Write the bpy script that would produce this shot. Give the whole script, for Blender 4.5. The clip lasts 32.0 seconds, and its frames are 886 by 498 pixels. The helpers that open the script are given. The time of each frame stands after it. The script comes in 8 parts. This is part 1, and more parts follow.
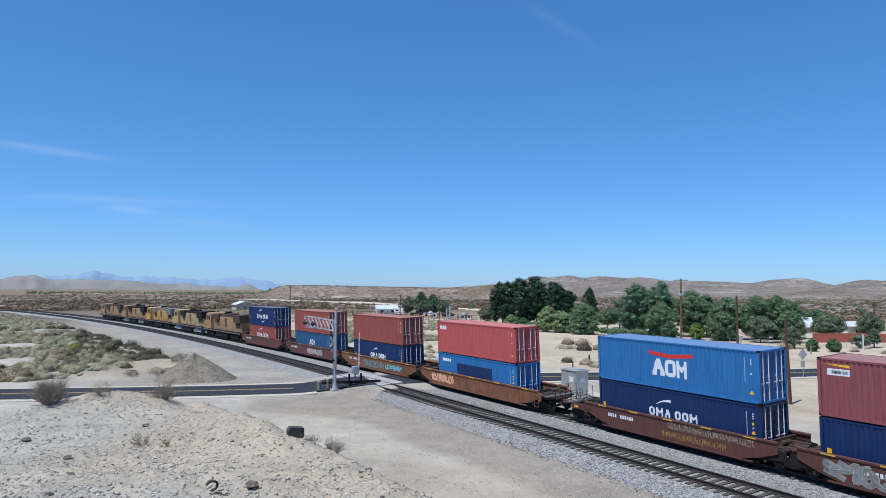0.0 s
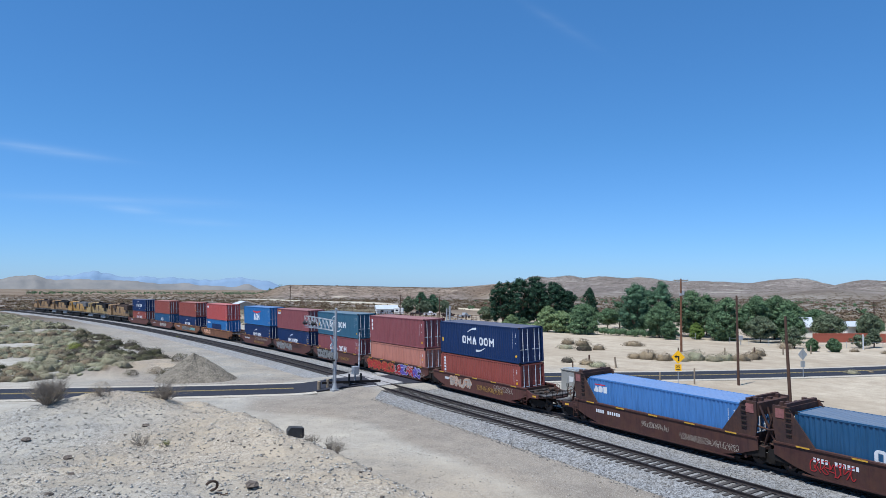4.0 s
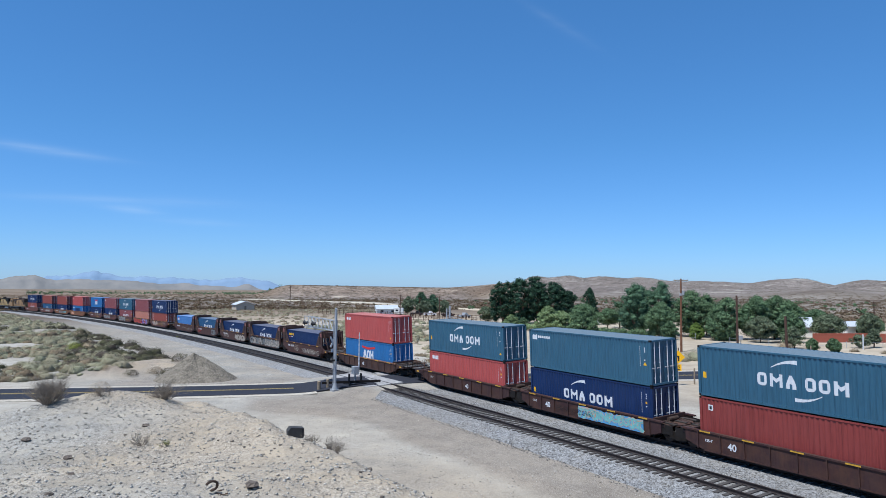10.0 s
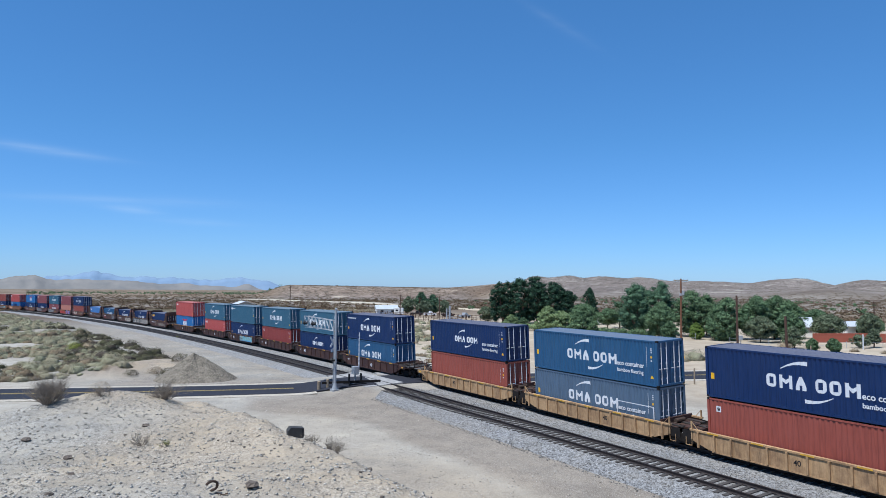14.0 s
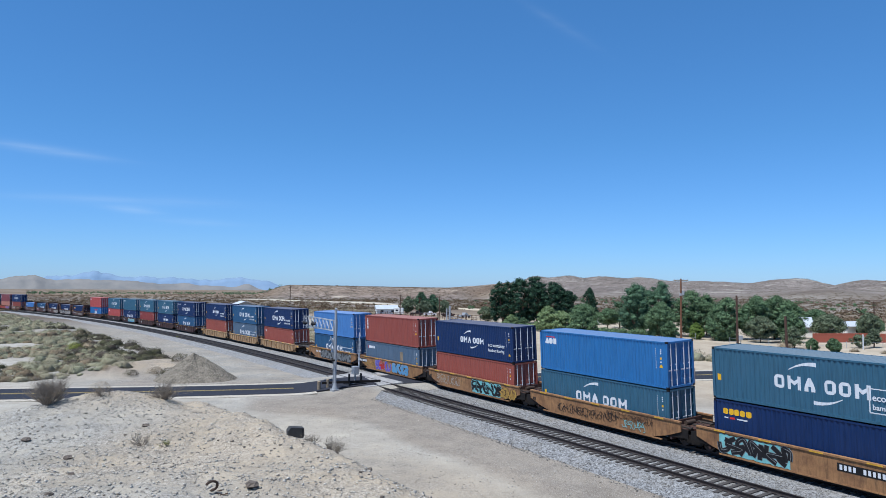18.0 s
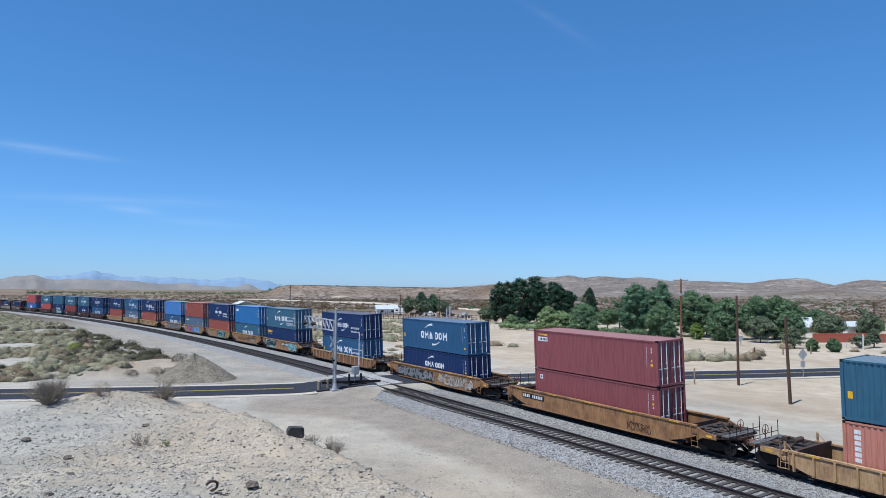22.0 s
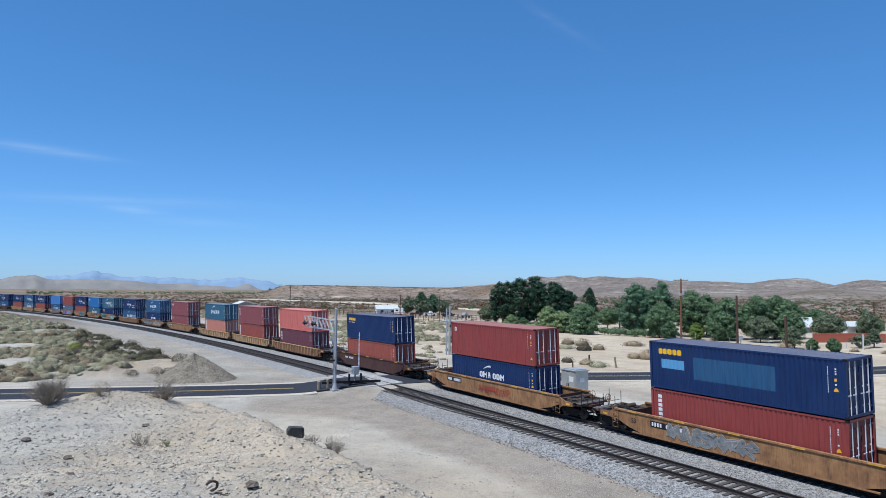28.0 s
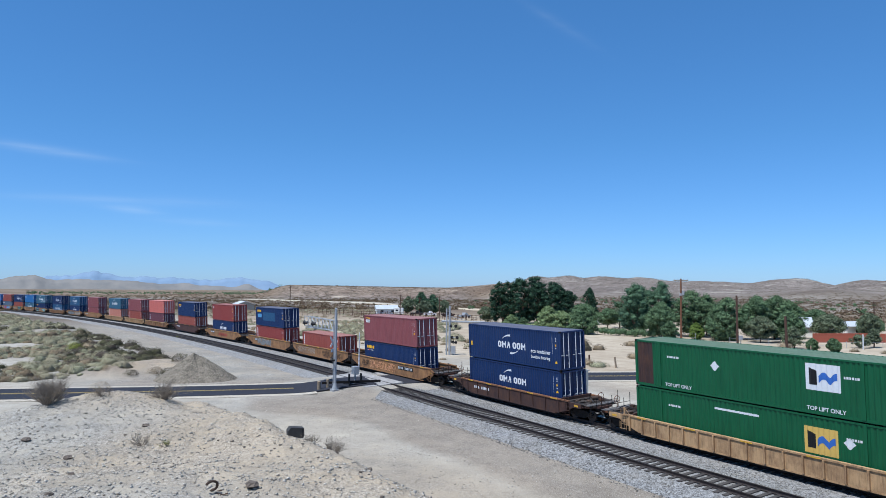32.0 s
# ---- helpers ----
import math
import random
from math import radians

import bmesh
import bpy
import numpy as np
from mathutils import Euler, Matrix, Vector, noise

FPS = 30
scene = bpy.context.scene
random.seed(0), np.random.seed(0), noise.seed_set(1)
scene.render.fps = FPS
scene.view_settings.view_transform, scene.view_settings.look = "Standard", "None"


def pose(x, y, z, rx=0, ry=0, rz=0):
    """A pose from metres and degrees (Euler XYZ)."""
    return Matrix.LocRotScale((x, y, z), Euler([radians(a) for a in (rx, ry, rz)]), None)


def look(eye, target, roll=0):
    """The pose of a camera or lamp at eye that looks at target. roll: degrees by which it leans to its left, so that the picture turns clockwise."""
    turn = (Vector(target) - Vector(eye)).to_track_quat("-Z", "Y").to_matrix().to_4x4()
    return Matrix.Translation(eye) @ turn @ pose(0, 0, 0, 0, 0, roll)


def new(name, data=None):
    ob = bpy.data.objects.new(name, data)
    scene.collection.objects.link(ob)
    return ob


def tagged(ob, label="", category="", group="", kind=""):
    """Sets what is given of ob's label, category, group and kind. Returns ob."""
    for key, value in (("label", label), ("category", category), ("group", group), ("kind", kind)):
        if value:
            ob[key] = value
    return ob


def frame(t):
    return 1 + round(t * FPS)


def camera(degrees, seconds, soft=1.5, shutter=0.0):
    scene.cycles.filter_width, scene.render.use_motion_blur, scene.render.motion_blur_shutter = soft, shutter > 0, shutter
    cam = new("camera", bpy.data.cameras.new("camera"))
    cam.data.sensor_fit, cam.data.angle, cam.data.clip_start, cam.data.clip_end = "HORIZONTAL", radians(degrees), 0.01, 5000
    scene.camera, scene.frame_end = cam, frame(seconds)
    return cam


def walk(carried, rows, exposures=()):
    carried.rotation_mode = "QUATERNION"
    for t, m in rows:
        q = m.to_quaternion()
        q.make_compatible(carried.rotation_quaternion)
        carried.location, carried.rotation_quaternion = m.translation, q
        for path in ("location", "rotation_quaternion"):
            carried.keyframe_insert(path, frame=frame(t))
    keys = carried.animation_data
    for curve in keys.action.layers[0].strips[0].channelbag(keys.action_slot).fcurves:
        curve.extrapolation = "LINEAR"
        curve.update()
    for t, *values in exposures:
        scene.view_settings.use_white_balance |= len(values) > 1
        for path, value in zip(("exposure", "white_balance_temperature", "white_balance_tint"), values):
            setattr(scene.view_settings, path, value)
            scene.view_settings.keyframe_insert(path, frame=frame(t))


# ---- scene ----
# A long double-stack freight train passes a desert level crossing. Metres; the camera stands on a mound at the origin.
HC = 9.594
EYE = (0.0, 0.0, HC)
AIM = (0.0, 100.0, HC + 100.0 * math.tan(radians(2.872)))
cam = camera(65.32, 32.0, 0.5)
walk(cam, [(0.0, look(EYE, AIM, 0.549)), (32.0, look(EYE, AIM, 0.549))], [(0.0, 0.105, 6080.0, 9.0), (32.0, 0.105, 6080.0, 9.0)])

# ---- daylight ----
SUN_EL, SUN_DIR = radians(66), Vector((-0.73, -0.68, 0)).normalized()
world = bpy.data.worlds.new("desert_sky")
scene.world = world
world.use_nodes = True
wn = world.node_tree.nodes
wl = world.node_tree.links
wn.clear()
sky = wn.new("ShaderNodeTexSky")
sky.sky_type = "NISHITA"
sky.sun_disc = False
sky.sun_elevation = SUN_EL
sky.sun_rotation = math.atan2(SUN_DIR.x, SUN_DIR.y)
sky.altitude, sky.air_density, sky.dust_density, sky.ozone_density = 900, 1.0, 0.3, 3.0
bg = wn.new("ShaderNodeBackground")
bg.inputs["Strength"].default_value = 0.10
wout = wn.new("ShaderNodeOutputWorld")
# thin cirrus streaks low in the sky: middle (across / ahead, up / ahead), slope, half length, half thickness, density
wtc = wn.new("ShaderNodeTexCoord")
wsep = wn.new("ShaderNodeSeparateXYZ")
wl.new(wtc.outputs["Generated"], wsep.inputs[0])


def wmath(op, a, b=None):
    n = wn.new("ShaderNodeMath")
    n.operation = op
    for i, v in enumerate((a, b)):
        if v is None:
            continue
        if isinstance(v, (int, float)):
            n.inputs[i].default_value = v
        else:
            wl.new(v, n.inputs[i])
    return n.outputs[0]


w_u = wmath("DIVIDE", wsep.outputs[0], wmath("MAXIMUM", wsep.outputs[1], 0.05))
w_v = wmath("DIVIDE", wsep.outputs[2], wmath("MAXIMUM", wsep.outputs[1], 0.05))
wmap = wn.new("ShaderNodeMapping")
wmap.inputs["Scale"].default_value = (6.0, 6.0, 60.0)
wnoise = wn.new("ShaderNodeTexNoise")
wnoise.inputs["Scale"].default_value = 2.0
wnoise.inputs["Detail"].default_value = 6.0
wl.new(wtc.outputs["Generated"], wmap.inputs["Vector"])
wl.new(wmap.outputs["Vector"], wnoise.inputs["Vector"])
w_total = None
for u0, v0, slope, length, thick, dense in ((-0.585, 0.190, -0.13, 0.085, 0.0055, 0.20), (-0.452, 0.103, -0.10, 0.035, 0.0045, 0.20), (-0.47, 0.117, -0.03, 0.15, 0.0060, 0.11), (-0.36, 0.086, -0.05, 0.06, 0.004, 0.10), (0.165, 0.385, -0.60, 0.05, 0.008, 0.04)):
    da = wmath("SUBTRACT", w_u, u0)
    db = wmath("SUBTRACT", wmath("SUBTRACT", w_v, v0), wmath("MULTIPLY", da, slope))
    ga = wmath("POWER", wmath("DIVIDE", da, length), 2.0)
    gb = wmath("POWER", wmath("ABSOLUTE", wmath("DIVIDE", db, thick)), 1.5)
    g = wmath("MULTIPLY", wmath("POWER", 2.718, wmath("MULTIPLY", wmath("ADD", ga, gb), -1.0)), dense)
    w_total = g if w_total is None else wmath("ADD", w_total, g)
w_total = wmath("MULTIPLY", w_total, wmath("MULTIPLY", wnoise.outputs["Fac"], 1.7))
wmix = wn.new("ShaderNodeMix")
wmix.data_type = "RGBA"
wmix.inputs[7].default_value = (7.0, 8.0, 9.0, 1)
wl.new(w_total, wmix.inputs[0])
wtint = wn.new("ShaderNodeMix")
wtint.data_type, wtint.blend_type = "RGBA", "MULTIPLY"
wtint.inputs[0].default_value = 1.0
wtint.inputs[7].default_value = (0.58, 0.945, 1.31, 1)
wlow = wn.new("ShaderNodeMix")
wlow.data_type = "RGBA"
wlow.inputs[6].default_value = (0.66, 0.94, 1.47, 1)
wlow.inputs[7].default_value = (0.58, 0.945, 1.31, 1)
w_up = wmath("MINIMUM", wmath("MAXIMUM", wmath("DIVIDE", wsep.outputs[2], 0.20), 0.0), 1.0)
wl.new(w_up, wlow.inputs[0])
wl.new(wlow.outputs[2], wtint.inputs[7])
wl.new(sky.outputs["Color"], wtint.inputs[6])
wblue = wn.new("ShaderNodeMix")
wblue.data_type = "RGBA"
wblue.inputs[0].default_value = 0.25
wblue.inputs[7].default_value = (0.65, 2.55, 5.25, 1)
wl.new(wtint.outputs[2], wblue.inputs[6])
wl.new(wblue.outputs[2], wmix.inputs[6])
wl.new(wmix.outputs[2], bg.inputs["Color"])
wl.new(bg.outputs[0], wout.inputs[0])
sun_data = bpy.data.lights.new("sun", "SUN")
sun_data.energy, sun_data.angle, sun_data.color = 5.0, radians(0.5), (1.0, 0.975, 0.945)
sun = new("sun", sun_data)
sun.matrix_world = look(SUN_DIR * 50 * math.cos(SUN_EL) + Vector((0, 0, 50 * math.sin(SUN_EL) + 20)), (0, 0, 20))


# ---- materials ----
def lin(r, g, b):
    return tuple((c / 255 / 12.92) if c <= 10 else ((c / 255 + 0.055) / 1.055) ** 2.4 for c in (r, g, b)) + (1.0,)


class Shade:
    """A small node-tree writer."""

    def __init__(self, name, rough=0.8, metal=0.0, spec=0.3):
        self.m = bpy.data.materials.new(name)
        self.m.use_nodes = True
        self.t = self.m.node_tree
        self.b = self.t.nodes["Principled BSDF"]
        self.b.inputs["Roughness"].default_value = rough
        self.b.inputs["Metallic"].default_value = metal
        self.b.inputs["Specular IOR Level"].default_value = spec
        self.co = None

    def node(self, kind):
        return self.t.nodes.new(kind)

    def link(self, a, b):
        self.t.links.new(a, b)

    def coord(self, which="Object"):
        n = self.node("ShaderNodeTexCoord")
        return n.outputs[which]

    def position(self):
        return self.node("ShaderNodeNewGeometry").outputs["Position"]

    def along(self, vec):
        """Coordinates stretched along the railway, for wheel ruts."""
        out = self.node("ShaderNodeCombineXYZ")
        for k, d in enumerate(((0.36, 0.22, 0.0), (-0.020, 0.033, 0.0))):
            dot = self.node("ShaderNodeVectorMath")
            dot.operation = "DOT_PRODUCT"
            self.link(vec, dot.inputs[0])
            dot.inputs[1].default_value = d
            self.link(dot.outputs["Value"], out.inputs[k])
        return out.outputs[0]

    def scaled(self, vec, s):
        n = self.node("ShaderNodeMapping")
        n.inputs["Scale"].default_value = s
        self.link(vec, n.inputs["Vector"])
        return n.outputs[0]

    def noise(self, vec, scale, detail=4.0, rough=0.6):
        n = self.node("ShaderNodeTexNoise")
        n.inputs["Scale"].default_value = scale
        n.inputs["Detail"].default_value = detail
        n.inputs["Roughness"].default_value = rough
        self.link(vec, n.inputs["Vector"])
        return n.outputs["Fac"]

    def cells(self, vec, scale, out="Color"):
        n = self.node("ShaderNodeTexVoronoi")
        n.inputs["Scale"].default_value = scale
        self.link(vec, n.inputs["Vector"])
        return n.outputs[out]

    def ramp(self, fac, stops):
        n = self.node("ShaderNodeValToRGB")
        el = n.color_ramp.elements
        while len(el) < len(stops):
            el.new(0.5)
        for e, (p, c) in zip(el, stops):
            e.position = p
            e.color = c if len(c) == 4 else (*c, 1)
        self.link(fac, n.inputs[0])
        return n.outputs[0]

    def mix(self, fac, a, b, mode="MIX"):
        n = self.node("ShaderNodeMix")
        n.data_type, n.blend_type = "RGBA", mode
        for sock, v in ((0, fac), (6, a), (7, b)):
            if isinstance(v, (int, float)):
                n.inputs[sock].default_value = v
            elif isinstance(v, tuple):
                n.inputs[sock].default_value = v
            else:
                self.link(v, n.inputs[sock])
        return n.outputs[2]

    def random(self):
        return self.node("ShaderNodeObjectInfo").outputs["Random"]

    def island(self):
        return self.node("ShaderNodeNewGeometry").outputs["Random Per Island"]

    def attr(self, name):
        n = self.node("ShaderNodeAttribute")
        n.attribute_name = name
        return n.outputs["Fac"]

    def bump(self, height, strength=0.4, dist=0.02):
        n = self.node("ShaderNodeBump")
        n.inputs["Strength"].default_value = strength
        n.inputs["Distance"].default_value = dist
        self.link(height, n.inputs["Height"])
        self.link(n.outputs[0], self.b.inputs["Normal"])

    def color(self, c):
        if isinstance(c, tuple):
            self.b.inputs["Base Color"].default_value = c
        else:
            self.link(c, self.b.inputs["Base Color"])
        return self


BW = [(0.0, (0, 0, 0)), (1.0, (1, 1, 1))]


def plain(name, c, rough=0.7, metal=0.0, vary=0.25, scale=3.0, spec=0.3):
    """One colour with grain at two scales and slight relief."""
    s = Shade(name, rough, metal, spec)
    co = s.coord()
    n1, n2 = s.noise(co, scale, 5.0), s.noise(co, scale * 14, 3.0)
    dark = tuple(v * (1 - vary) for v in c[:3]) + (1,)
    lite = tuple(min(1, v * (1 + vary)) for v in c[:3]) + (1,)
    col = s.mix(s.ramp(n1, [(0.3, (0, 0, 0)), (0.7, (1, 1, 1))]), dark, lite)
    col = s.mix(0.25, col, s.ramp(n2, [(0.3, dark), (0.7, lite)]))
    s.color(col)
    s.bump(n2, 0.15, 0.01)
    return s.m


def paint(name, c, wear=0.35, rust=0.5, rough=0.5, grime=0.0, dust=0.0):
    """Weathered paint: faded patches, vertical dirt streaks, rust specks; with grime also broad brown stains."""
    s = Shade(name, rough, 0.0, 0.35)
    co = s.coord()
    rnd = s.random()
    add = s.node("ShaderNodeVectorMath")
    mul = s.node("ShaderNodeMath")
    add.operation, mul.operation = "ADD", "MULTIPLY"
    mul.inputs[1].default_value = 90.0
    s.link(rnd, mul.inputs[0])
    s.link(co, add.inputs[0])
    s.link(mul.outputs[0], add.inputs[1])
    v = add.outputs[0]
    fade = s.noise(v, 0.55, 5.0)
    streak = s.noise(s.scaled(v, (5.0, 5.0, 0.35)), 1.6, 4.0, 0.7)
    speck = s.noise(v, 9.0, 6.0, 0.75)
    pale = tuple(x * 0.84 + 0.03 for x in c[:3]) + (1,)
    dark = tuple(x * 0.6 for x in c[:3]) + (1,)
    col = s.mix(s.ramp(fade, [(0.42, (0, 0, 0)), (0.75, (wear, wear, wear))]), c, pale)
    col = s.mix(s.ramp(streak, [(0.46, (0, 0, 0)), (0.7, (0.75, 0.75, 0.75))]), col, dark)
    col = s.mix(s.ramp(speck, [(0.68, (0, 0, 0)), (0.78, (rust, rust, rust))]), col, lin(110, 62, 40))
    if dust:
        lay = s.noise(s.scaled(v, (0.5, 1.5, 1.0)), 1.4, 6.0, 0.7)
        col = s.mix(s.ramp(lay, [(0.3, (dust * 0.6,) * 3), (0.7, (dust,) * 3)]), col, lin(164, 158, 148))
    if grime:
        stain = s.noise(s.scaled(v, (1.0, 1.0, 0.8)), 1.1, 7.0, 0.72)
        col = s.mix(s.ramp(stain, [(0.42, (0, 0, 0)), (0.62, (grime, grime, grime))]), col, lin(92, 62, 46))
        soot = s.noise(s.scaled(v, (2.5, 2.5, 0.5)), 2.2, 5.0, 0.7)
        col = s.mix(s.ramp(soot, [(0.5, (0, 0, 0)), (0.72, (grime, grime, grime))]), col, lin(58, 46, 40))
    s.color(col)
    s.bump(speck, 0.12, 0.01)
    return s.m


def asphalt_like(name, a, b, scale):
    s = Shade(name, 0.9)
    p = s.position()
    col = s.mix(s.noise(p, 0.25, 5.0), a, b)
    col = s.mix(0.35, col, s.ramp(s.cells(p, scale), [(0.0, tuple(x * 0.5 for x in a[:3])), (1.0, tuple(x * 1.6 for x in b[:3]))]))
    s.color(col)
    s.bump(s.noise(p, scale, 3.0), 0.3, 0.02)
    return s.m


def ground_material():
    """Desert ground: pale sand, grey gravel and tan dirt by zone, each broken up by noise at several scales."""
    s = Shade("desert_ground", 0.95, 0.0, 0.1)
    p = s.position()
    big, mid, fine = s.noise(p, 0.05, 6.0, 0.65), s.noise(p, 0.55, 7.0, 0.7), s.noise(p, 5.0, 8.0, 0.75)
    grit = s.noise(p, 19.0, 4.0, 0.8)
    step = [(0.36, (0, 0, 0)), (0.64, (1, 1, 1))]
    sand = s.mix(s.ramp(mid, step), lin(176, 165, 148), lin(204, 193, 175))
    sand = s.mix(s.ramp(big, [(0.42, (0, 0, 0)), (0.62, (0.7, 0.7, 0.7))]), sand, lin(166, 153, 135))
    sand = s.mix(s.ramp(fine, [(0.5, (0, 0, 0)), (0.68, (0.55, 0.55, 0.55))]), sand, lin(150, 136, 118))
    rut = s.noise(s.along(p), 1.0, 4.0, 0.6)
    sand = s.mix(s.ramp(rut, [(0.47, (0, 0, 0)), (0.75, (0.22, 0.22, 0.22))]), sand, lin(212, 202, 184))
    sand = s.mix(s.ramp(rut, [(0.28, (0.22, 0.22, 0.22)), (0.46, (0, 0, 0))]), sand, lin(142, 128, 112))
    cell, cell2 = s.cells(p, 11.0), s.cells(p, 28.0)
    stone = s.ramp(cell, [(0.28, lin(112, 106, 98)), (0.42, lin(156, 149, 137)), (0.58, lin(180, 172, 158)), (0.72, lin(214, 207, 194))])
    stone2 = s.ramp(cell2, [(0.28, lin(108, 100, 91)), (0.5, lin(170, 160, 145)), (0.72, lin(214, 205, 190))])
    gravel = s.mix(0.55, stone, stone2)
    gravel = s.mix(s.ramp(mid, [(0.44, (0, 0, 0)), (0.60, (0.85, 0.85, 0.85))]), gravel, lin(190, 176, 154))
    gravel = s.mix(s.ramp(grit, [(0.52, (0, 0, 0)), (0.66, (0.6, 0.6, 0.6))]), gravel, lin(116, 108, 98))
    gravel = s.mix(s.ramp(fine, [(0.54, (0, 0, 0)), (0.68, (0.6, 0.6, 0.6))]), gravel, lin(206, 197, 182))
    gravel = s.mix(s.ramp(s.noise(p, 0.22, 3.0), [(0.42, (0.4, 0.4, 0.4)), (0.6, (0, 0, 0))]), gravel, lin(138, 132, 122))
    dirt = s.mix(s.ramp(mid, step), lin(130, 113, 96), lin(164, 147, 127))
    dirt = s.mix(0.3, dirt, stone2)
    dirt = s.mix(s.ramp(fine, [(0.48, (0, 0, 0)), (0.66, (0.6, 0.6, 0.6))]), dirt, lin(134, 118, 101))
    scrub = s.mix(s.ramp(s.noise(p, 0.02, 8.0, 0.7), [(0.35, (0, 0, 0)), (0.6, (1, 1, 1))]), lin(90, 72, 58), lin(116, 96, 78))
    scrub = s.mix(s.ramp(s.noise(p, 0.11, 7.0, 0.8), [(0.46, (0, 0, 0)), (0.6, (0.8, 0.8, 0.8))]), scrub, lin(74, 63, 51))
    hill = s.mix(s.ramp(s.noise(p, 0.006, 9.0, 0.7), [(0.38, (0, 0, 0)), (0.62, (1, 1, 1))]), lin(146, 131, 119), lin(172, 157, 143))
    hill = s.mix(s.ramp(s.noise(p, 0.05, 8.0, 0.8), [(0.45, (0, 0, 0)), (0.58, (0.75, 0.75, 0.75))]), hill, lin(106, 92, 82))
    hill = s.mix(s.ramp(s.noise(p, 0.16, 5.0, 0.8), [(0.5, (0, 0, 0)), (0.58, (0.85, 0.85, 0.85))]), hill, lin(80, 75, 66))
    hill = s.mix(s.ramp(s.noise(p, 0.011, 9.0, 0.75), [(0.56, (0, 0, 0)), (0.64, (0.8, 0.8, 0.8))]), hill, lin(206, 192, 172))
    col = s.mix(s.attr("gravel"), sand, gravel)
    col = s.mix(s.attr("dirt"), col, dirt)
    col = s.mix(s.attr("scrub"), col, scrub)
    col = s.mix(s.attr("hill"), col, hill)
    col = s.mix(s.attr("wash"), col, lin(206, 190, 164))
    tone = s.mix(s.attr("warm"), (0.735, 0.775, 0.815, 1), (0.825, 0.795, 0.745, 1))
    s.color(s.mix(1.0, col, tone, "MULTIPLY"))
    clod = s.mix(0.5, s.cells(p, 5.0, "Distance"), s.cells(p, 13.0, "Distance"))
    s.bump(s.mix(0.5, fine, clod), 0.85, 0.07)
    return s.m


def ballast_material():
    s = Shade("grey_ballast", 0.95, 0.0, 0.15)
    p = s.position()
    c1 = s.ramp(s.cells(p, 9.0), [(0.28, lin(104, 102, 100)), (0.42, lin(140, 138, 134)), (0.58, lin(152, 150, 147)), (0.72, lin(176, 174, 170))])
    c2 = s.ramp(s.cells(p, 26.0), [(0.3, lin(92, 91, 90)), (0.7, lin(178, 176, 172))])
    col = s.mix(0.45, c1, c2)
    col = s.mix(s.ramp(s.noise(p, 0.4, 4.0), [(0.45, (0, 0, 0)), (0.7, (0.5, 0.5, 0.5))]), col, lin(150, 142, 130))
    s.color(s.mix(1.0, col, (0.86, 0.88, 0.90, 1), "MULTIPLY"))
    s.bump(s.cells(p, 16.0, "Distance"), 0.8, 0.06)
    return s.m


def leaf_material(name, a, b, c=None, patch=0.6):
    """Leaves of two tones at random; darker patches, and with c a third tone from plant to plant."""
    s = Shade(name, 0.9, 0.0, 0.06)
    col = s.mix(s.island(), a, b)
    p = s.position()
    if c:
        col = s.mix(s.ramp(s.noise(p, 0.35, 2.0), [(0.42, (0, 0, 0)), (0.58, (0.9, 0.9, 0.9))]), col, c)
    col = s.mix(s.ramp(s.noise(p, patch, 3.0), [(0.35, (0, 0, 0)), (0.7, (0.45, 0.45, 0.45))]), col, tuple(x * 0.55 for x in a[:3]) + (1,))
    s.color(col)
    return s.m


M_GROUND = ground_material()
M_BALLAST = ballast_material()
M_ROAD = asphalt_like("dark_asphalt", lin(32, 34, 41), lin(48, 49, 56), 18.0)
M_ROADEDGE = asphalt_like("pale_road_shoulder", lin(160, 152, 138), lin(178, 169, 153), 9.0)
M_CONC = asphalt_like("pale_concrete", lin(132, 131, 129), lin(156, 154, 151), 4.0)
M_YELLOWLINE = plain("yellow_road_paint", lin(190, 166, 96), 0.8)
M_WHITELINE = plain("white_road_paint", lin(210, 208, 200), 0.8)
M_TIE = plain("weathered_tie_wood", lin(70, 66, 63), 0.95, 0.0, 0.4, 2.0)
M_RAIL = plain("brown_rail_steel", lin(62, 56, 55), 0.5, 0.35, 0.3, 1.0)
M_GALV = plain("galvanised_steel", lin(158, 161, 164), 0.5, 0.15, 0.12, 2.0)
M_WHITE = plain("white_paint", lin(206, 208, 210), 0.5, 0.0, 0.08, 4.0)
M_BLACK = plain("black_paint", lin(34, 34, 36), 0.5, 0.0, 0.3)
M_DKSTEEL = plain("grimy_dark_steel", lin(34, 30, 28), 0.8, 0.2, 0.4)
M_RUST = plain("rusty_steel", lin(112, 76, 58), 0.85, 0.1, 0.4)
M_WOODPOLE = plain("creosoted_pole_wood", lin(112, 78, 58), 0.9, 0.0, 0.3, 1.2)
M_WOODDARK = plain("dark_pole_wood", lin(82, 62, 52), 0.9, 0.0, 0.3, 1.2)
M_WOODGREY = plain("weathered_grey_wood", lin(138, 124, 106), 0.95, 0.0, 0.3, 2.0)
M_SIGNYEL = plain("yellow_sign_face", lin(246, 186, 30), 0.5, 0.0, 0.06)
M_CABINET = plain("brushed_aluminium_cabinet", lin(176, 178, 176), 0.42, 0.4, 0.1, 1.5)
M_DECALW = plain("white_lettering", lin(214, 216, 218), 0.55, 0.0, 0.06, 6.0)
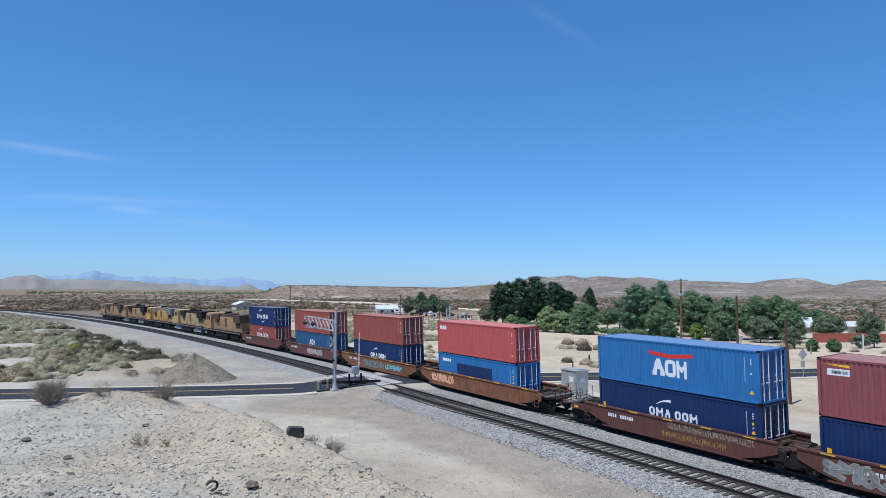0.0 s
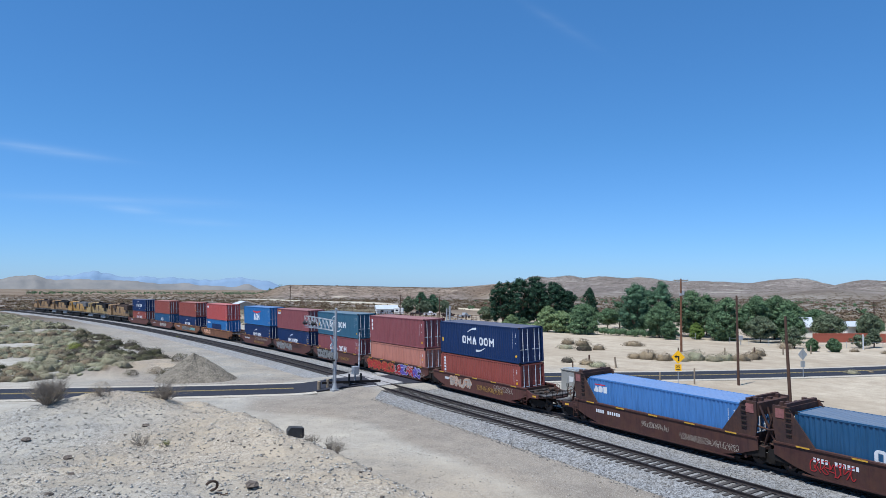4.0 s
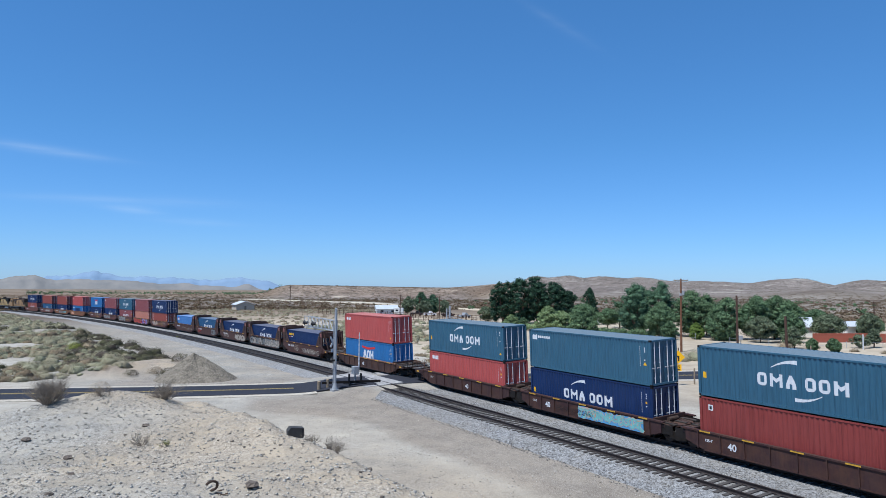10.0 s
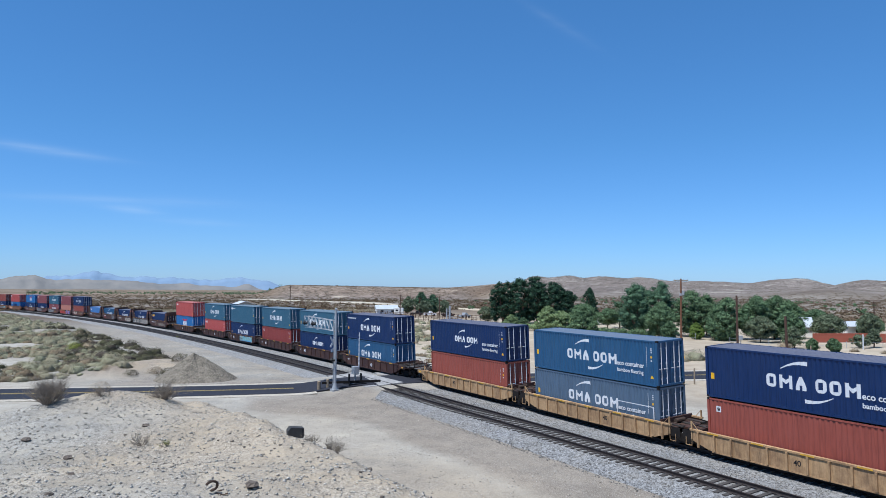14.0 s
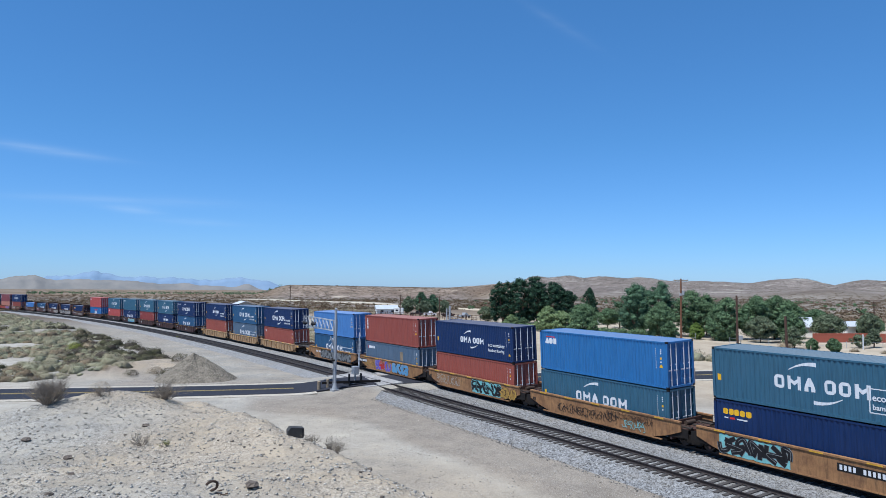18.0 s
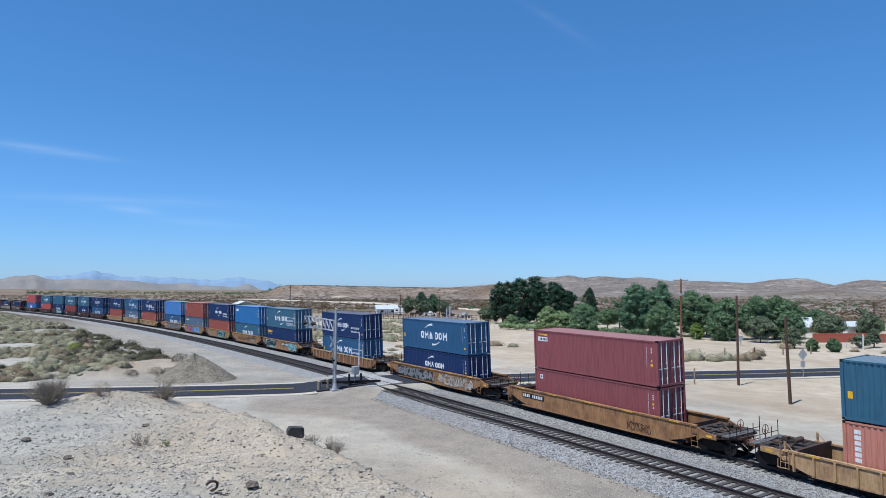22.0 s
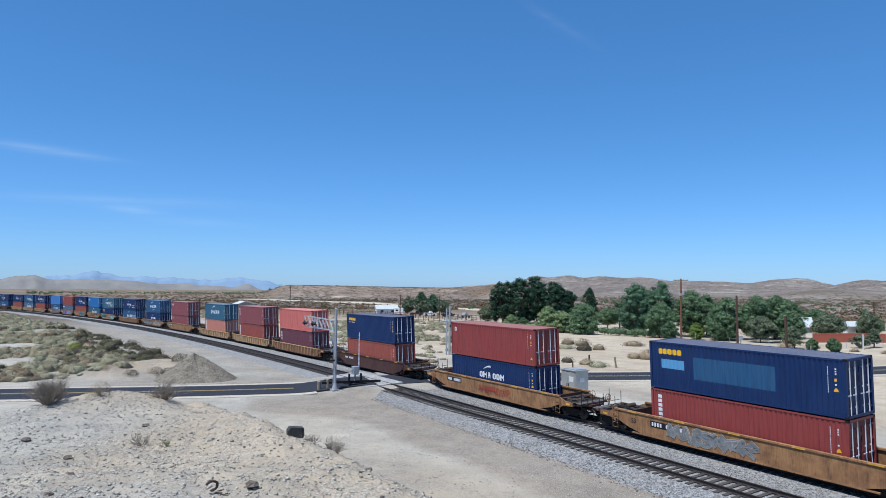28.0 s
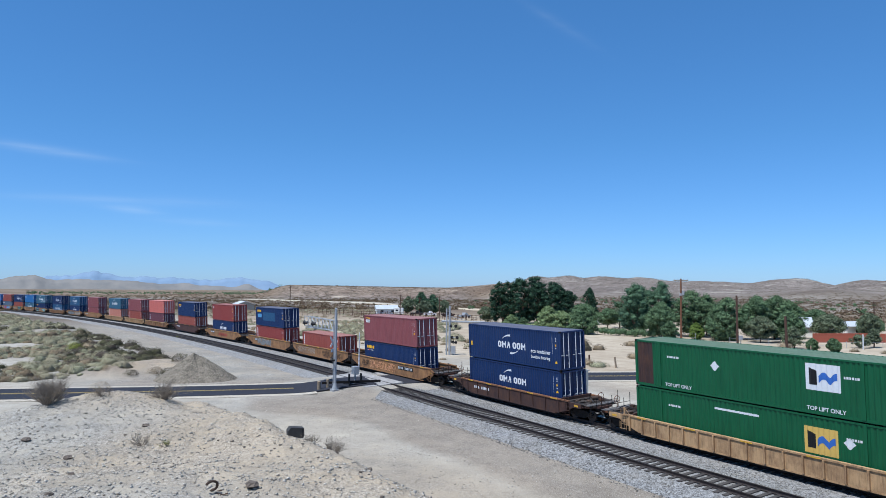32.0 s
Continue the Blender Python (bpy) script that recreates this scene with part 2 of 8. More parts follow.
M_DECALY = plain("yellow_lettering", lin(228, 176, 40), 0.55, 0.0, 0.08, 6.0)
M_DECALR = plain("red_lettering", lin(206, 52, 48), 0.55, 0.0, 0.08, 6.0)
M_DECALK = plain("black_lettering", lin(28, 28, 30), 0.55, 0.0, 0.1, 6.0)
M_DECALBLUE = plain("strong_blue_lettering", lin(58, 104, 178), 0.55, 0.0, 0.08, 6.0)
M_TANCARD = plain("dull_yellow_card", lin(206, 172, 92), 0.6, 0.0, 0.08, 6.0)
M_DECALB = plain("pale_blue_patch", lin(92, 150, 190), 0.55, 0.0, 0.08, 6.0)

PAINTS = {
    "navy": paint("navy_container_paint", lin(15, 44, 88), 0.25, 0.4),
    "teal": paint("teal_blue_container_paint", lin(54, 96, 118), 0.35, 0.6),
    "blue": paint("mid_blue_container_paint", lin(40, 84, 120), 0.3, 0.4),
    "apl": paint("bright_blue_container_paint", lin(44, 108, 164), 0.25, 0.4),
    "light": paint("light_blue_container_paint", lin(74, 124, 182), 0.3, 0.4),
    "slate": paint("slate_grey_container_paint", lin(84, 104, 124), 0.4, 0.4),
    "red": paint("bright_red_container_paint", lin(180, 82, 78), 0.35, 0.3),
    "brick": paint("brick_red_container_paint", lin(146, 74, 64), 0.25, 0.4),
    "rust": paint("rust_red_container_paint", lin(150, 78, 66), 0.3, 0.5),
    "plum": paint("dark_plum_container_paint", lin(104, 60, 70), 0.3, 0.4),
    "crimson": paint("deep_red_container_paint", lin(140, 62, 58), 0.3, 0.4),
    "maroon": paint("maroon_container_paint", lin(136, 75, 78), 0.3, 0.4),
    "salmon": paint("faded_salmon_container_paint", lin(188, 124, 106), 0.4, 0.4),
    "coral": paint("faded_coral_container_paint", lin(198, 108, 98), 0.4, 0.4),
    "green": paint("dark_green_container_paint", lin(16, 88, 54), 0.15, 0.2),
    "car_brown": paint("brown_freight_car_paint", lin(104, 60, 52), 0.3, 0.9, 0.7, grime=0.6),
    "car_dark": paint("dark_brown_freight_car_paint", lin(70, 43, 40), 0.3, 0.8, 0.7, grime=0.5),
    "car_maroon": paint("oxide_red_freight_car_paint", lin(92, 54, 49), 0.3, 0.8, 0.7, grime=0.5),
    "car_black": paint("soot_maroon_freight_car_paint", lin(60, 38, 38), 0.3, 0.8, 0.7, grime=0.5),
    "car_yellow": paint("dirty_yellow_freight_car_paint", lin(160, 118, 78), 0.4, 0.8, 0.8, grime=0.6),
    "car_tan": paint("dusty_tan_freight_car_paint", lin(184, 150, 110), 0.4, 0.9, 0.8, grime=0.5),
    "car_rust": paint("rust_streaked_yellow_car_paint", lin(138, 96, 66), 0.35, 1.0, 0.8, grime=0.6),
    "car_ochre": paint("ochre_brown_freight_car_paint", lin(134, 86, 56), 0.35, 1.0, 0.8, grime=0.7),
    "car_bulk": paint("soot_brown_bulkhead_paint", lin(62, 44, 42), 0.3, 0.8, 0.8, grime=0.6),
    "loco_tan": paint("sun_bleached_tan_locomotive_paint", lin(176, 142, 100), 0.4, 0.9, 0.8, grime=0.55),
    "loco_pale": paint("faded_yellow_grey_locomotive_paint", lin(190, 162, 110), 0.5, 0.8, 0.8, grime=0.5),
    "loco": paint("armour_yellow_locomotive_paint", lin(204, 156, 80), 0.4, 0.8, grime=0.5),
}
ROOFS = {}


def roof_paint(color):
    """The same paint under the dust that settles on container roofs."""
    if color not in ROOFS:
        c = TONES[color]
        ROOFS[color] = paint("dusty_" + color + "_roof_paint", c, 0.3, 0.5, 0.7, dust=0.34)
    return ROOFS[color]


TONES = {"navy": lin(15, 44, 88), "teal": lin(54, 96, 118), "blue": lin(40, 84, 120), "apl": lin(44, 108, 164), "light": lin(74, 124, 182), "slate": lin(84, 104, 124), "red": lin(180, 82, 78), "brick": lin(146, 74, 64), "rust": lin(150, 78, 66), "plum": lin(104, 60, 70), "crimson": lin(140, 62, 58), "maroon": lin(136, 75, 78), "salmon": lin(188, 124, 106), "coral": lin(198, 108, 98), "green": lin(16, 88, 54)}


# ---- mesh helpers ----
class Mesh:
    """Collects vertices and faces; helpers for the shapes that occur again and again."""

    def __init__(self):
        self.v, self.f, self.weld = [], [], False

    def quad(self, *pts):
        self.weld = True
        n = len(self.v)
        self.v += [tuple(p) for p in pts]
        self.f.append(tuple(range(n, n + len(pts))))

    def box(self, x0, x1, y0, y1, z0, z1, m=None, c=0.0):
        """A box; with c its vertical and long edges are chamfered by c."""
        n = len(self.v)
        if c > 0:
            ring = [(x0 + c, y0), (x1 - c, y0), (x1, y0 + c), (x1, y1 - c), (x1 - c, y1), (x0 + c, y1), (x0, y1 - c), (x0, y0 + c)]
            self.prism(ring, z0, z1, m)
            return
        pts = [(x, y, z) for z in (z0, z1) for x, y in ((x0, y0), (x1, y0), (x1, y1), (x0, y1))]
        if m is not None:
            pts = [tuple(m @ Vector(p)) for p in pts]
        self.v += pts
        self.f += [tuple(n + i for i in q) for q in ((3, 2, 1, 0), (4, 5, 6, 7), (0, 1, 5, 4), (1, 2, 6, 5), (2, 3, 7, 6), (3, 0, 4, 7))]

    def prism(self, ring, z0, z1, m=None):
        """A ring of (x, y) points drawn up from z0 to z1; m turns it."""
        n, k = len(self.v), len(ring)
        pts = [(x, y, z) for z in (z0, z1) for x, y in ring]
        if m is not None:
            pts = [tuple(m @ Vector(p)) for p in pts]
        self.v += pts
        self.f.append(tuple(n + i for i in reversed(range(k))))
        self.f.append(tuple(n + k + i for i in range(k)))
        self.f += [(n + i, n + (i + 1) % k, n + k + (i + 1) % k, n + k + i) for i in range(k)]

    def side_plate(self, ring, y0, y1):
        """A ring of (x, z) points given thickness from y0 to y1."""
        self.prism([(x, -z) for x, z in ring], y0, y1, Matrix.Rotation(radians(-90), 4, "X"))

    def end_plate(self, ring, x0, x1):
        """A ring of (y, z) points given thickness from x0 to x1."""
        m = Matrix(((0, 0, 1, 0), (1, 0, 0, 0), (0, 1, 0, 0), (0, 0, 0, 1)))
        self.prism(ring, x0, x1, m)

    def tube(self, a, b, r0, r1=None, k=8):
        r1 = r0 if r1 is None else r1
        a, b = Vector(a), Vector(b)
        d = (b - a).normalized()
        u = d.orthogonal().normalized()
        w = d.cross(u)
        n = len(self.v)
        for c, r in ((a, r0), (b, r1)):
            for i in range(k):
                t = 2 * math.pi * i / k
                self.v.append(tuple(c + (u * math.cos(t) + w * math.sin(t)) * r))
        self.f += [(n + i, n + (i + 1) % k, n + k + (i + 1) % k, n + k + i) for i in range(k)]
        self.f.append(tuple(n + i for i in reversed(range(k))))
        self.f.append(tuple(n + k + i for i in range(k)))

    def path(self, pts, r, k=6):
        for p, q in zip(pts, pts[1:]):
            self.tube(p, q, r, r, k)

    def blob(self, c, r, k=6, squash=0.7, rnd=None, jag=0.3):
        """A rough stone."""
        rnd = rnd or random
        n = len(self.v)
        for j, (s, z) in enumerate(((0.75, -0.5), (1.0, 0.1), (0.6, 0.75))):
            for i in range(k):
                t = 2 * math.pi * (i + 0.5 * j) / k
                q = r * s * (1 + rnd.uniform(-jag, jag))
                self.v.append((c[0] + q * math.cos(t), c[1] + q * math.sin(t), c[2] + r * squash * (z + rnd.uniform(-0.15, 0.15))))
        for j in range(2):
            for i in range(k):
                self.f.append((n + j * k + i, n + j * k + (i + 1) % k, n + (j + 1) * k + (i + 1) % k, n + (j + 1) * k + i))
        self.f.append(tuple(n + 2 * k + i for i in range(k)))

    def data(self, name, mat=None, smooth=False):
        if self.weld:
            seen, at = {}, []
            for p in self.v:
                at.append(seen.setdefault((round(p[0], 4), round(p[1], 4), round(p[2], 4)), len(seen)))
            faces = [tuple(dict.fromkeys(at[i] for i in f)) for f in self.f]
            self.v, self.f = list(seen), [f for f in faces if len(f) > 2]
        me = bpy.data.meshes.new(name)
        me.from_pydata(self.v, [], self.f)
        if mat is not None:
            me.materials.append(mat)
        if smooth:
            me.polygons.foreach_set("use_smooth", [True] * len(me.polygons))
        me.update()
        return me


CACHE = {}


def shared(key, build, mat, smooth=False):
    """One mesh for all alike pieces of one material."""
    k = (key, mat.name)
    if k not in CACHE:
        b = Mesh()
        build(b)
        CACHE[k] = b.data(str(key if isinstance(key, str) else key[0]), mat, smooth)
    return CACHE[k]


def part(name, data, parent, label="", mat=None, at=None, smooth=False):
    """Links a mesh as one part under a thing or a part."""
    if isinstance(data, Mesh):
        data = data.data(name, mat, smooth)
    ob = new(name, data)
    ob.parent = parent
    if at is not None:
        ob.matrix_basis = at
    if label:
        tagged(ob, label)
    return ob


def thing(name, label, category, group="", kind="", data=None, at=None):
    ob = new(name, data)
    if at is not None:
        ob.matrix_basis = at
    return tagged(ob, label, category, group, kind)


def numpy_mesh(name, verts, faces, mat):
    """verts (n, 3), faces (m, 3 or 4): quick building of large meshes."""
    verts, faces = np.asarray(verts, dtype=np.float32), np.asarray(faces, dtype=np.int32)
    me = bpy.data.meshes.new(name)
    me.vertices.add(len(verts))
    me.vertices.foreach_set("co", verts.ravel())
    k = faces.shape[1]
    me.loops.add(faces.size)
    me.loops.foreach_set("vertex_index", faces.ravel())
    me.polygons.add(len(faces))
    me.polygons.foreach_set("loop_start", np.arange(0, faces.size, k, dtype=np.int32))
    me.update(calc_edges=True)
    me.materials.append(mat)
    return me


# ---- the plan: two tracks, straight at the crossing, then a long left-hand bend that falls slightly ----
AX, NX = Vector((-0.518707, 0.854952, 0)), Vector((0.854952, 0.518707, 0))
OFF_FAR, TRACK_GAP, RADIUS, BEND, GRADE, CANT = 35.44, 5.49, 1099.0, 55.0, 0.00942, radians(2.746)
Q_END = 640.0


def soft(x, w):
    """0 below, x above, rounded over w metres."""
    return 0.0 if x < -w else (x if x > w else (x + w) ** 2 / (4 * w))


def fall(q):
    return -GRADE * soft(min(q, 700.0) - 50.0, 12.0)


def track(q, o=0.0):
    """Point, heading vector and outward normal of the line o metres beyond the far track's centre, q metres along it."""
    if q <= BEND:
        p, t, n = AX * q + NX * (OFF_FAR + o), AX, NX
    else:
        th = (min(q, Q_END) - BEND) / RADIUS
        n = NX * math.cos(th) + AX * math.sin(th)
        t = AX * math.cos(th) - NX * math.sin(th)
        p = AX * BEND + NX * (OFF_FAR - RADIUS) + n * (RADIUS + o)
        if q > Q_END:
            p = p + t * (q - Q_END)
    p = p.copy()
    p.z = fall(q)
    return p, t, n


def track_pose(q, o=0.0, span=12.0):
    """Pose of a vehicle whose trucks are span metres apart: x ahead, y to the left, leaning with the cant."""
    a, b = track(q + span / 2, o)[0], track(q - span / 2, o)[0]
    d = a - b
    m = Matrix.Translation((a + b) / 2) @ Matrix.Rotation(math.atan2(d.y, d.x), 4, "Z")
    return m @ Matrix.Rotation(-math.asin(d.z / d.length), 4, "Y") @ Matrix.Rotation(-CANT, 4, "X")


def qo(x, y):
    """Along-track and across-track place of a point (straight part)."""
    return x * AX.x + y * AX.y, x * NX.x + y * NX.y


def sstep(a, b, x):
    t = min(1.0, max(0.0, (x - a) / (b - a)))
    return t * t * (3 - 2 * t)


HILLS = (  # azimuth in degrees, distance, height, half width across, half depth
    (7.5, 2700, 46.0, 70, 420), (10.0, 2700, 31.0, 62, 420), (12.5, 2700, 42.5, 105, 400), (16.1, 2700, 34.0, 100, 420), (19.2, 2800, 22.5, 150, 400),
    (22.7, 2800, 23.0, 140, 420), (25.4, 2800, 13.0, 80, 420), (26.8, 2800, 16.0, 80, 420), (28.3, 2700, 30.0, 110, 400), (31.1, 1500, 19.5, 62, 220), (34.0, 1400, 6.0, 110, 220), (38.0, 1400, 19.3, 150, 260),
    (29.0, 1100, 7.0, 60, 120), (13.0, 1400, 9.0, 160, 200), (8.0, 1500, 9.0, 120, 160), (22.0, 1400, 9.0, 170, 200), (27.0, 1250, 6.0, 60, 150))
HILLS = tuple((math.sin(radians(a)) * d, math.cos(radians(a)) * d, h, w, g, math.sin(radians(a)), math.cos(radians(a))) for a, d, h, w, g in HILLS)


def in_wash(x, y):
    """A bare pale sandy wash that crosses the far flat."""
    q, o = qo(x, y)
    w = (7 + 0.045 * max(0.0, q - 270)) * (1 + 0.7 * noise.noise((q * 0.03, 9.0, 0)))
    c = 190 + 0.05 * (q - 270) + 12 * noise.noise((q * 0.01, 2.0, 0))
    return (1 - sstep(w * 0.7, w, abs(o - c))) * sstep(230, 280, q) * (1 - sstep(700, 800, q))


def mound(x, y):
    """The gravel mound under the camera: a broad back with a crumbling rim towards the tracks."""
    q, o = qo(x, y)
    top = 3.4 + 4.6 * math.exp(-((math.hypot(q, 1.9 * o) / 14.0) ** 2)) - 0.03 * max(0.0, 5.6 - o) * sstep(8, 42, q) + 0.25 * noise.noise((x * 0.16, y * 0.16, 0))
    top += 0.34 * (1 - sstep(28.5, 33.5, q)) * sstep(12, 24, q) * math.exp(-(((o - 9.8) / 2.6) ** 2)) - 0.5 * sstep(32.5, 37, q) * sstep(6.2, 8.2, o) + 0.5 * sstep(33, 40, q) * math.exp(-(((o - 4.2) / 2.6) ** 2))
    rim = 8.4 + 1.2 * (1 - sstep(14, 30, q)) + 0.7 * noise.noise((q * 0.13, 3.0, 0)) + 0.45 * noise.noise((q * 0.7, o * 0.5, 8.0))
    edge = 1 - sstep(rim, 15.4, o)
    far = 1 - sstep(40.5 + 1.5 * noise.noise((o * 0.2, 7.0, 0)), 50.0, q)
    return max(0.0, top + 0.5) * edge * far * sstep(-60, -30, o) * sstep(-70, -40, q)


def rubble(x, y):
    """Clods and small hollows of the mound's loose surface."""
    a = noise.fractal((x * 0.75, y * 0.75, 3.0), 0.8, 2.1, 3)
    b = noise.noise((x * 3.1, y * 3.1, 6.0))
    c = noise.noise((x * 7.3, y * 7.3, 1.0))
    return 0.13 * a + 0.07 * max(0.0, b) ** 1.5 + 0.04 * max(0.0, c)


def valley(x, y, r):
    """The plain sinks away towards the far left; a low tan mesa stands at its edge."""
    az = math.degrees(math.atan2(x, y))
    z = -0.009 * max(0.0, r - 520.0) * (1 - sstep(3.0, 9.0, az))
    return z, az


def road_z(x, y):
    q, o = qo(x, y)
    up = sstep(22.5, 29.0, o) * (1 - sstep(37.5, 45.0, o))
    return (-0.50 + fall(q)) * (1 - up) + (fall(q) + 0.01) * up


def terrain(x, y):
    q, o = qo(x, y)
    r = math.hypot(x, y)
    z = -0.62 + fall(min(q, 700))
    m = mound(x, y)
    z += m
    if m > 0.05 and 6 < r < 60:
        z += rubble(x, y) * sstep(0.05, 0.8, m)
    if r < 700:
        z += 0.09 * noise.noise((x * 0.1, y * 0.1, 5.0)) * sstep(38.5, 45, abs(o - 32.7) + 32) if abs(o - 32.7) > 6 else 0
    if 60 < q < 600 and o < 24:
        z += 0.35 * noise.noise((x * 0.05, y * 0.05, 9.0)) * sstep(70, 95, q) * (1 - sstep(400, 600, q)) * (1 - sstep(2, 22, o))
    if 15 < o < 55 and 40 < q < 90:
        ax, ay, bx, by = -14.0, 67.4, 6.0, 75.6
        t = max(0.0, min(1.0, ((x - ax) * (bx - ax) + (y - ay) * (by - ay)) / ((bx - ax) ** 2 + (by - ay) ** 2)))
        d = math.hypot(x - ax - t * (bx - ax), y - ay - t * (by - ay))
        z += max(0.0, road_z(x, y) - 0.09 - z) * (1 - sstep(4.0, 9.0, d))
    z += 1.3 * math.exp(-((x + 33.0) ** 2 + (y - 83.0) ** 2) / 22.0) + 0.7 * math.exp(-((x + 38.5) ** 2 + (y - 80.0) ** 2) / 14.0)
    z += 0.75 * math.exp(-(((x + 36.0) / 3.2) ** 2 + ((y - 76.0) / 1.5) ** 2)) * (1 + 0.5 * noise.noise((x * 1.1, y * 1.1, 4.0)))
    if r > 500:
        dz, az = valley(x, y, r)
        z += dz
        m = sstep(-15.4, -12.3, az) * (1 - sstep(5.0, 9.0, az)) * sstep(900, 1060, r + 60 * noise.noise((az * 0.5, 1.0, 0))) * (1 - sstep(1300, 1900, r))
        if m > 0:
            rise = -0.275 - 0.0145 * max(0.0, min(az, 0.5) + 11.0) + 0.075 * max(0.0, az - 0.5)
            gully = noise.fractal((x * 0.013, y * 0.013, 7.0), 0.8, 2.2, 5)
            z += (HC + 1060 * math.tan(radians(rise)) - z) * m + 1.5 * gully * m * (1 - m) * 4 + 0.35 * gully * m
    if r > 350:
        for hx, hy, hh, w, g, sa, ca in HILLS:
            dx, dy = x - hx, y - hy
            across, deep = dx * ca - dy * sa, dx * sa + dy * ca
            k = (across / w) ** 2 + (deep / g) ** 2
            if k < 7:
                z += hh * math.exp(-k) * (1 + 0.2 * noise.fractal((x * 0.008, y * 0.008, 2.0), 0.75, 2.2, 6))
    return z


def build_ground():
    angles = [radians(a) for a in np.concatenate([np.arange(-40, -34, 0.3), np.arange(-34, 6, 0.15), np.arange(6, 40, 0.25), np.arange(40, 320, 5.0)])]
    radii, r = [0.0], 1.0
    while r < 4700:
        radii.append(r)
        r += 0.6 if r < 8 else 0.14 if r < 46 else r * 0.014 if r < 130 else r * 0.022 if r < 1000 else r * 0.014
    radii.append(4800.0)
    na, nr = len(angles), len(radii)
    verts, attr = [(0.0, 0.0, terrain(0, 0))], {k: [0.0] for k in ("gravel", "dirt", "scrub", "hill", "wash", "warm")}
    attr["gravel"][0] = 1.0
    for rr in radii[1:]:
        for a in angles:
            x, y = rr * math.sin(a), rr * math.cos(a)
            z = terrain(x, y)
            q, o = qo(x, y)
            verts.append((x, y, z))
            n1 = noise.noise((x * 0.12, y * 0.12, 1.0))
            m = mound(x, y)
            gravel = sstep(0.3, 1.2, m) * (0.75 + 0.5 * n1)
            gravel = max(gravel, (1 - sstep(9.0, 12.0, abs(o - 32.7) + n1)) * 0.7 if q < 120 else 0)
            n2 = noise.noise((q * 0.035, o * 0.16, 21.0))
            dirt = sstep(13.5, 16.0, o + n1) * (1 - sstep(27.0, 30.0, o)) * (1 - sstep(56, 64, q)) * (0.5 + 1.5 * n2 + 0.35 * n1)
            dirt = max(dirt * 0.5, 0.8 * sstep(22.3 - 6.0 * sstep(44, 58, q) + 1.6 * n1 + 3 * n2, 24.3 - 6.0 * sstep(44, 58, q) + 1.6 * n1 + 3 * n2, o) * (1 - sstep(27.5, 29.0, o)) * (1 - sstep(58, 64, q)))
            if 9 < o < 28 and -10 < q < 62:
                gravel = max(gravel, (0.55 + 0.5 * n1 + 0.4 * n2) * sstep(9, 12, o))
            if q > 70 and o < 33:
                gravel = max(gravel, 0.95 * sstep(-2, 14, o + 6 * n1))
                dirt = max(dirt, (0.35 + 0.5 * n1 + 0.6 * n2) * sstep(4, 14, o) * (1 - sstep(150, 220, q)))
            scrub = sstep(150, 260, rr) * sstep(-30, 40, q)
            if o > 38:
                scrub *= sstep(180, 330, q + 0.25 * o)
            if x > 0:
                scrub = max(scrub, sstep(210, 300, rr + 30 * n1))
            hill = max(sstep(900, 1300, rr) * sstep(-0.30, -0.16, x / max(rr, 1.0)), sstep(780, 900, rr) * sstep(-0.25, -0.21, x / max(rr, 1.0)) * (1 - sstep(0.0, 0.1, x / max(rr, 1.0))))
            if 46 < o < 64 and 20 < q < 70:
                dirt = max(dirt, 0.6 * math.exp(-(((q - 33) / 9) ** 2 + ((o - 55.5 - n1) / 2.2) ** 2)), 0.42 * math.exp(-((o - 50 - 1.5 * n1) / 2.4) ** 2) * sstep(34, 42, q))
            if 20 < rr < 110 and x < -25:
                dirt = max(dirt, 0.9 * math.exp(-(((x + 36.0) / 4.0) ** 2 + ((y - 76.0) / 2.0) ** 2)))
            warm = max(sstep(47, 60, o + 5 * n1) * (1 - sstep(250, 420, rr)), sstep(0.6, 2.0, m) * sstep(1.0, 7.0, o + 5 * n1) * sstep(14, 22, rr), (1 - sstep(0, 8, abs(o - 13 - 6 * n1))) * sstep(80, 86, q) * (1 - sstep(96, 110, q)))
            warm = max(warm, (0.55 + 0.6 * n2) * sstep(11, 13.5, o) * (1 - sstep(20.5, 23.5, o + 2 * n1)) * (1 - sstep(46, 58, q)))
            warm = max(warm, sstep(860, 1000, rr) * (1 - sstep(0.06, 0.14, x / max(rr, 1.0))))
            for k, val in (("gravel", gravel), ("dirt", dirt), ("scrub", scrub * (0.7 + 0.5 * noise.noise((x * 0.01, y * 0.01, 4)))), ("hill", hill), ("wash", in_wash(x, y)), ("warm", warm)):
                attr[k].append(min(1.0, max(0.0, val)))
    faces = []
    for i in range(na):
        j = (i + 1) % na
        faces.append((0, 1 + j, 1 + i))
    for k in range(nr - 2):
        b0, b1 = 1 + k * na, 1 + (k + 1) * na
        for i in range(na):
            j = (i + 1) % na
            faces.append((b0 + i, b0 + j, b1 + j, b1 + i))
    me = bpy.data.meshes.new("ground")
    me.from_pydata(verts, [], faces)
    me.materials.append(M_GROUND)
    for k, vals in attr.items():
        me.attributes.new(k, "FLOAT", "POINT").data.foreach_set("value", vals)
    me.polygons.foreach_set("use_smooth", [True] * len(me.polygons))
    me.update()
    tagged(new("ground", me), "pale sandy desert ground with gravel, dirt tracks and far hills", "ground", kind="structure")


build_ground()


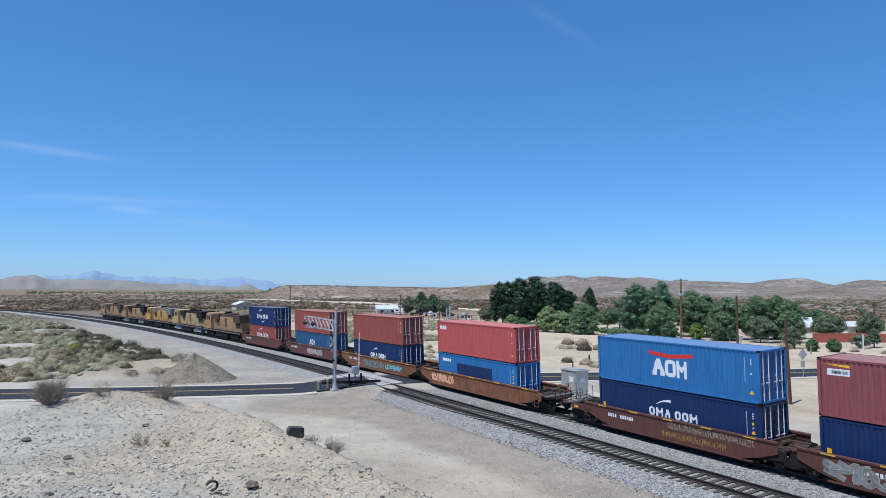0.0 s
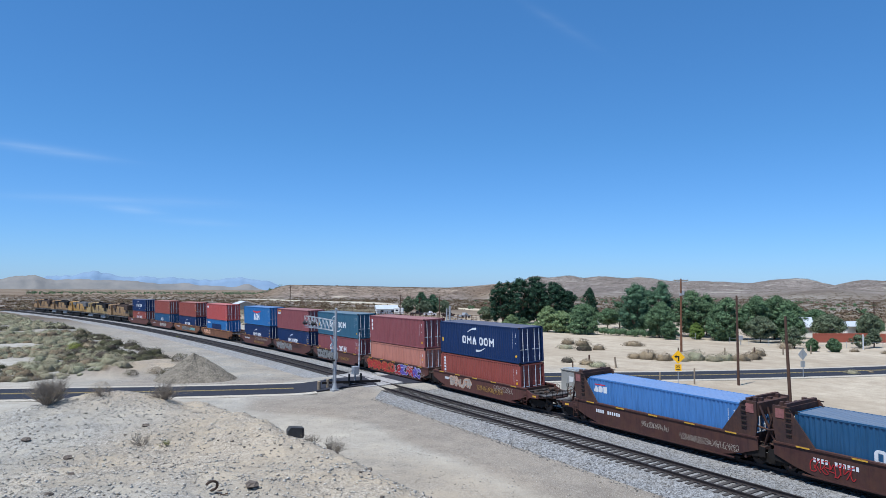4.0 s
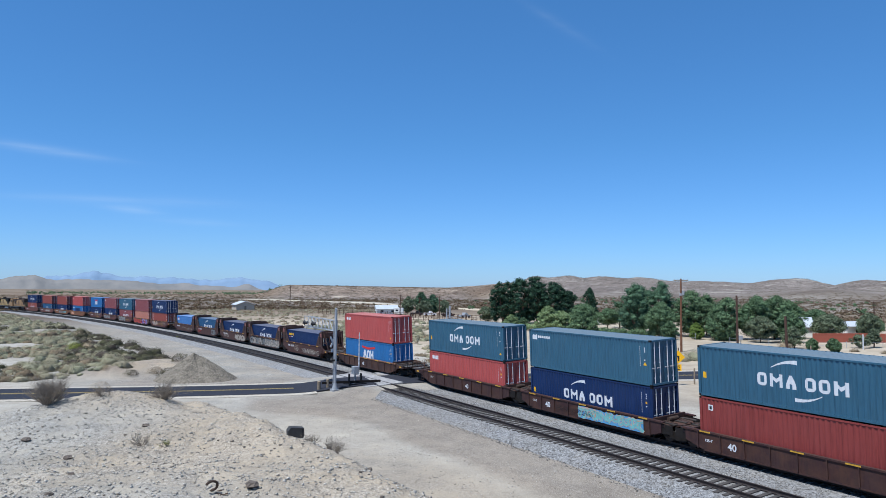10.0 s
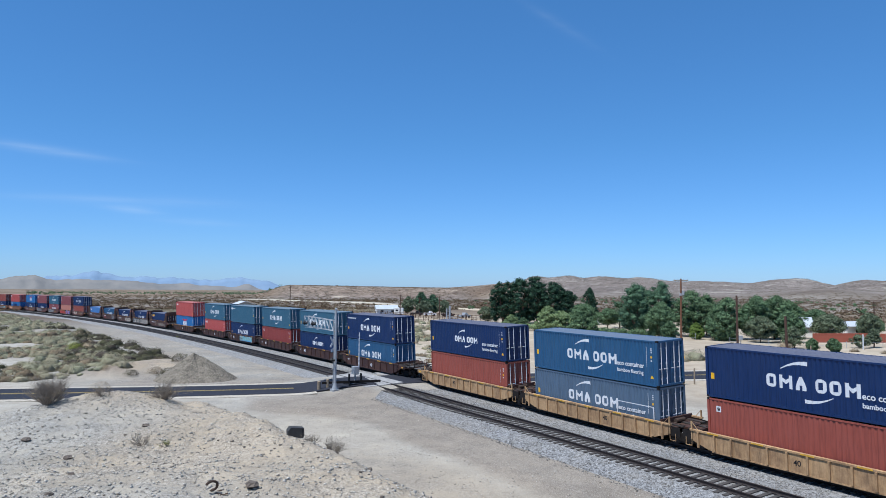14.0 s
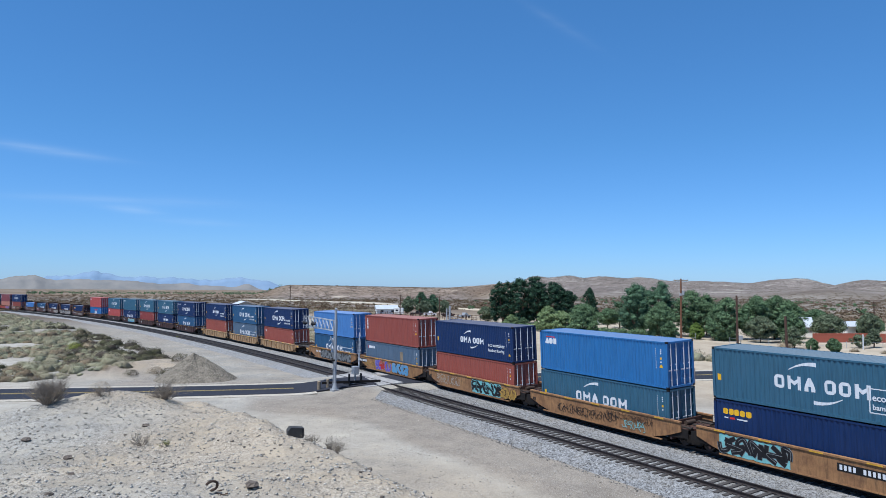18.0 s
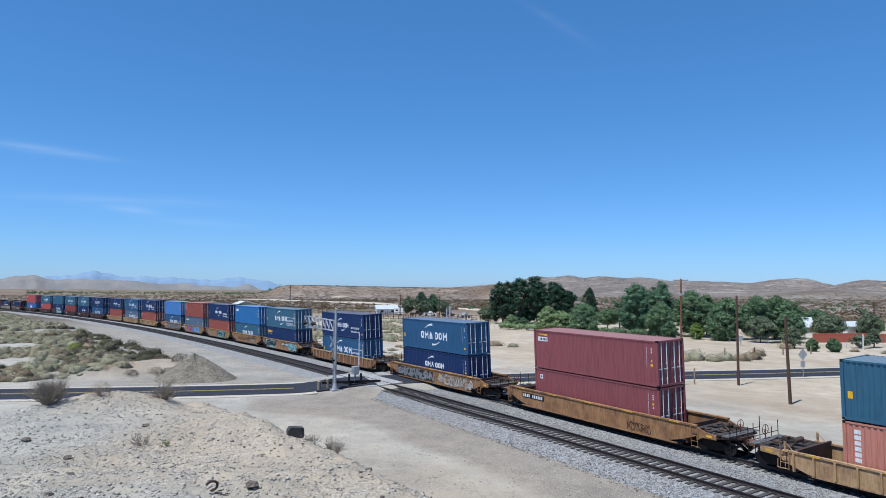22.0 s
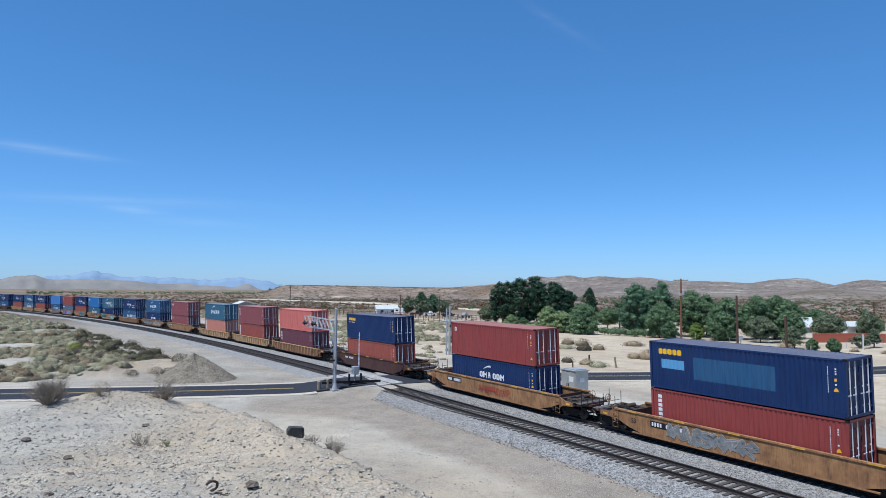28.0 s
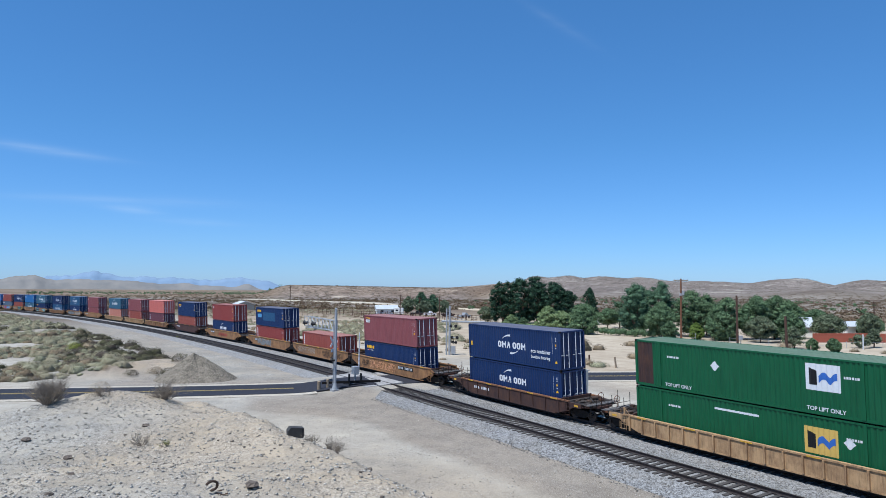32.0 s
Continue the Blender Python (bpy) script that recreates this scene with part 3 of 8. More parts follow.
def sweep(profile, qs, o, closed=True, cant=CANT):
    """A profile of (across, up) points drawn along the track line o beyond the far track."""
    b = Mesh()
    k = len(profile)
    for q in qs:
        p, t, n = track(q, o)
        for y, z in profile:
            up = z * math.cos(cant) + y * math.sin(cant)
            w = p + n * (y * math.cos(cant) - z * math.sin(cant))
            b.v.append((w.x, w.y, p.z + up))
    for i in range(len(qs) - 1):
        for j in range(k if closed else k - 1):
            a0, a1 = i * k + j, i * k + (j + 1) % k
            b.f.append((a0, a1, a1 + k, a0 + k))
    return b


QS = [-260 + 6 * i for i in range(52)] + [52 + 4 * i for i in range(140)] + [620 + 20 * i for i in range(30)]


def build_tracks():
    bed = new("ballast_bed", sweep([(-10.6, -1.0), (-8.5, -0.61), (-7.6, -0.44), (-6.95, -0.30), (-5.49, -0.24), (-3.9, -0.17), (-2.75, -0.36), (-1.5, -0.31), (0, -0.24), (1.6, -0.17), (2.3, -0.4), (3.5, -1.1)],
                                    QS, 0.0, False, 0.0).data("ballast_bed", M_BALLAST, True))
    tagged(bed, "grey crushed-stone ballast bed under both tracks", "ballast", kind="structure")
    rail = [(-0.07, -0.19), (-0.07, -0.175), (-0.012, -0.15), (-0.012, -0.05), (-0.036, -0.035), (-0.036, 0.0), (0.036, 0.0), (0.036, -0.035), (0.012, -0.05), (0.012, -0.15), (0.07, -0.175), (0.07, -0.19)]

    def tie(b):
        b.box(-0.115, 0.115, -1.30, 1.30, -0.36, -0.19, None, 0.012)
        for s in (-0.755, 0.755):
            b.box(-0.09, 0.09, s - 0.17, s + 0.17, -0.19, -0.177)

    tie_data = shared("tie", tie, M_TIE)
    for o, name, n_single in ((-TRACK_GAP, "near", 260), (0.0, "far", 120)):
        tr = thing("railway_track", "railway track with brown steel rails on weathered wooden ties", "track", "two parallel tracks", "structure")
        for s in (-0.755, 0.755):
            part("rail", sweep([(y + s, z) for y, z in rail], QS, o).data("rail", M_RAIL), tr)
        far_ties = Mesh()
        q, i = -40.0, 0
        while q < 560:
            m = track_pose(q + random.uniform(-0.03, 0.03), o, 1.0) @ Matrix.Rotation(random.uniform(-0.02, 0.02), 4, "Z")
            if i >= 40 and i < 40 + n_single:
                part("tie", tie_data, tr, at=m)
            else:
                far_ties.box(-0.115, 0.115, -1.30, 1.30, -0.36, -0.19, m)
            q += 0.53
            i += 1
        st = part("ties", far_ties, tr, mat=M_TIE)
        tagged(st, kind="stuff")


build_tracks()


def strip(name, pts, half, lift, mat, label, category, thick=0.08, n=0):
    """A road-like band along a line of plan points, laid on the ground, with real thickness."""
    b = Mesh()
    line = []
    for p, q in zip(pts, pts[1:]):
        k = max(2, int(math.dist(p, q) / 2.0))
        line += [(p[0] + (q[0] - p[0]) * i / k, p[1] + (q[1] - p[1]) * i / k) for i in range(k)]
    line.append(pts[-1])
    for i, (x, y) in enumerate(line):
        a, c = line[max(0, i - 1)], line[min(len(line) - 1, i + 1)]
        dx, dy = c[0] - a[0], c[1] - a[1]
        l = math.hypot(dx, dy)
        nx, ny = -dy / l, dx / l
        z = road_z(x, y) + lift
        for s, dz in ((-half, -thick), (-half, 0), (half, 0), (half, -thick)):
            b.v.append((x + nx * s, y + ny * s, z + dz))
    for i in range(len(line) - 1):
        for j in range(3):
            a0 = i * 4 + j
            b.f.append((a0, a0 + 1, a0 + 5, a0 + 4))
    ob = new(name, b.data(name, mat))
    return tagged(ob, label, category, kind="structure")


def curve(pts, n=6):
    """Catmull-Rom line through plan points."""
    out = []
    e = [pts[0], *pts, pts[-1]]
    for i in range(1, len(e) - 2):
        for k in range(n):
            t = k / n
            out.append(tuple(0.5 * (2 * e[i][c] + (e[i + 1][c] - e[i - 1][c]) * t + (2 * e[i - 1][c] - 5 * e[i][c] + 4 * e[i + 1][c] - e[i + 2][c]) * t * t
                                    + (3 * e[i][c] - e[i - 1][c] - 3 * e[i + 1][c] + e[i + 2][c]) * t ** 3) for c in (0, 1)))
    out.append(pts[-1])
    return out


ROAD = curve([(-150, 50), (-90, 56), (-40, 63), (-25, 65.1), (-12.5, 68.0), (-4.0, 71.0), (4, 75.0), (13.6, 77.6), (28.8, 79.5), (54.8, 86), (90, 99), (150, 130)])
strip("road", ROAD, 3.05, 0.0, M_ROAD, "dark two-lane asphalt road over the tracks", "road")
for piece in ([p for p in ROAD if qo(*p)[1] < 25.5], [p for p in ROAD if qo(*p)[1] > 45]):
    strip("road_shoulder", piece, 4.1, -0.03, M_ROADEDGE, "pale dusty road shoulder", "shoulder")


def line_of(off):
    out = []
    for i, (x, y) in enumerate(ROAD):
        a, c = ROAD[max(0, i - 1)], ROAD[min(len(ROAD) - 1, i + 1)]
        l = math.hypot(c[0] - a[0], c[1] - a[1])
        out.append((x - (c[1] - a[1]) / l * off, y + (c[0] - a[0]) / l * off))
    return out


for off in (-0.14, 0.14):
    cut = [p for p in line_of(off) if not (24 < qo(*p)[1] < 41)]
    west, east = [p for p in cut if qo(*p)[1] < 30], [p for p in cut if qo(*p)[1] > 30]
    for piece in (west, east):
        strip("road_marking", piece, 0.045, 0.006, M_YELLOWLINE, "yellow double centre line painted on the road", "road marking", 0.004)


# ---- the train ----
CL, CW, CH, FLOOR = 12.192, 2.438, 2.896, 0.36
PITCH = 0.2768


def wave(x, half):
    """Depth of a container's corrugated side at x."""
    t = ((x + half) / PITCH) % 1.0
    if t < 0.25:
        return 0.0
    if t < 0.5:
        return -0.036 * (t - 0.25) / 0.25
    if t < 0.75:
        return -0.036
    return -0.036 * (1 - t) / 0.25


def wave_stops(x0, x1, half):
    xs, k = [x0, x1], math.floor((x0 + half) / PITCH * 4)
    while True:
        x = -half + k * PITCH / 4
        if x >= x1:
            break
        if x > x0:
            xs.append(x)
        k += 1
    return sorted(xs)


def container_side(b, L, H):
    half = L / 2
    xs = wave_stops(-half + 0.16, half - 0.16, half)
    for x0, x1 in zip(xs, xs[1:]):
        y0, y1 = CW / 2 - 0.012 + wave(x0 + 1e-5, half), CW / 2 - 0.012 + wave(x1 - 1e-5, half)
        b.quad((x0, y0, 0.16), (x0, y0, H - 0.10), (x1, y1, H - 0.10), (x1, y1, 0.16))


def container_roof(b, L, H):
    half = L / 2
    n = int(L / 0.22)
    z = H - 0.02
    for i in range(n):
        x0 = -half + 0.1 + (L - 0.2) * i / n
        w = (L - 0.2) / n
        for a, c, z0, z1 in ((0, .35, 0, 0), (.35, .5, 0, -.02), (.5, .85, -.02, -.02), (.85, 1, -.02, 0)):
            b.quad((x0 + a * w, -CW / 2 + .06, z + z0), (x0 + c * w, -CW / 2 + .06, z + z1), (x0 + c * w, CW / 2 - .06, z + z1), (x0 + a * w, CW / 2 - .06, z + z0))


def container_frame(b, L, H):
    half, w = L / 2, CW / 2
    for s in (-1, 1):
        for e in (-1, 1):
            x = e * (half - 0.08)
            b.box(x - 0.08, x + 0.08, s * w - 0.07 - 0.07 * s, s * w + 0.07 - 0.07 * s, 0.118, H - 0.118)
        b.box(-half + 0.16, half - 0.16, s * w - 0.05 - 0.05 * s, s * w + 0.05 - 0.05 * s, 0.03, 0.16)
        b.box(-half + 0.16, half - 0.16, s * w - 0.03 - 0.03 * s, s * w + 0.03 - 0.03 * s, H - 0.10, H - 0.015)
    for e in (-1, 1):
        x = e * (half - 0.06)
        b.box(x - 0.06, x + 0.06, -w + 0.14, w - 0.14, 0.02, 0.15)
        b.box(x - 0.06, x + 0.06, -w + 0.14, w - 0.14, H - 0.13, H - 0.01)
    b.box(-half + 0.1, half - 0.1, -w + 0.1, w - 0.1, 0.10, 0.14)


def container_casting(b):
    b.box(-0.09, 0.09, -0.083, 0.083, 0.0, 0.118, None, 0.02)


def container_front(b, L, H):
    n = 9
    for i in range(n):
        y0 = -CW / 2 + 0.14 + (CW - 0.28) * i / n
        w = (CW - 0.28) / n
        for a, c, d0, d1 in ((0, .3, 0, 0), (.3, .5, 0, -.045), (.5, .8, -.045, -.045), (.8, 1, -.045, 0)):
            b.quad((L / 2 - .03 + d0, y0 + a * w, .15), (L / 2 - .03 + d1, y0 + c * w, .15), (L / 2 - .03 + d1, y0 + c * w, H - .13), (L / 2 - .03 + d0, y0 + a * w, H - .13))


def container_door(b, L, H, s):
    """One door leaf at the rear end, with pressed horizontal panels."""
    x = -L / 2 + 0.125
    y0, y1 = (0.012, CW / 2 - 0.145) if s > 0 else (-CW / 2 + 0.145, -0.012)
    b.box(x, x + 0.05, y0, y1, 0.155, H - 0.135)


def door_panel(b, L, H, s):
    """One pressed panel of a door leaf, from its foot up."""
    x = -L / 2 + 0.125
    y0, y1 = (0.012, CW / 2 - 0.145) if s > 0 else (-CW / 2 + 0.145, -0.012)
    b.box(x - 0.035, x + 0.004, y0 + 0.1, y1 - 0.1, 0.0, (H - 0.6) / 5 * 0.62, None, 0.012)


def container_rod(b, L, H):
    x = -L / 2 + 0.04
    b.tube((x, 0, 0.09), (x, 0, H - 0.09), 0.028, None, 6)
    for z in (0.1, 0.5, H * 0.5, H - 0.5, H - 0.1):
        b.box(x - 0.01, x + 0.09, -0.04, 0.04, z - 0.03, z + 0.03)
    b.box(x - 0.045, x - 0.015, -0.02, 0.30, 1.10, 1.145)


def door_hinge(b):
    b.box(-0.05, 0.06, -0.07, 0.10, -0.05, 0.05, None, 0.01)


M_ROD = plain("pale_galvanised_rod", lin(214, 216, 218), 0.5, 0.0, 0.1, 4.0)


class Decal(Mesh):
    """Painted marks on the near side; they follow the corrugation."""

    def __init__(self, L, flat=None):
        self.v, self.f, self.weld = [], [], True
        self.half, self.flat, self.lift = L / 2, flat, 0.004

    def y(self, x):
        return (CW / 2 - 0.012 + wave(x, self.half) + self.lift) if self.flat is None else self.flat

    def bar(self, x0, x1, lo, hi):
        """u runs to the right as read (towards the rear); lo and hi are heights or functions of u."""
        f0 = lo if callable(lo) else (lambda u: lo)
        f1 = hi if callable(hi) else (lambda u: hi)
        xs = wave_stops(-x1, -x0, self.half) if self.flat is None else [-x1 + (x1 - x0) * i / 6 for i in range(7)]
        for a, c in zip(xs, xs[1:]):
            self.quad((a, self.y(a + 1e-5), f0(-a)), (a, self.y(a + 1e-5), f1(-a)), (c, self.y(c - 1e-5), f1(-c)), (c, self.y(c - 1e-5), f0(-c)))

    def block(self, u, z, w, h, kind="b"):
        """One plain block: b a slab, o an oval, a a wedge."""
        c = u + w / 2
        if kind == "o":
            self.bar(u, u + w, lambda x: z + h / 2 - h / 2 * (1 - abs((x - c) / (w / 2 + 0.02)) ** 3) ** (1 / 3), lambda x: z + h / 2 + h / 2 * (1 - abs((x - c) / (w / 2 + 0.02)) ** 3) ** (1 / 3))
        elif kind == "a":
            self.bar(u, u + w, z, lambda x: z + h * (1 - max(0.0, abs(x - c) / (w / 2) - 0.3) * 0.95))
        else:
            self.bar(u, u + w, z, z + h)

    def figure(self, u, z, w, h, kind):
        """A plain open block of an emblem: O a ring, B a slab of three staves, A a notched wedge."""
        c, t = u + w / 2, w * 0.29
        up = lambda x: z + h / 2 + h / 2 * (1 - min(0.999, abs((x - c) / (w / 2 + 0.01))) ** 3) ** (1 / 3)
        dn = lambda x: 2 * z + h - up(x)
        if kind == "O":
            self.bar(u, u + t, dn, up)
            self.bar(u + w - t, u + w, dn, up)
            self.bar(u + t, u + w - t, dn, lambda x: z + h * 0.24)
            self.bar(u + t, u + w - t, lambda x: z + h * 0.76, up)
        elif kind == "B":
            self.bar(u, u + w * 0.26, z, z + h)
            self.bar(u + w * 0.74, u + w, z, z + h)
            self.bar(u + w * 0.26, u + w * 0.74, lambda x: z + h * (0.30 + 0.9 * abs(x - c) / w), lambda x: z + h * (0.62 + 0.72 * abs(x - c) / w))
        else:
            self.bar(u, u + w * 0.36, z, lambda x: z + h * (0.22 + (x - u) / (w * 0.36) * 0.78))
            self.bar(u + w * 0.64, u + w, z, lambda x: z + h * (0.22 + (u + w - x) / (w * 0.36) * 0.78))
            self.bar(u + w * 0.36, u + w * 0.64, z + h * 0.36, z + h)

    def marks(self, u, z, h, widths, gap=0.12, kinds="b"):
        """A row of plain block marks, as wide as the lettering they stand for."""
        for i, w in enumerate(widths):
            if w > 0:
                self.block(u, z, w, h, kinds[i % len(kinds)])
            u += abs(w) + gap
        return u

    def swoosh(self, u, z, w, h, flip=1):
        """A tapering arc, as on the shipping line's sign."""
        def top(x):
            t = (x - u) / w
            t = t if flip > 0 else 1 - t
            return z + flip * h * (1 - (1 - t) ** 2.2)

        def low(x):
            t = (x - u) / w
            t = t if flip > 0 else 1 - t
            return z + flip * (h * (1 - (1 - t) ** 2.2) - (0.04 + 0.24 * h * 1.6 * t))
        if flip > 0:
            self.bar(u, u + w, low, top)
        else:
            self.bar(u, u + w, top, low)


def words(body, size, mat, name="lettering"):
    """Readable words as a flat mesh, in the built-in letters."""
    k = ("words", body, size, mat.name)
    if k not in CACHE:
        cu = bpy.data.curves.new(name, "FONT")
        cu.body, cu.size, cu.align_x, cu.offset = body, size, "LEFT", size * 0.022
        tmp = bpy.data.objects.new(name, cu)
        scene.collection.objects.link(tmp)
        me = bpy.data.meshes.new_from_object(tmp.evaluated_get(bpy.context.evaluated_depsgraph_get()))
        bpy.data.objects.remove(tmp)
        me.name = name
        me.materials.clear()
        me.materials.append(mat)
        CACHE[k] = me
    return CACHE[k]


def on_side(u, z, y=None):
    """Pose for words on the near side: they read towards the rear."""
    y = CW / 2 - 0.006 if y is None else y
    return Matrix(((-1, 0, 0, -u), (0, 0, 1, y), (0, 1, 0, z), (0, 0, 0, 1)))


def sign_line(ob, L, H, logo, low=False, color=""):
    """The painted marks of one container. u is measured from the middle, towards the rear."""
    d, y, r, bl, k, tan_card = Decal(L), Decal(L), Decal(L), Decal(L), Decal(L), Decal(L)
    emblem = []

    def put(mat, u, z, w, h, kind):
        b = Decal(L)
        b.figure(u, z, w, h, kind.upper())
        emblem.append((b, mat, "emblem_block"))

    def arc(u, z, w, h, flip=1):
        b = Decal(L)
        b.swoosh(u, z, w, h, flip)
        emblem.append((b, M_DECALW, "emblem_arc"))

    def line_emblem(s, zc, both, u0=None):
        u = -2.75 * s if u0 is None else u0
        first = u
        for w, kind in ((0.78, "o"), (0.98, "b"), (0.80, "a"), (-0.28, ""), (0.78, "o"), (0.80, "o"), (0.98, "b")):
            if w > 0:
                put(M_DECALW, u + 0.06 * s, zc, (w - 0.12) * s, 0.82 * s, kind)
            u += (abs(w) + 0.07) * s
        arc(first + 1.0 * s, zc + 1.2 * s, 1.75 * s, 0.55 * s)
        if both:
            arc(first + 2.5 * s, zc - 0.22 * s, 1.7 * s, 0.5 * s, -1)

    if logo in ("cma", "cma_eco", "cma_ecoL", "cma_box", "cma_big", "cma_single", "cma_one", "cma_adv"):
        s = 0.64 if logo in ("cma_eco", "cma_single") else 0.85
        line_emblem(s, H * 0.5 - 0.42 * s, logo not in ("cma_single", "cma_one"))
        if logo in ("cma_eco", "cma_box", "cma_ecoL"):
            e = 2.62
            m = M_DECALW
            part("lettering", words("eco container", 0.42, m), ob, "white words", at=on_side(e, H * 0.28 + 0.3, CW / 2))
            part("lettering", words("bamboo flooring", 0.34, m), ob, "white words", at=on_side(e, H * 0.28 - 0.12, CW / 2))
            if logo == "cma_box":
                for a, c, z0, z2 in ((e - .15, e + 3.0, .5, .55), (e - .15, e + 3.0, 1.62, 1.67), (e - .15, e - .1, .5, 1.67), (e + 2.95, e + 3.0, .5, 1.67)):
                    d.bar(a, c, z0, z2)
        if logo == "cma_adv":
            part("lettering", words("advanced container", 0.30, M_DECALW), ob, "white words", at=on_side(-5.8, H - 0.55, CW / 2))
        y.bar(-L / 2 + 0.32, -L / 2 + 0.56, 1.05, 1.4)
    elif logo == "cma_eco_low":
        line_emblem(0.62, H * 0.46, False)
        part("lettering", words("eco container", 0.40, M_DECALW), ob, "white words", at=on_side(2.5, H * 0.42 - 0.55, CW / 2))
    elif logo == "apl":
        for u, w, kind in ((-1.35, 0.95, "a"), (-0.35, 0.85, "o"), (0.55, 0.75, "b")):
            put(M_DECALW, u, H * 0.27, w, 1.05, kind)
        eagle = Decal(L)
        emblem.append((eagle, M_DECALR, "emblem_wing"))
        eagle.bar(-1.6, 1.75, lambda u: H * 0.72 - 0.18 * (1 - abs(u) / 1.8), lambda u: H * 0.72 + 0.06 + 0.16 * abs(u) / 1.8)
    elif logo == "apl_small":
        d.marks(-5.5, H - 0.95, 0.42, [0.4, 0.38, 0.34], 0.05, "aob")
        r.bar(-5.45, -4.4, H - 0.47, H - 0.40)
    elif logo == "apl_low":
        for u, w, kind in ((-0.9, 0.6, "a"), (-0.25, 0.55, "o"), (0.35, 0.5, "b")):
            put(M_DECALW, u, H * 0.45, w, 0.7, kind)
    elif logo == "seaco":
        y.marks(-5.5, H - 0.78, 0.34, [0.3, 0.3, 0.32, 0.3, 0.34], 0.05, "o")
        d.bar(-5.45, -5.2, H - 1.0, H - 0.93)
        r.bar(-5.1, -4.75, H - 1.02, H - 0.91)
        d.bar(-4.65, -4.0, H - 1.0, H - 0.93)
    elif logo == "seaco_patch":
        y.marks(-5.4, H - 0.75, 0.34, [0.3, 0.3, 0.32, 0.3, 0.34], 0.05, "o")
        bl.bar(-5.2, -3.5, H - 1.6, H - 1.05)
        bl2 = Decal(L)
        bl2.bar(-2.8, 2.4, H - 2.05, H - 0.75)
        part("paint_patch", bl2, ob, "slightly paler blue paint patch", PAINTS["blue"])
    elif logo == "seaco_white":
        r.bar(-5.6, -5.5, H - 0.75, H - 0.45)
        d.marks(-5.35, H - 0.75, 0.28, [0.26, 0.26, 0.28, 0.26, 0.28], 0.04, "o")
        if color == "apl":
            deep = Decal(L)
            deep.bar(-2.9, 2.6, H - 1.75, H - 0.75)
            part("paint_patch", deep, ob, "darker blue paint patch", PAINTS["navy"])
        else:
            tan = Decal(L)
            tan.bar(2.0, 2.7, H - 1.6, H - 0.65)
            part("paint_patch", tan, ob, "tan paint patch", M_WOODGREY)
    elif logo == "cai":
        d.marks(-5.6, H - 0.75, 0.36, [0.4, 0.36, 0.14], 0.07, "oab")
    elif logo == "tex":
        for i in range(3):
            d.marks(-5.62, H - 0.75 - 0.42 * i, 0.34, [0.34], 0.0, "o")
    elif logo == "triton":
        for i in range(6):
            d.marks(-5.55, H - 0.55 - 0.27 * i, 0.2, [0.3], 0.0, "b")
    elif logo == "beacon":
        y.bar(-5.6, -4.5, lambda u: H - 0.42 - 0.1 * (u + 4.5), H - 0.28)
        d.bar(-5.6, -4.5, H - 0.82, H - 0.50)
        k.bar(-5.4, -4.6, H - 0.74, H - 0.58)
    elif logo == "cronos":
        d.marks(-5.1, H - 0.62, 0.2, [0.2] * 6, 0.05, "o")
        d.bar(-5.75, -5.2, lambda u: H - 0.75, lambda u: H - 0.4 + 0.05 * math.sin(u * 20))
    elif logo == "small_square":
        d.bar(-5.5, -5.2, H - 0.75, H - 0.42)
        k.bar(-5.45, -5.25, H - 0.68, H - 0.5)
    elif logo == "column":
        for i in range(7):
            d.bar(-5.62, -5.4, H - 0.5 - 0.17 * i, H - 0.38 - 0.17 * i)
    elif logo in ("emp", "emp_low"):
        up = logo == "emp"
        u, z0, w, h = (3.3, H * 0.42, 1.75, H * 0.46) if up else (3.1, H * 0.34, 1.7, H * 0.46)
        (d if up else tan_card).bar(u, u + w, z0, z0 + h)
        blocks, waves = Decal(L), Decal(L)
        blocks.lift = waves.lift = 0.008
        blocks.bar(u + 0.16, u + 0.58, z0 + 0.2 * h, lambda x: z0 + h * (0.84 - 0.25 * (x - u - 0.16)))
        waves.bar(u + 0.66, u + 1.58, lambda x: z0 + h * (0.24 + 0.2 * abs(math.sin((x - u) * 5.1))), lambda x: z0 + h * (0.5 + 0.2 * abs(math.sin((x - u) * 5.1))))
        emblem += [(blocks, M_DECALK, "emblem_block"), (waves, M_DECALBLUE, "emblem_wave")]
        for p in (-2.1,) if up else (5.35,):
            d.bar(p - 0.3, p + 0.3, lambda x: H * 0.62 - 0.3 + abs(x - p), lambda x: H * 0.62 + 0.3 - abs(x - p))
        if up:
            for p in (-5.7, 3.3):
                part("lettering", words("TOP LIFT ONLY", 0.28, M_DECALW), ob, "white words", at=on_side(p, 0.22, CW / 2))
            rear = Decal(L)
            rear.bar(-L / 2 + 0.2, -L / 2 + 1.45, 0.2, H - 0.14)
            part("paint_patch", rear, ob, "dark brown patched panel", PAINTS["car_bulk"])
        for p in (-CL / 2, CL / 2):
            b = Mesh()
            b.box(-p - 0.09, -p + 0.09, CW / 2 - 0.05, CW / 2 + 0.022, 0.12, H - 0.02)
            part("lifting_post", b, ob, mat=PAINTS[color])
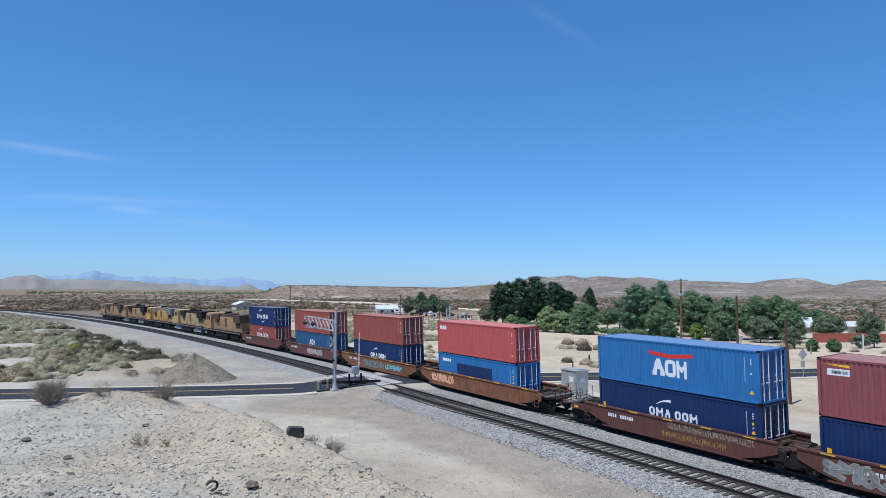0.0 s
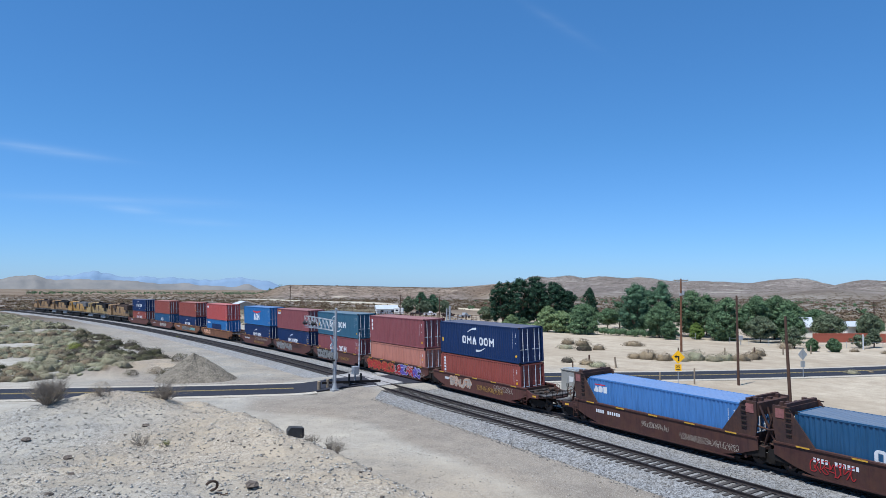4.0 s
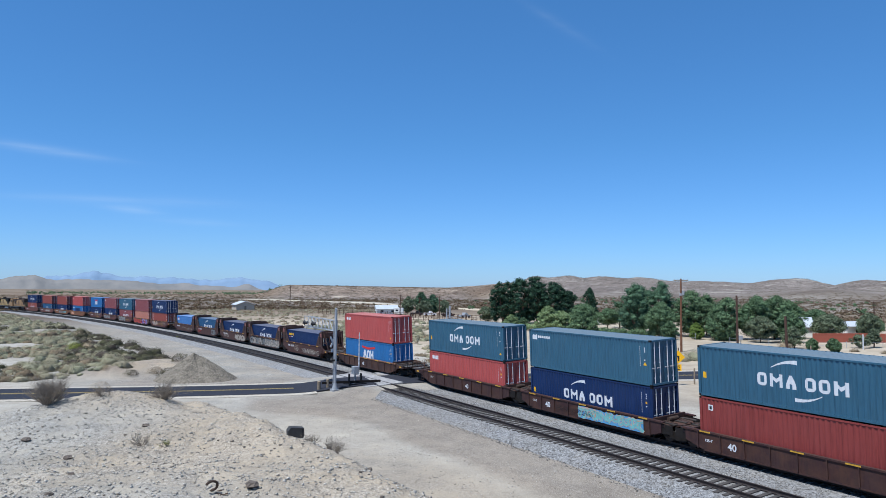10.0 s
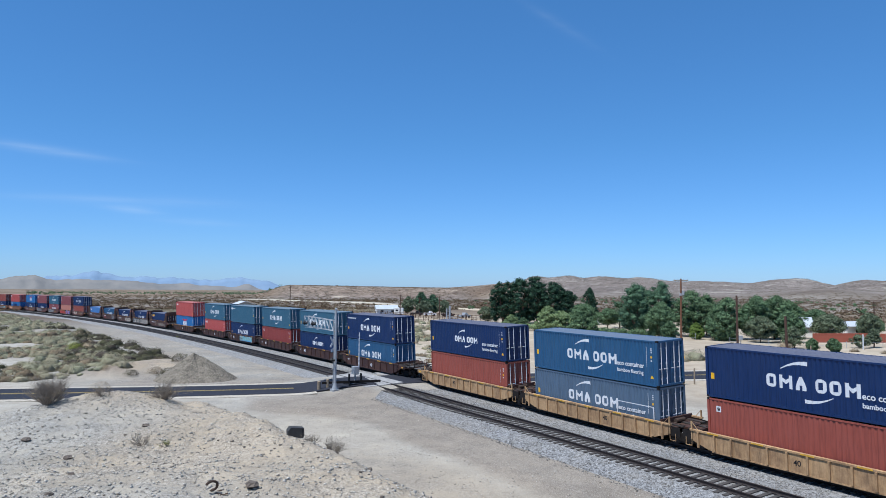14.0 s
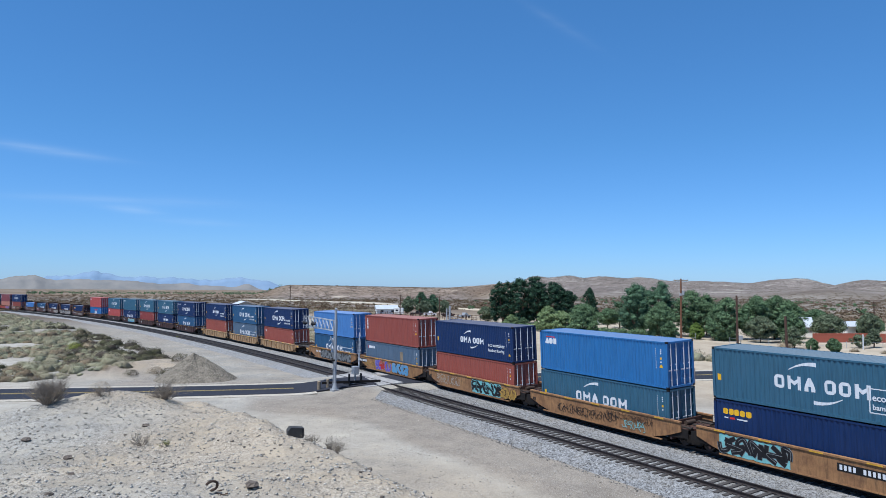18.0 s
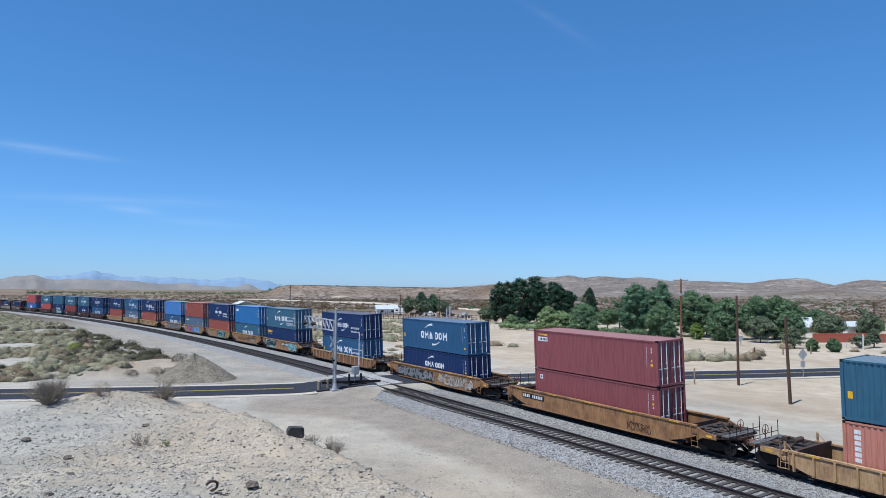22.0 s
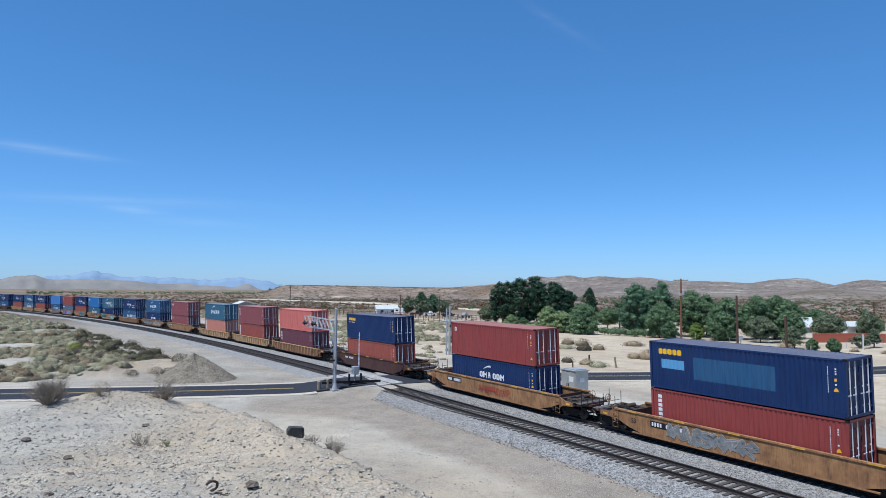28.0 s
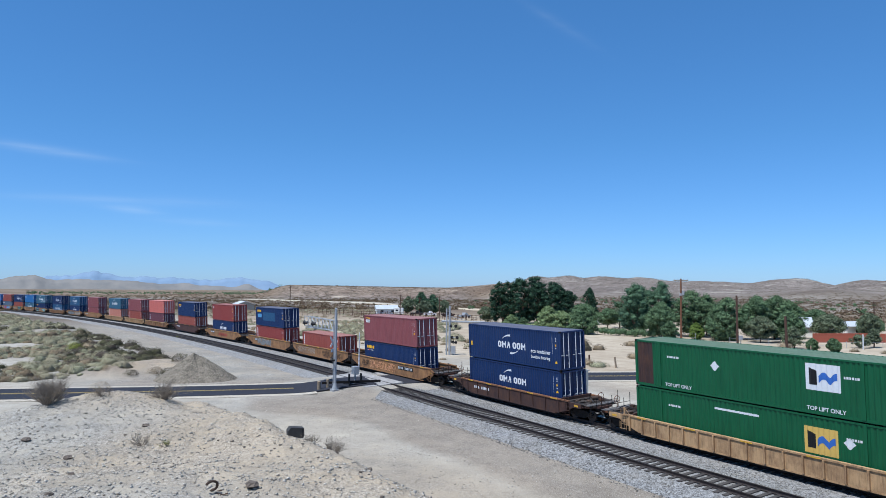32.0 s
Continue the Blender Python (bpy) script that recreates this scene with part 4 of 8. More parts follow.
    # check digits and weights near the rear post, too small to read
    if logo != "emp" and logo != "emp_low":
        rr = random.Random(len(logo) + int(H * 100) + (7 if low else 0))
        for i in range(11):
            d.bar(L / 2 - 0.93, L / 2 - 0.88, H - 0.50 - 0.115 * i - 0.04 * (i > 3), H - 0.42 - 0.115 * i - 0.04 * (i > 3))
        for i in range(3):
            d.bar(L / 2 - 0.55, L / 2 - 0.49, H - 0.55 - 0.12 * i, H - 0.48 - 0.12 * i)
        if rr.random() < 0.7:
            y.bar(L / 2 - 0.58, L / 2 - 0.48, H - 1.12, H - 0.98)
        d.bar(L / 2 - 0.56, L / 2 - 0.49, H - 1.32, H - 1.24)
        zt = H - 1.62 if rr.random() < 0.7 else 0.5
        y.bar(L / 2 - 0.64, L / 2 - 0.40, zt, lambda u: zt + 0.03 + 0.2 * (1 - abs(u - L / 2 + 0.52) / 0.12))
    else:
        for u in (-5.5, 5.2):
            for i in range(7):
                d.bar(u + i * 0.13, u + i * 0.13 + 0.09, H - 0.95, H - 0.83)
        if not up:
            d.bar(-2.2, 0.6, H - 0.62, H - 0.5)
    for m, mat, lab in ((d, M_DECALW, "white painted marks"), (y, M_DECALY, "yellow painted marks"), (r, M_DECALR, "red painted marks"), (bl, M_DECALB, "pale blue painted patch"), (k, M_DECALK, "dark painted marks"), (tan_card, M_TANCARD, "dull yellow emblem card")):
        if m.v:
            tagged(part("stencil_marking", m, ob, lab, mat), kind="stuff")
    for m, mat, nm in emblem:
        part(nm, m, ob, mat=mat)


COLOR_WORDS = {"navy": "navy blue", "teal": "teal blue", "blue": "mid blue", "apl": "bright blue", "light": "light blue", "slate": "slate grey-blue", "red": "bright red",
               "brick": "brick red", "maroon": "maroon", "rust": "rust red", "plum": "dark plum", "crimson": "deep red", "salmon": "faded salmon", "coral": "faded coral red", "green": "dark green"}


def container(color, logo, upper, L=CL, alone=False):
    mat = PAINTS[color]
    lab = f"weathered {COLOR_WORDS[color]} corrugated steel shipping container, " + ("stacked on another container" if upper else "sitting in a well car")
    if alone:
        lab = f"single {COLOR_WORDS[color]} corrugated steel shipping container low in a well car"
    ob = thing("shipping_container", lab, "container", "containers on the train")
    H = CH
    part("side_panel", shared(("side_panel", L), lambda b: container_side(b, L, H), mat), ob)
    part("side_panel", shared(("side_panel", L), lambda b: container_side(b, L, H), mat), ob, at=Matrix.Rotation(math.pi, 4, "Z"))
    part("roof", shared(("roof", L), lambda b: container_roof(b, L, H), roof_paint(color)), ob)
    part("frame", shared(("frame", L), lambda b: container_frame(b, L, H), mat), ob)
    part("front_wall", shared(("front_wall", L), lambda b: container_front(b, L, H), mat), ob)
    for x in (-L / 2 + 0.088, L / 2 - 0.088):
        for y in (-CW / 2 + 0.081, CW / 2 - 0.081):
            for z in (0.0, H - 0.118):
                part("corner_casting", shared("corner_casting", container_casting, M_DKSTEEL), ob, at=Matrix.Translation((x, y, z)))
    for s in (-1, 1):
        door = part("door", shared(("door", L, s), lambda b: container_door(b, L, H, s), mat), ob)
        for k in range(5):
            part("door_panel", shared(("door_panel", L, s), lambda b: door_panel(b, L, H, s), mat), door, at=Matrix.Translation((0, 0, 0.3 + (H - 0.6) * k / 5)))
        for k in range(4):
            part("hinge", shared("hinge", door_hinge, mat), door, at=Matrix.Translation((-L / 2 + 0.075, s * (CW / 2 - 0.17), 0.42 + (H - 0.84) * k / 3)))
        for y in (0.35, 0.83):
            part("lock_rod", shared(("lock_rod", L), lambda b: container_rod(b, L, H), M_ROD), door, "pale galvanised lock rod", at=Matrix.Translation((0, s * y, 0)))
    sign_line(ob, L, H, logo, not upper, color)
    return ob


# front end of each container at 0 s, along the track; well length; car style; upper and lower container
CELLS = [
    (115.2, 16.3, "smooth", "car_brown", ("navy", "cma"), ("brick", "cma"), 0),
    (95.2, 16.3, "smooth", "car_brown", ("brick", "plain"), ("blue", "apl_low"), 1),
    (75.98, 16.3, "smooth", "car_ochre", ("brick", "plain"), ("navy", "cma_single"), 1),
    (56.8, 16.3, "smooth", "car_ochre", ("red", "cai"), ("apl", "seaco_white"), 1),
    (35.31, 12.5, "smooth", "car_maroon", ("apl", "apl"), ("navy", "cma_single"), 0),
    (19.95, 12.5, "smooth", "car_maroon", ("maroon", "beacon"), ("navy", "cma_single"), 1),
    (4.55, 12.5, "smooth", "car_maroon", ("teal", "cma"), ("maroon", "cma_one"), 1),
    (-10.82, 12.5, "smooth", "car_maroon", ("maroon", "tex"), ("salmon", "plain"), 1),
    (-26.1, 12.5, "smooth", "car_maroon", ("navy", "cma"), ("brick", "triton"), 1),
    (-45.96, 12.5, "twin", "car_dark", None, ("light", "apl_small"), 0),
    (-61.2, 12.5, "twin", "car_dark", None, ("blue", "cma_one"), 1),
    (-76.68, 12.5, "twin", "car_dark", None, ("navy", "cma_one"), 1),
    (-92.19, 12.5, "twin", "car_dark", None, ("navy", "cma_one"), 1),
    (-107.73, 12.5, "twin", "car_dark", None, ("navy", "seaco"), 1),
    (-127.68, 12.5, "sill", "car_dark", ("red", "cai"), ("apl", "apl"), 0),
    (-147.61, 12.5, "sill", "car_black", ("teal", "cma"), ("red", "cai"), 0),
    (-163.23, 12.5, "sill", "car_black", ("teal", "cronos"), ("navy", "cma_one"), 1),
    (-178.97, 12.5, "sill", "car_black", ("teal", "cma"), ("crimson", "small_square"), 1),
    (-194.76, 12.5, "sill", "car_black", ("teal", "cma"), ("navy", "cma_eco_low"), 1),
    (-210.3, 12.5, "sill", "car_black", ("navy", "cma_adv"), ("blue", "cma"), 1),
    (-229.98, 12.5, "ribbed", "car_tan", ("navy", "cma_eco"), ("rust", "plain"), 0),
    (-245.83, 12.5, "ribbed", "car_tan", ("blue", "cma_ecoL"), ("slate", "cma_box"), 1),
    (-261.57, 12.5, "ribbed", "car_tan", ("navy", "cma_ecoL"), ("rust", "small_square"), 1),
    (-281.55, 12.5, "smooth", "car_yellow", ("light", "plain"), ("blue", "cma_box"), 0),
    (-296.96, 12.5, "smooth", "car_yellow", ("brick", "column"), ("slate", "seaco_white"), 1),
    (-312.54, 12.5, "smooth", "car_yellow", ("navy", "cma_eco"), ("rust", "plain"), 1),
    (-328.21, 12.5, "smooth", "car_yellow", ("apl", "apl_small"), ("teal", "cma_one"), 1),
    (-343.64, 12.5, "smooth", "car_yellow", ("teal", "cma_box"), ("navy", "seaco"), 1),
    (-365.24, 16.3, "ribbed", "car_rust", ("navy", "cma_eco"), ("blue", "cma_box"), 0),
    (-386.89, 14.8, "smooth", "car_yellow", ("blue", "cma"), ("navy", "cma_eco_low"), 0),
    (-408.44, 16.3, "smooth", "car_yellow", ("maroon", "beacon"), ("maroon", "small_square"), 0),
    (-431.89, 16.3, "ribbed", "car_tan", ("teal", "cma_one"), ("salmon", "triton"), 0),
    (-451.64, 16.3, "ribbed", "car_tan", ("maroon", "tex"), ("brick", "triton"), 1),
    (-470.95, 16.3, "ribbed", "car_rust", ("coral", "plain"), ("plum", "tex"), 1),
    (-494.33, 14.8, "smooth", "car_dark", ("navy", "seaco"), ("rust", "plain"), 0),
    (-517.81, 16.3, "smooth", "car_yellow", ("crimson", "small_square"), ("navy", "cma_eco_low"), 0),
    (-541.44, 16.3, "smooth", "car_yellow", ("navy", "seaco_patch"), ("crimson", "triton"), 0),
    (-560.84, 16.3, "smooth", "car_yellow", None, ("brick", "triton"), 1),
    (-580.25, 16.3, "smooth", "car_yellow", ("maroon", "beacon"), ("navy", "seaco"), 1),
    (-601.9, 12.5, "sill", "car_dark", ("navy", "cma_eco"), ("navy", "cma_eco_low"), 0),
    (-621.39, 16.3, "ribbed", "car_tan", ("green", "emp"), ("green", "emp_low"), 0),
]
TRAVEL = [(0, 0.0), (4, 82.42), (8, 164.94), (12, 247.10), (16, 329.03), (20, 410.30), (24, 491.10), (28, 572.16), (32, 653.33)]


def gone(t):
    """Metres that the train has run at t seconds."""
    n = len(TRAVEL)
    i = min(n - 2, int(t // 4))
    p = [TRAVEL[j][1] if 0 <= j < n else (2 * TRAVEL[0][1] - TRAVEL[1][1] if j < 0 else 2 * TRAVEL[-1][1] - TRAVEL[-2][1]) for j in range(i - 1, i + 3)]
    u = (t - TRAVEL[i][0]) / 4
    return 0.5 * (2 * p[1] + (p[2] - p[0]) * u + (2 * p[0] - 5 * p[1] + 4 * p[2] - p[3]) * u * u + (3 * p[1] - p[0] - 3 * p[2] + p[3]) * u ** 3)


RIDERS = []  # (object, place along the track at 0 s, height above the rails, truck spacing)


def wheelset(b):
    for y in (-0.755, 0.755):
        b.tube((0, y - 0.065, 0.42), (0, y + 0.065, 0.42), 0.42, None, 20)
    b.tube((0, -0.7, 0.42), (0, 0.7, 0.42), 0.08)


def side_frame(b):
    for y in (-0.98, 0.98):
        b.side_plate([(-1.15, .36), (-.75, .40), (-.45, .22), (.45, .22), (.75, .40), (1.15, .36), (1.15, .56), (.6, .74), (-.6, .74), (-1.15, .56)], y - .07, y + .07)
        for x in (-0.88, 0.88):
            b.tube((x, y - 0.12, 0.46), (x, y + 0.12, 0.46), 0.13, None, 10)
        for x in (-0.2, 0.0, 0.2):
            b.tube((x, y, 0.26), (x, y, 0.62), 0.08, None, 8)
    b.box(-0.25, 0.25, -1.0, 1.0, 0.48, 0.72)


def truck(x, parent):
    tr = part("truck", shared("truck", side_frame, M_DKSTEEL), parent, "grimy cast-steel truck", at=Matrix.Translation((x, 0, 0)))
    for dx in (-0.88, 0.88):
        part("wheelset", shared("wheelset", wheelset, M_RAIL), tr, at=Matrix.Translation((dx, 0, 0)))


CAR_WORDS = {"car_brown": "brown", "car_dark": "dark brown", "car_maroon": "oxide-red", "car_black": "soot-dark maroon", "car_yellow": "dirty yellow", "car_tan": "dusty tan", "car_rust": "rust-streaked yellow", "car_ochre": "rusty ochre-brown"}
STYLE_WORDS = {"smooth": "plate-sided", "twin": "bulkhead", "sill": "low-sided", "ribbed": "rib-sided"}


M_PRIMER = plain("faded_pink_primer", lin(140, 92, 88), 0.85, 0.0, 0.4, 3.0)
M_REFLECT = plain("dusty_yellow_reflector", lin(204, 158, 58), 0.6, 0.0, 0.5, 3.0)
M_GALVDIRT = plain("dull_grey_grating", lin(116, 112, 108), 0.7, 0.2, 0.3, 2.0)
M_GRIME = plain("oily_brown_grime", lin(76, 62, 53), 0.85, 0.1, 0.5, 2.0)
M_DECK = plain("dull_dark_deck_steel", lin(64, 58, 54), 0.85, 0.1, 0.4, 2.0)


def well_car(i):
    front, well, style, color, upper, lower, joined = CELLS[i]
    L = 16.154 if "emp" in lower[1] else CL
    centre = front - L / 2
    prev_end = (CELLS[i - 1][0] - CL) if i else 119.0
    nxt_front = CELLS[i + 1][0] if i + 1 < len(CELLS) else centre - 14
    gap_f, gap_r = prev_end - front, (front - L) - nxt_front
    half = well / 2
    # the wells need not hold their containers midway
    end_f = min(L / 2 + gap_f / 2 - (0.1 if joined else 0.42), half + 3.4)
    next_joined = CELLS[i + 1][6] if i + 1 < len(CELLS) else 0
    end_r = min(L / 2 + gap_r / 2 - (0.1 if next_joined else 0.42), half + 3.4)
    mat = PAINTS["car_bulk" if style == "sill" and color == "car_dark" else color]
    car = thing("well_car", f"{CAR_WORDS[color]} {STYLE_WORDS[style]} well car of a container train", "freight car", "well cars of the train")
    top = {"smooth": 1.48, "twin": 1.55, "sill": 1.25, "ribbed": 1.20}[style]
    yo = 1.50
    b = Mesh()
    for s in (-1, 1):
        b = Mesh()
        ya, yb = (yo - 0.06, yo) if s > 0 else (-yo, -yo + 0.06)
        if style in ("smooth", "twin"):
            b.side_plate([(-half - 0.9, top), (-half - 0.9, 0.95), (-half + 0.2, 0.55), (-half + 1.5, 0.24), (half - 1.5, 0.24), (half - 0.2, 0.55), (half + 0.9, 0.95), (half + 0.9, top)], ya, yb)
        else:
            b.side_plate([(-half - 0.7, top), (-half - 0.7, 0.62), (-half + 0.4, 0.28), (half - 0.4, 0.28), (half + 0.7, 0.62), (half + 0.7, top)], ya, yb)
        part("side_plate", b, car, mat=mat)
        b = Mesh()
        y0, y1 = (yo - 0.14, yo + 0.05) if s > 0 else (-yo - 0.05, -yo + 0.14)
        b.box(-half - 0.9, half + 0.9, y0, y1, top, top + 0.09)
        ch = PAINTS["car_rust"] if style == "sill" and color == "car_dark" else PAINTS["car_tan"] if style == "ribbed" else mat
        part("top_chord", b, car, mat=ch)
        b = Mesh()
        b.box(-half + 0.6, half - 0.6, y0 + 0.02 * s, y1 - 0.03 * s if s > 0 else y1, 0.20, 0.275)
        part("bottom_chord", b, car, mat=mat)
        if style == "ribbed":
            n = 17 if well > 15 else 13
            for k in range(n):
                x = -half - 0.3 + (well + 0.6) * k / (n - 1)
                def rib(b):
                    b.box(-0.05, 0.05, 0, 0.11, 0.30, 1.195)
                part("rib", shared(("rib", s), rib, ch), car, at=Matrix.Translation((x, yo if s > 0 else -yo - 0.11, 0)))
        if style == "sill":
            for k in range(9):
                x = -half + 0.2 + (well - 0.4) * k / 8
                def rib2(b):
                    b.box(-0.035, 0.035, 0, 0.07, 0.30, 1.24)
                part("rib", shared(("rib2", s), rib2, mat), car, at=Matrix.Translation((x, yo if s > 0 else -yo - 0.07, 0)))
        if style == "ribbed":
            def grab(b):
                b.box(-0.05, 0.05, -0.03, 0.03, 0.70, 1.72)
                b.tube((-0.05, 0, 1.66), (-0.42, 0, 1.30), 0.02, None, 5)
                b.path([(0.0, 0, 0.75), (0.0, 0.03, 0.32), (0.42, 0.03, 0.32), (0.42, 0, 0.75)], 0.022, 5)
            for e in (-1, 1):
                part("grab_post", shared("grab_post", grab, ch), car, "yellow grab post with stirrup", at=Matrix.Translation((e * (half + 0.8), s * 1.47, 0)) @ Matrix.Rotation(0 if e > 0 else math.pi, 4, "Z"))
        # yellow reflective plates along the side
        if s > 0:
            def strip_plate(b):
                b.box(-0.36, 0.36, 0.052, 0.058, 0.008, 0.082)
            for k in range(5):
                x = -half + 0.7 + (well - 1.4) * k / 4
                part("reflector", shared("reflector", strip_plate, M_REFLECT), car, "dusty yellow reflective strip", at=Matrix.Translation((x, yo, top)))
    b = Mesh()
    b.box(-half + 0.3, half - 0.3, -1.40, 1.40, 0.22, 0.34)
    part("well_floor", b, car, mat=M_DKSTEEL)
    for e, end in ((1, end_f), (-1, end_r)):
        b = Mesh()
        xs = sorted((e * (half + 0.05), e * end))
        ring = [(e * (half + 0.05), -1.45), (e * (half + 0.9), -1.45), (e * (half + 1.25), -0.75), (e * end, -0.55), (e * end, 0.55), (e * (half + 1.25), 0.75), (e * (half + 0.9), 1.45), (e * (half + 0.05), 1.45)]
        free = (not joined) if e > 0 else (not next_joined)
        if free and end > half + 2.0:
            ring = [(e * (half + 0.05), -1.45), (e * (end - 1.0), -1.42), (e * (end - 0.45), -1.1), (e * end, -0.55), (e * end, 0.55), (e * (end - 0.45), 1.1), (e * (end - 1.0), 1.42), (e * (half + 0.05), 1.45)]
        if end < half + 1.3:
            ring = [(e * (half + 0.05), -1.45), (e * end * 0.98, -1.3), (e * end, -0.6), (e * end, 0.6), (e * end * 0.98, 1.3), (e * (half + 0.05), 1.45)]
        if e < 0:
            ring.reverse()
        b.prism(ring, 0.98, 1.10)
        b.box(min(e * (half + 0.02), e * (half + 0.14)), max(e * (half + 0.02), e * (half + 0.14)), -1.43, 1.43, 0.36, 1.42)
        b.box(xs[0], xs[1], -0.35, 0.35, 0.62, 0.98)
        part("end_platform", b, car, "sooty end platform", PAINTS["car_bulk"])
        tie_on = joined if e > 0 else next_joined
        if tie_on:
            for s in (-1, 1):
                b = Mesh()
                b.side_plate([(e * (half - 0.3), 0.5), (e * end, 0.62), (e * end, 1.12), (e * (half + 0.5), 1.2), (e * (half - 0.3), 1.2)] if e > 0 else
                             [(e * (half - 0.3), 1.2), (e * (half + 0.5), 1.2), (e * end, 1.12), (e * end, 0.62), (e * (half - 0.3), 0.5)], s * 1.40 - 0.03, s * 1.40 + 0.03)
                part("end_skirt", b, car, "black end skirt plate", M_DKSTEEL)
            b = Mesh()
            b.path([(e * (half + 0.2), 0.9, 1.15), (e * (half + 0.8), 1.1, 1.32), (e * (end - 0.1), 0.8, 1.2)], 0.03, 5)
            b.path([(e * (half + 0.3), -0.6, 1.15), (e * (half + 0.9), -0.2, 1.3), (e * end, -0.3, 1.15)], 0.03, 5)
            b.tube((e * (half + 0.45), -0.3, 1.28), (e * (half + 0.45), 0.5, 1.28), 0.13, None, 10)
            part("brake_gear", b, car, "oily brown brake gear", M_GRIME)
        b = Mesh()
        for y in (-0.95, 0.0, 0.95):
            b.box(min(e * (half + 0.2), e * (end - 0.1)), max(e * (half + 0.2), e * (end - 0.1)), y - 0.11, y + 0.11, 1.10, 1.17)
        part("walkway", b, car, "dark steel walkway", M_DECK)
        if free:
            for s in (-1, 1):
                # end sill over the truck, in the colour of the sides
                pts = [(half + 0.85, top), (half + 0.85, 0.66), (half + 1.25, 0.90), (end - 0.95, 0.93), (end - 0.95, 1.20), (half + 1.5, 1.24)]
                if e < 0:
                    pts = [(-x, z) for x, z in reversed(pts)]
                b = Mesh()
                b.side_plate(pts, s * 1.45 - 0.035, s * 1.45 + 0.035)
                sill = part("end_sill", b, car, mat=mat)
                b = Mesh()
                b.box(e * (end - 1.45) - 0.2, e * (end - 1.45) + 0.2, s * 1.487 - 0.004, s * 1.487 + 0.004, 1.0, 1.13)
                part("reflector", b, sill, "dusty yellow reflective strip", M_REFLECT)
            b = Mesh()
            x0, x1 = half + 0.3, end - 0.75
            for y in (-1.30, -0.42, 0.42, 1.30):
                b.box(min(e * x0, e * x1), max(e * x0, e * x1), y - 0.1, y + 0.1, 1.17, 1.235)
            for x in (x0 + 0.15, (x0 + x1) / 2, x1 - 0.15):
                b.box(e * x - 0.15, e * x + 0.15, -1.4, 1.4, 1.172, 1.24)
            part("deck_frame", b, car, "dark steel deck frame with open bays", M_DECK)
            b = Mesh()
            for y in (-1.35, -0.75, 0.75, 1.35):
                b.tube((e * (end - 0.15), y, 0.5), (e * (end - 0.15), y, 2.05 if abs(y) > 1 else 1.75), 0.022, None, 6)
            b.tube((e * (end - 0.15), -1.35, 1.45), (e * (end - 0.15), 1.35, 1.45), 0.02, None, 6)
            for z in (0.5, 0.8):
                b.tube((e * (end - 0.15), 0.75, z), (e * (end - 0.15), 1.35, z), 0.02, None, 6)
                b.tube((e * (end - 0.15), -0.75, z), (e * (end - 0.15), -1.35, z), 0.02, None, 6)
            part("handrail", b, car, mat=M_DKSTEEL)
            b = Mesh()
            b.box(min(e * end, e * (end + 0.42)), max(e * end, e * (end + 0.42)), -0.12, 0.12, 0.72, 0.95)
            b.box(min(e * (end + 0.1), e * (end + 0.42)), max(e * (end + 0.1), e * (end + 0.42)), -0.2, 0.2, 0.70, 0.97)
            part("coupler", b, car, mat=M_RUST)
            b = Mesh()
            b.tube((e * (end - 1.75), -1.0, 1.33), (e * (end - 1.75), -0.25, 1.33), 0.16, None, 12)
            b.box(e * (end - 1.1) - 0.16, e * (end - 1.1) + 0.16, -0.75, -0.45, 1.17, 1.42, None, 0.03)
            b.tube((e * (end - 1.5), 0.35, 1.28), (e * (end - 1.0), 0.35, 1.28), 0.09, None, 10)
            b.box(e * (end - 2.1) - 0.12, e * (end - 2.1) + 0.12, 0.5, 0.9, 1.10, 1.30, None, 0.03)
            b.path([(e * (end - 1.75), -0.25, 1.33), (e * (end - 1.6), 0.1, 1.4), (e * (end - 1.25), 0.35, 1.4), (e * (end - 1.25), 0.35, 1.28)], 0.022, 5)
            b.path([(e * (end - 2.1), 0.9, 1.2), (e * (end - 1.5), 1.2, 1.22), (e * (end - 0.7), 1.1, 1.22)], 0.02, 5)
            b.tube((e * (end - 2.5), -1.2, 1.16), (e * (end - 0.6), -1.2, 1.16), 0.03, None, 6)
            part("brake_gear", b, car, "oily brown brake gear", M_GRIME)
            def slat(b):
                b.box(-0.028, 0.028, -1.42, 1.42, 1.19, 1.235)
            for k in range(6):
                part("grating_bar", shared("grating_bar", slat, M_GALVDIRT), car, at=Matrix.Translation((e * (end - 0.22 - 0.085 * k), 0, 0)))
            b = Mesh()
            b.path([(e * (end - 2.6), 1.2, 1.2), (e * (end - 1.4), 1.25, 1.28), (e * (end - 0.5), 1.0, 1.2), (e * (end - 0.1), 0.5, 0.8)], 0.03, 5)
            part("brake_hose", b, car, "black brake hose", M_BLACK)
            b = Mesh()
            b.path([(e * (end - 2.4), -0.2, 1.2), (e * (end - 1.2), 0.3, 1.5), (e * (end - 0.3), 0.45, 0.95), (e * (end + 0.35), 0.5, 0.55)], 0.035, 5)
            part("brake_hose", b, car, "black brake hose", M_BLACK)
            b = Mesh()
            for z in (0.35, 0.65, 0.95, 1.25):
                b.tube((e * (half + 0.55), yo + 0.09, z), (e * (half + 1.0), yo + 0.09, z), 0.015, None, 5)
            for x in (0.55, 1.0):
                b.tube((e * (half + x), yo + 0.09, 0.3), (e * (half + x), yo + 0.09, 1.6), 0.015, None, 5)
            part("ladder", b, car, mat=mat)
            b = Mesh()
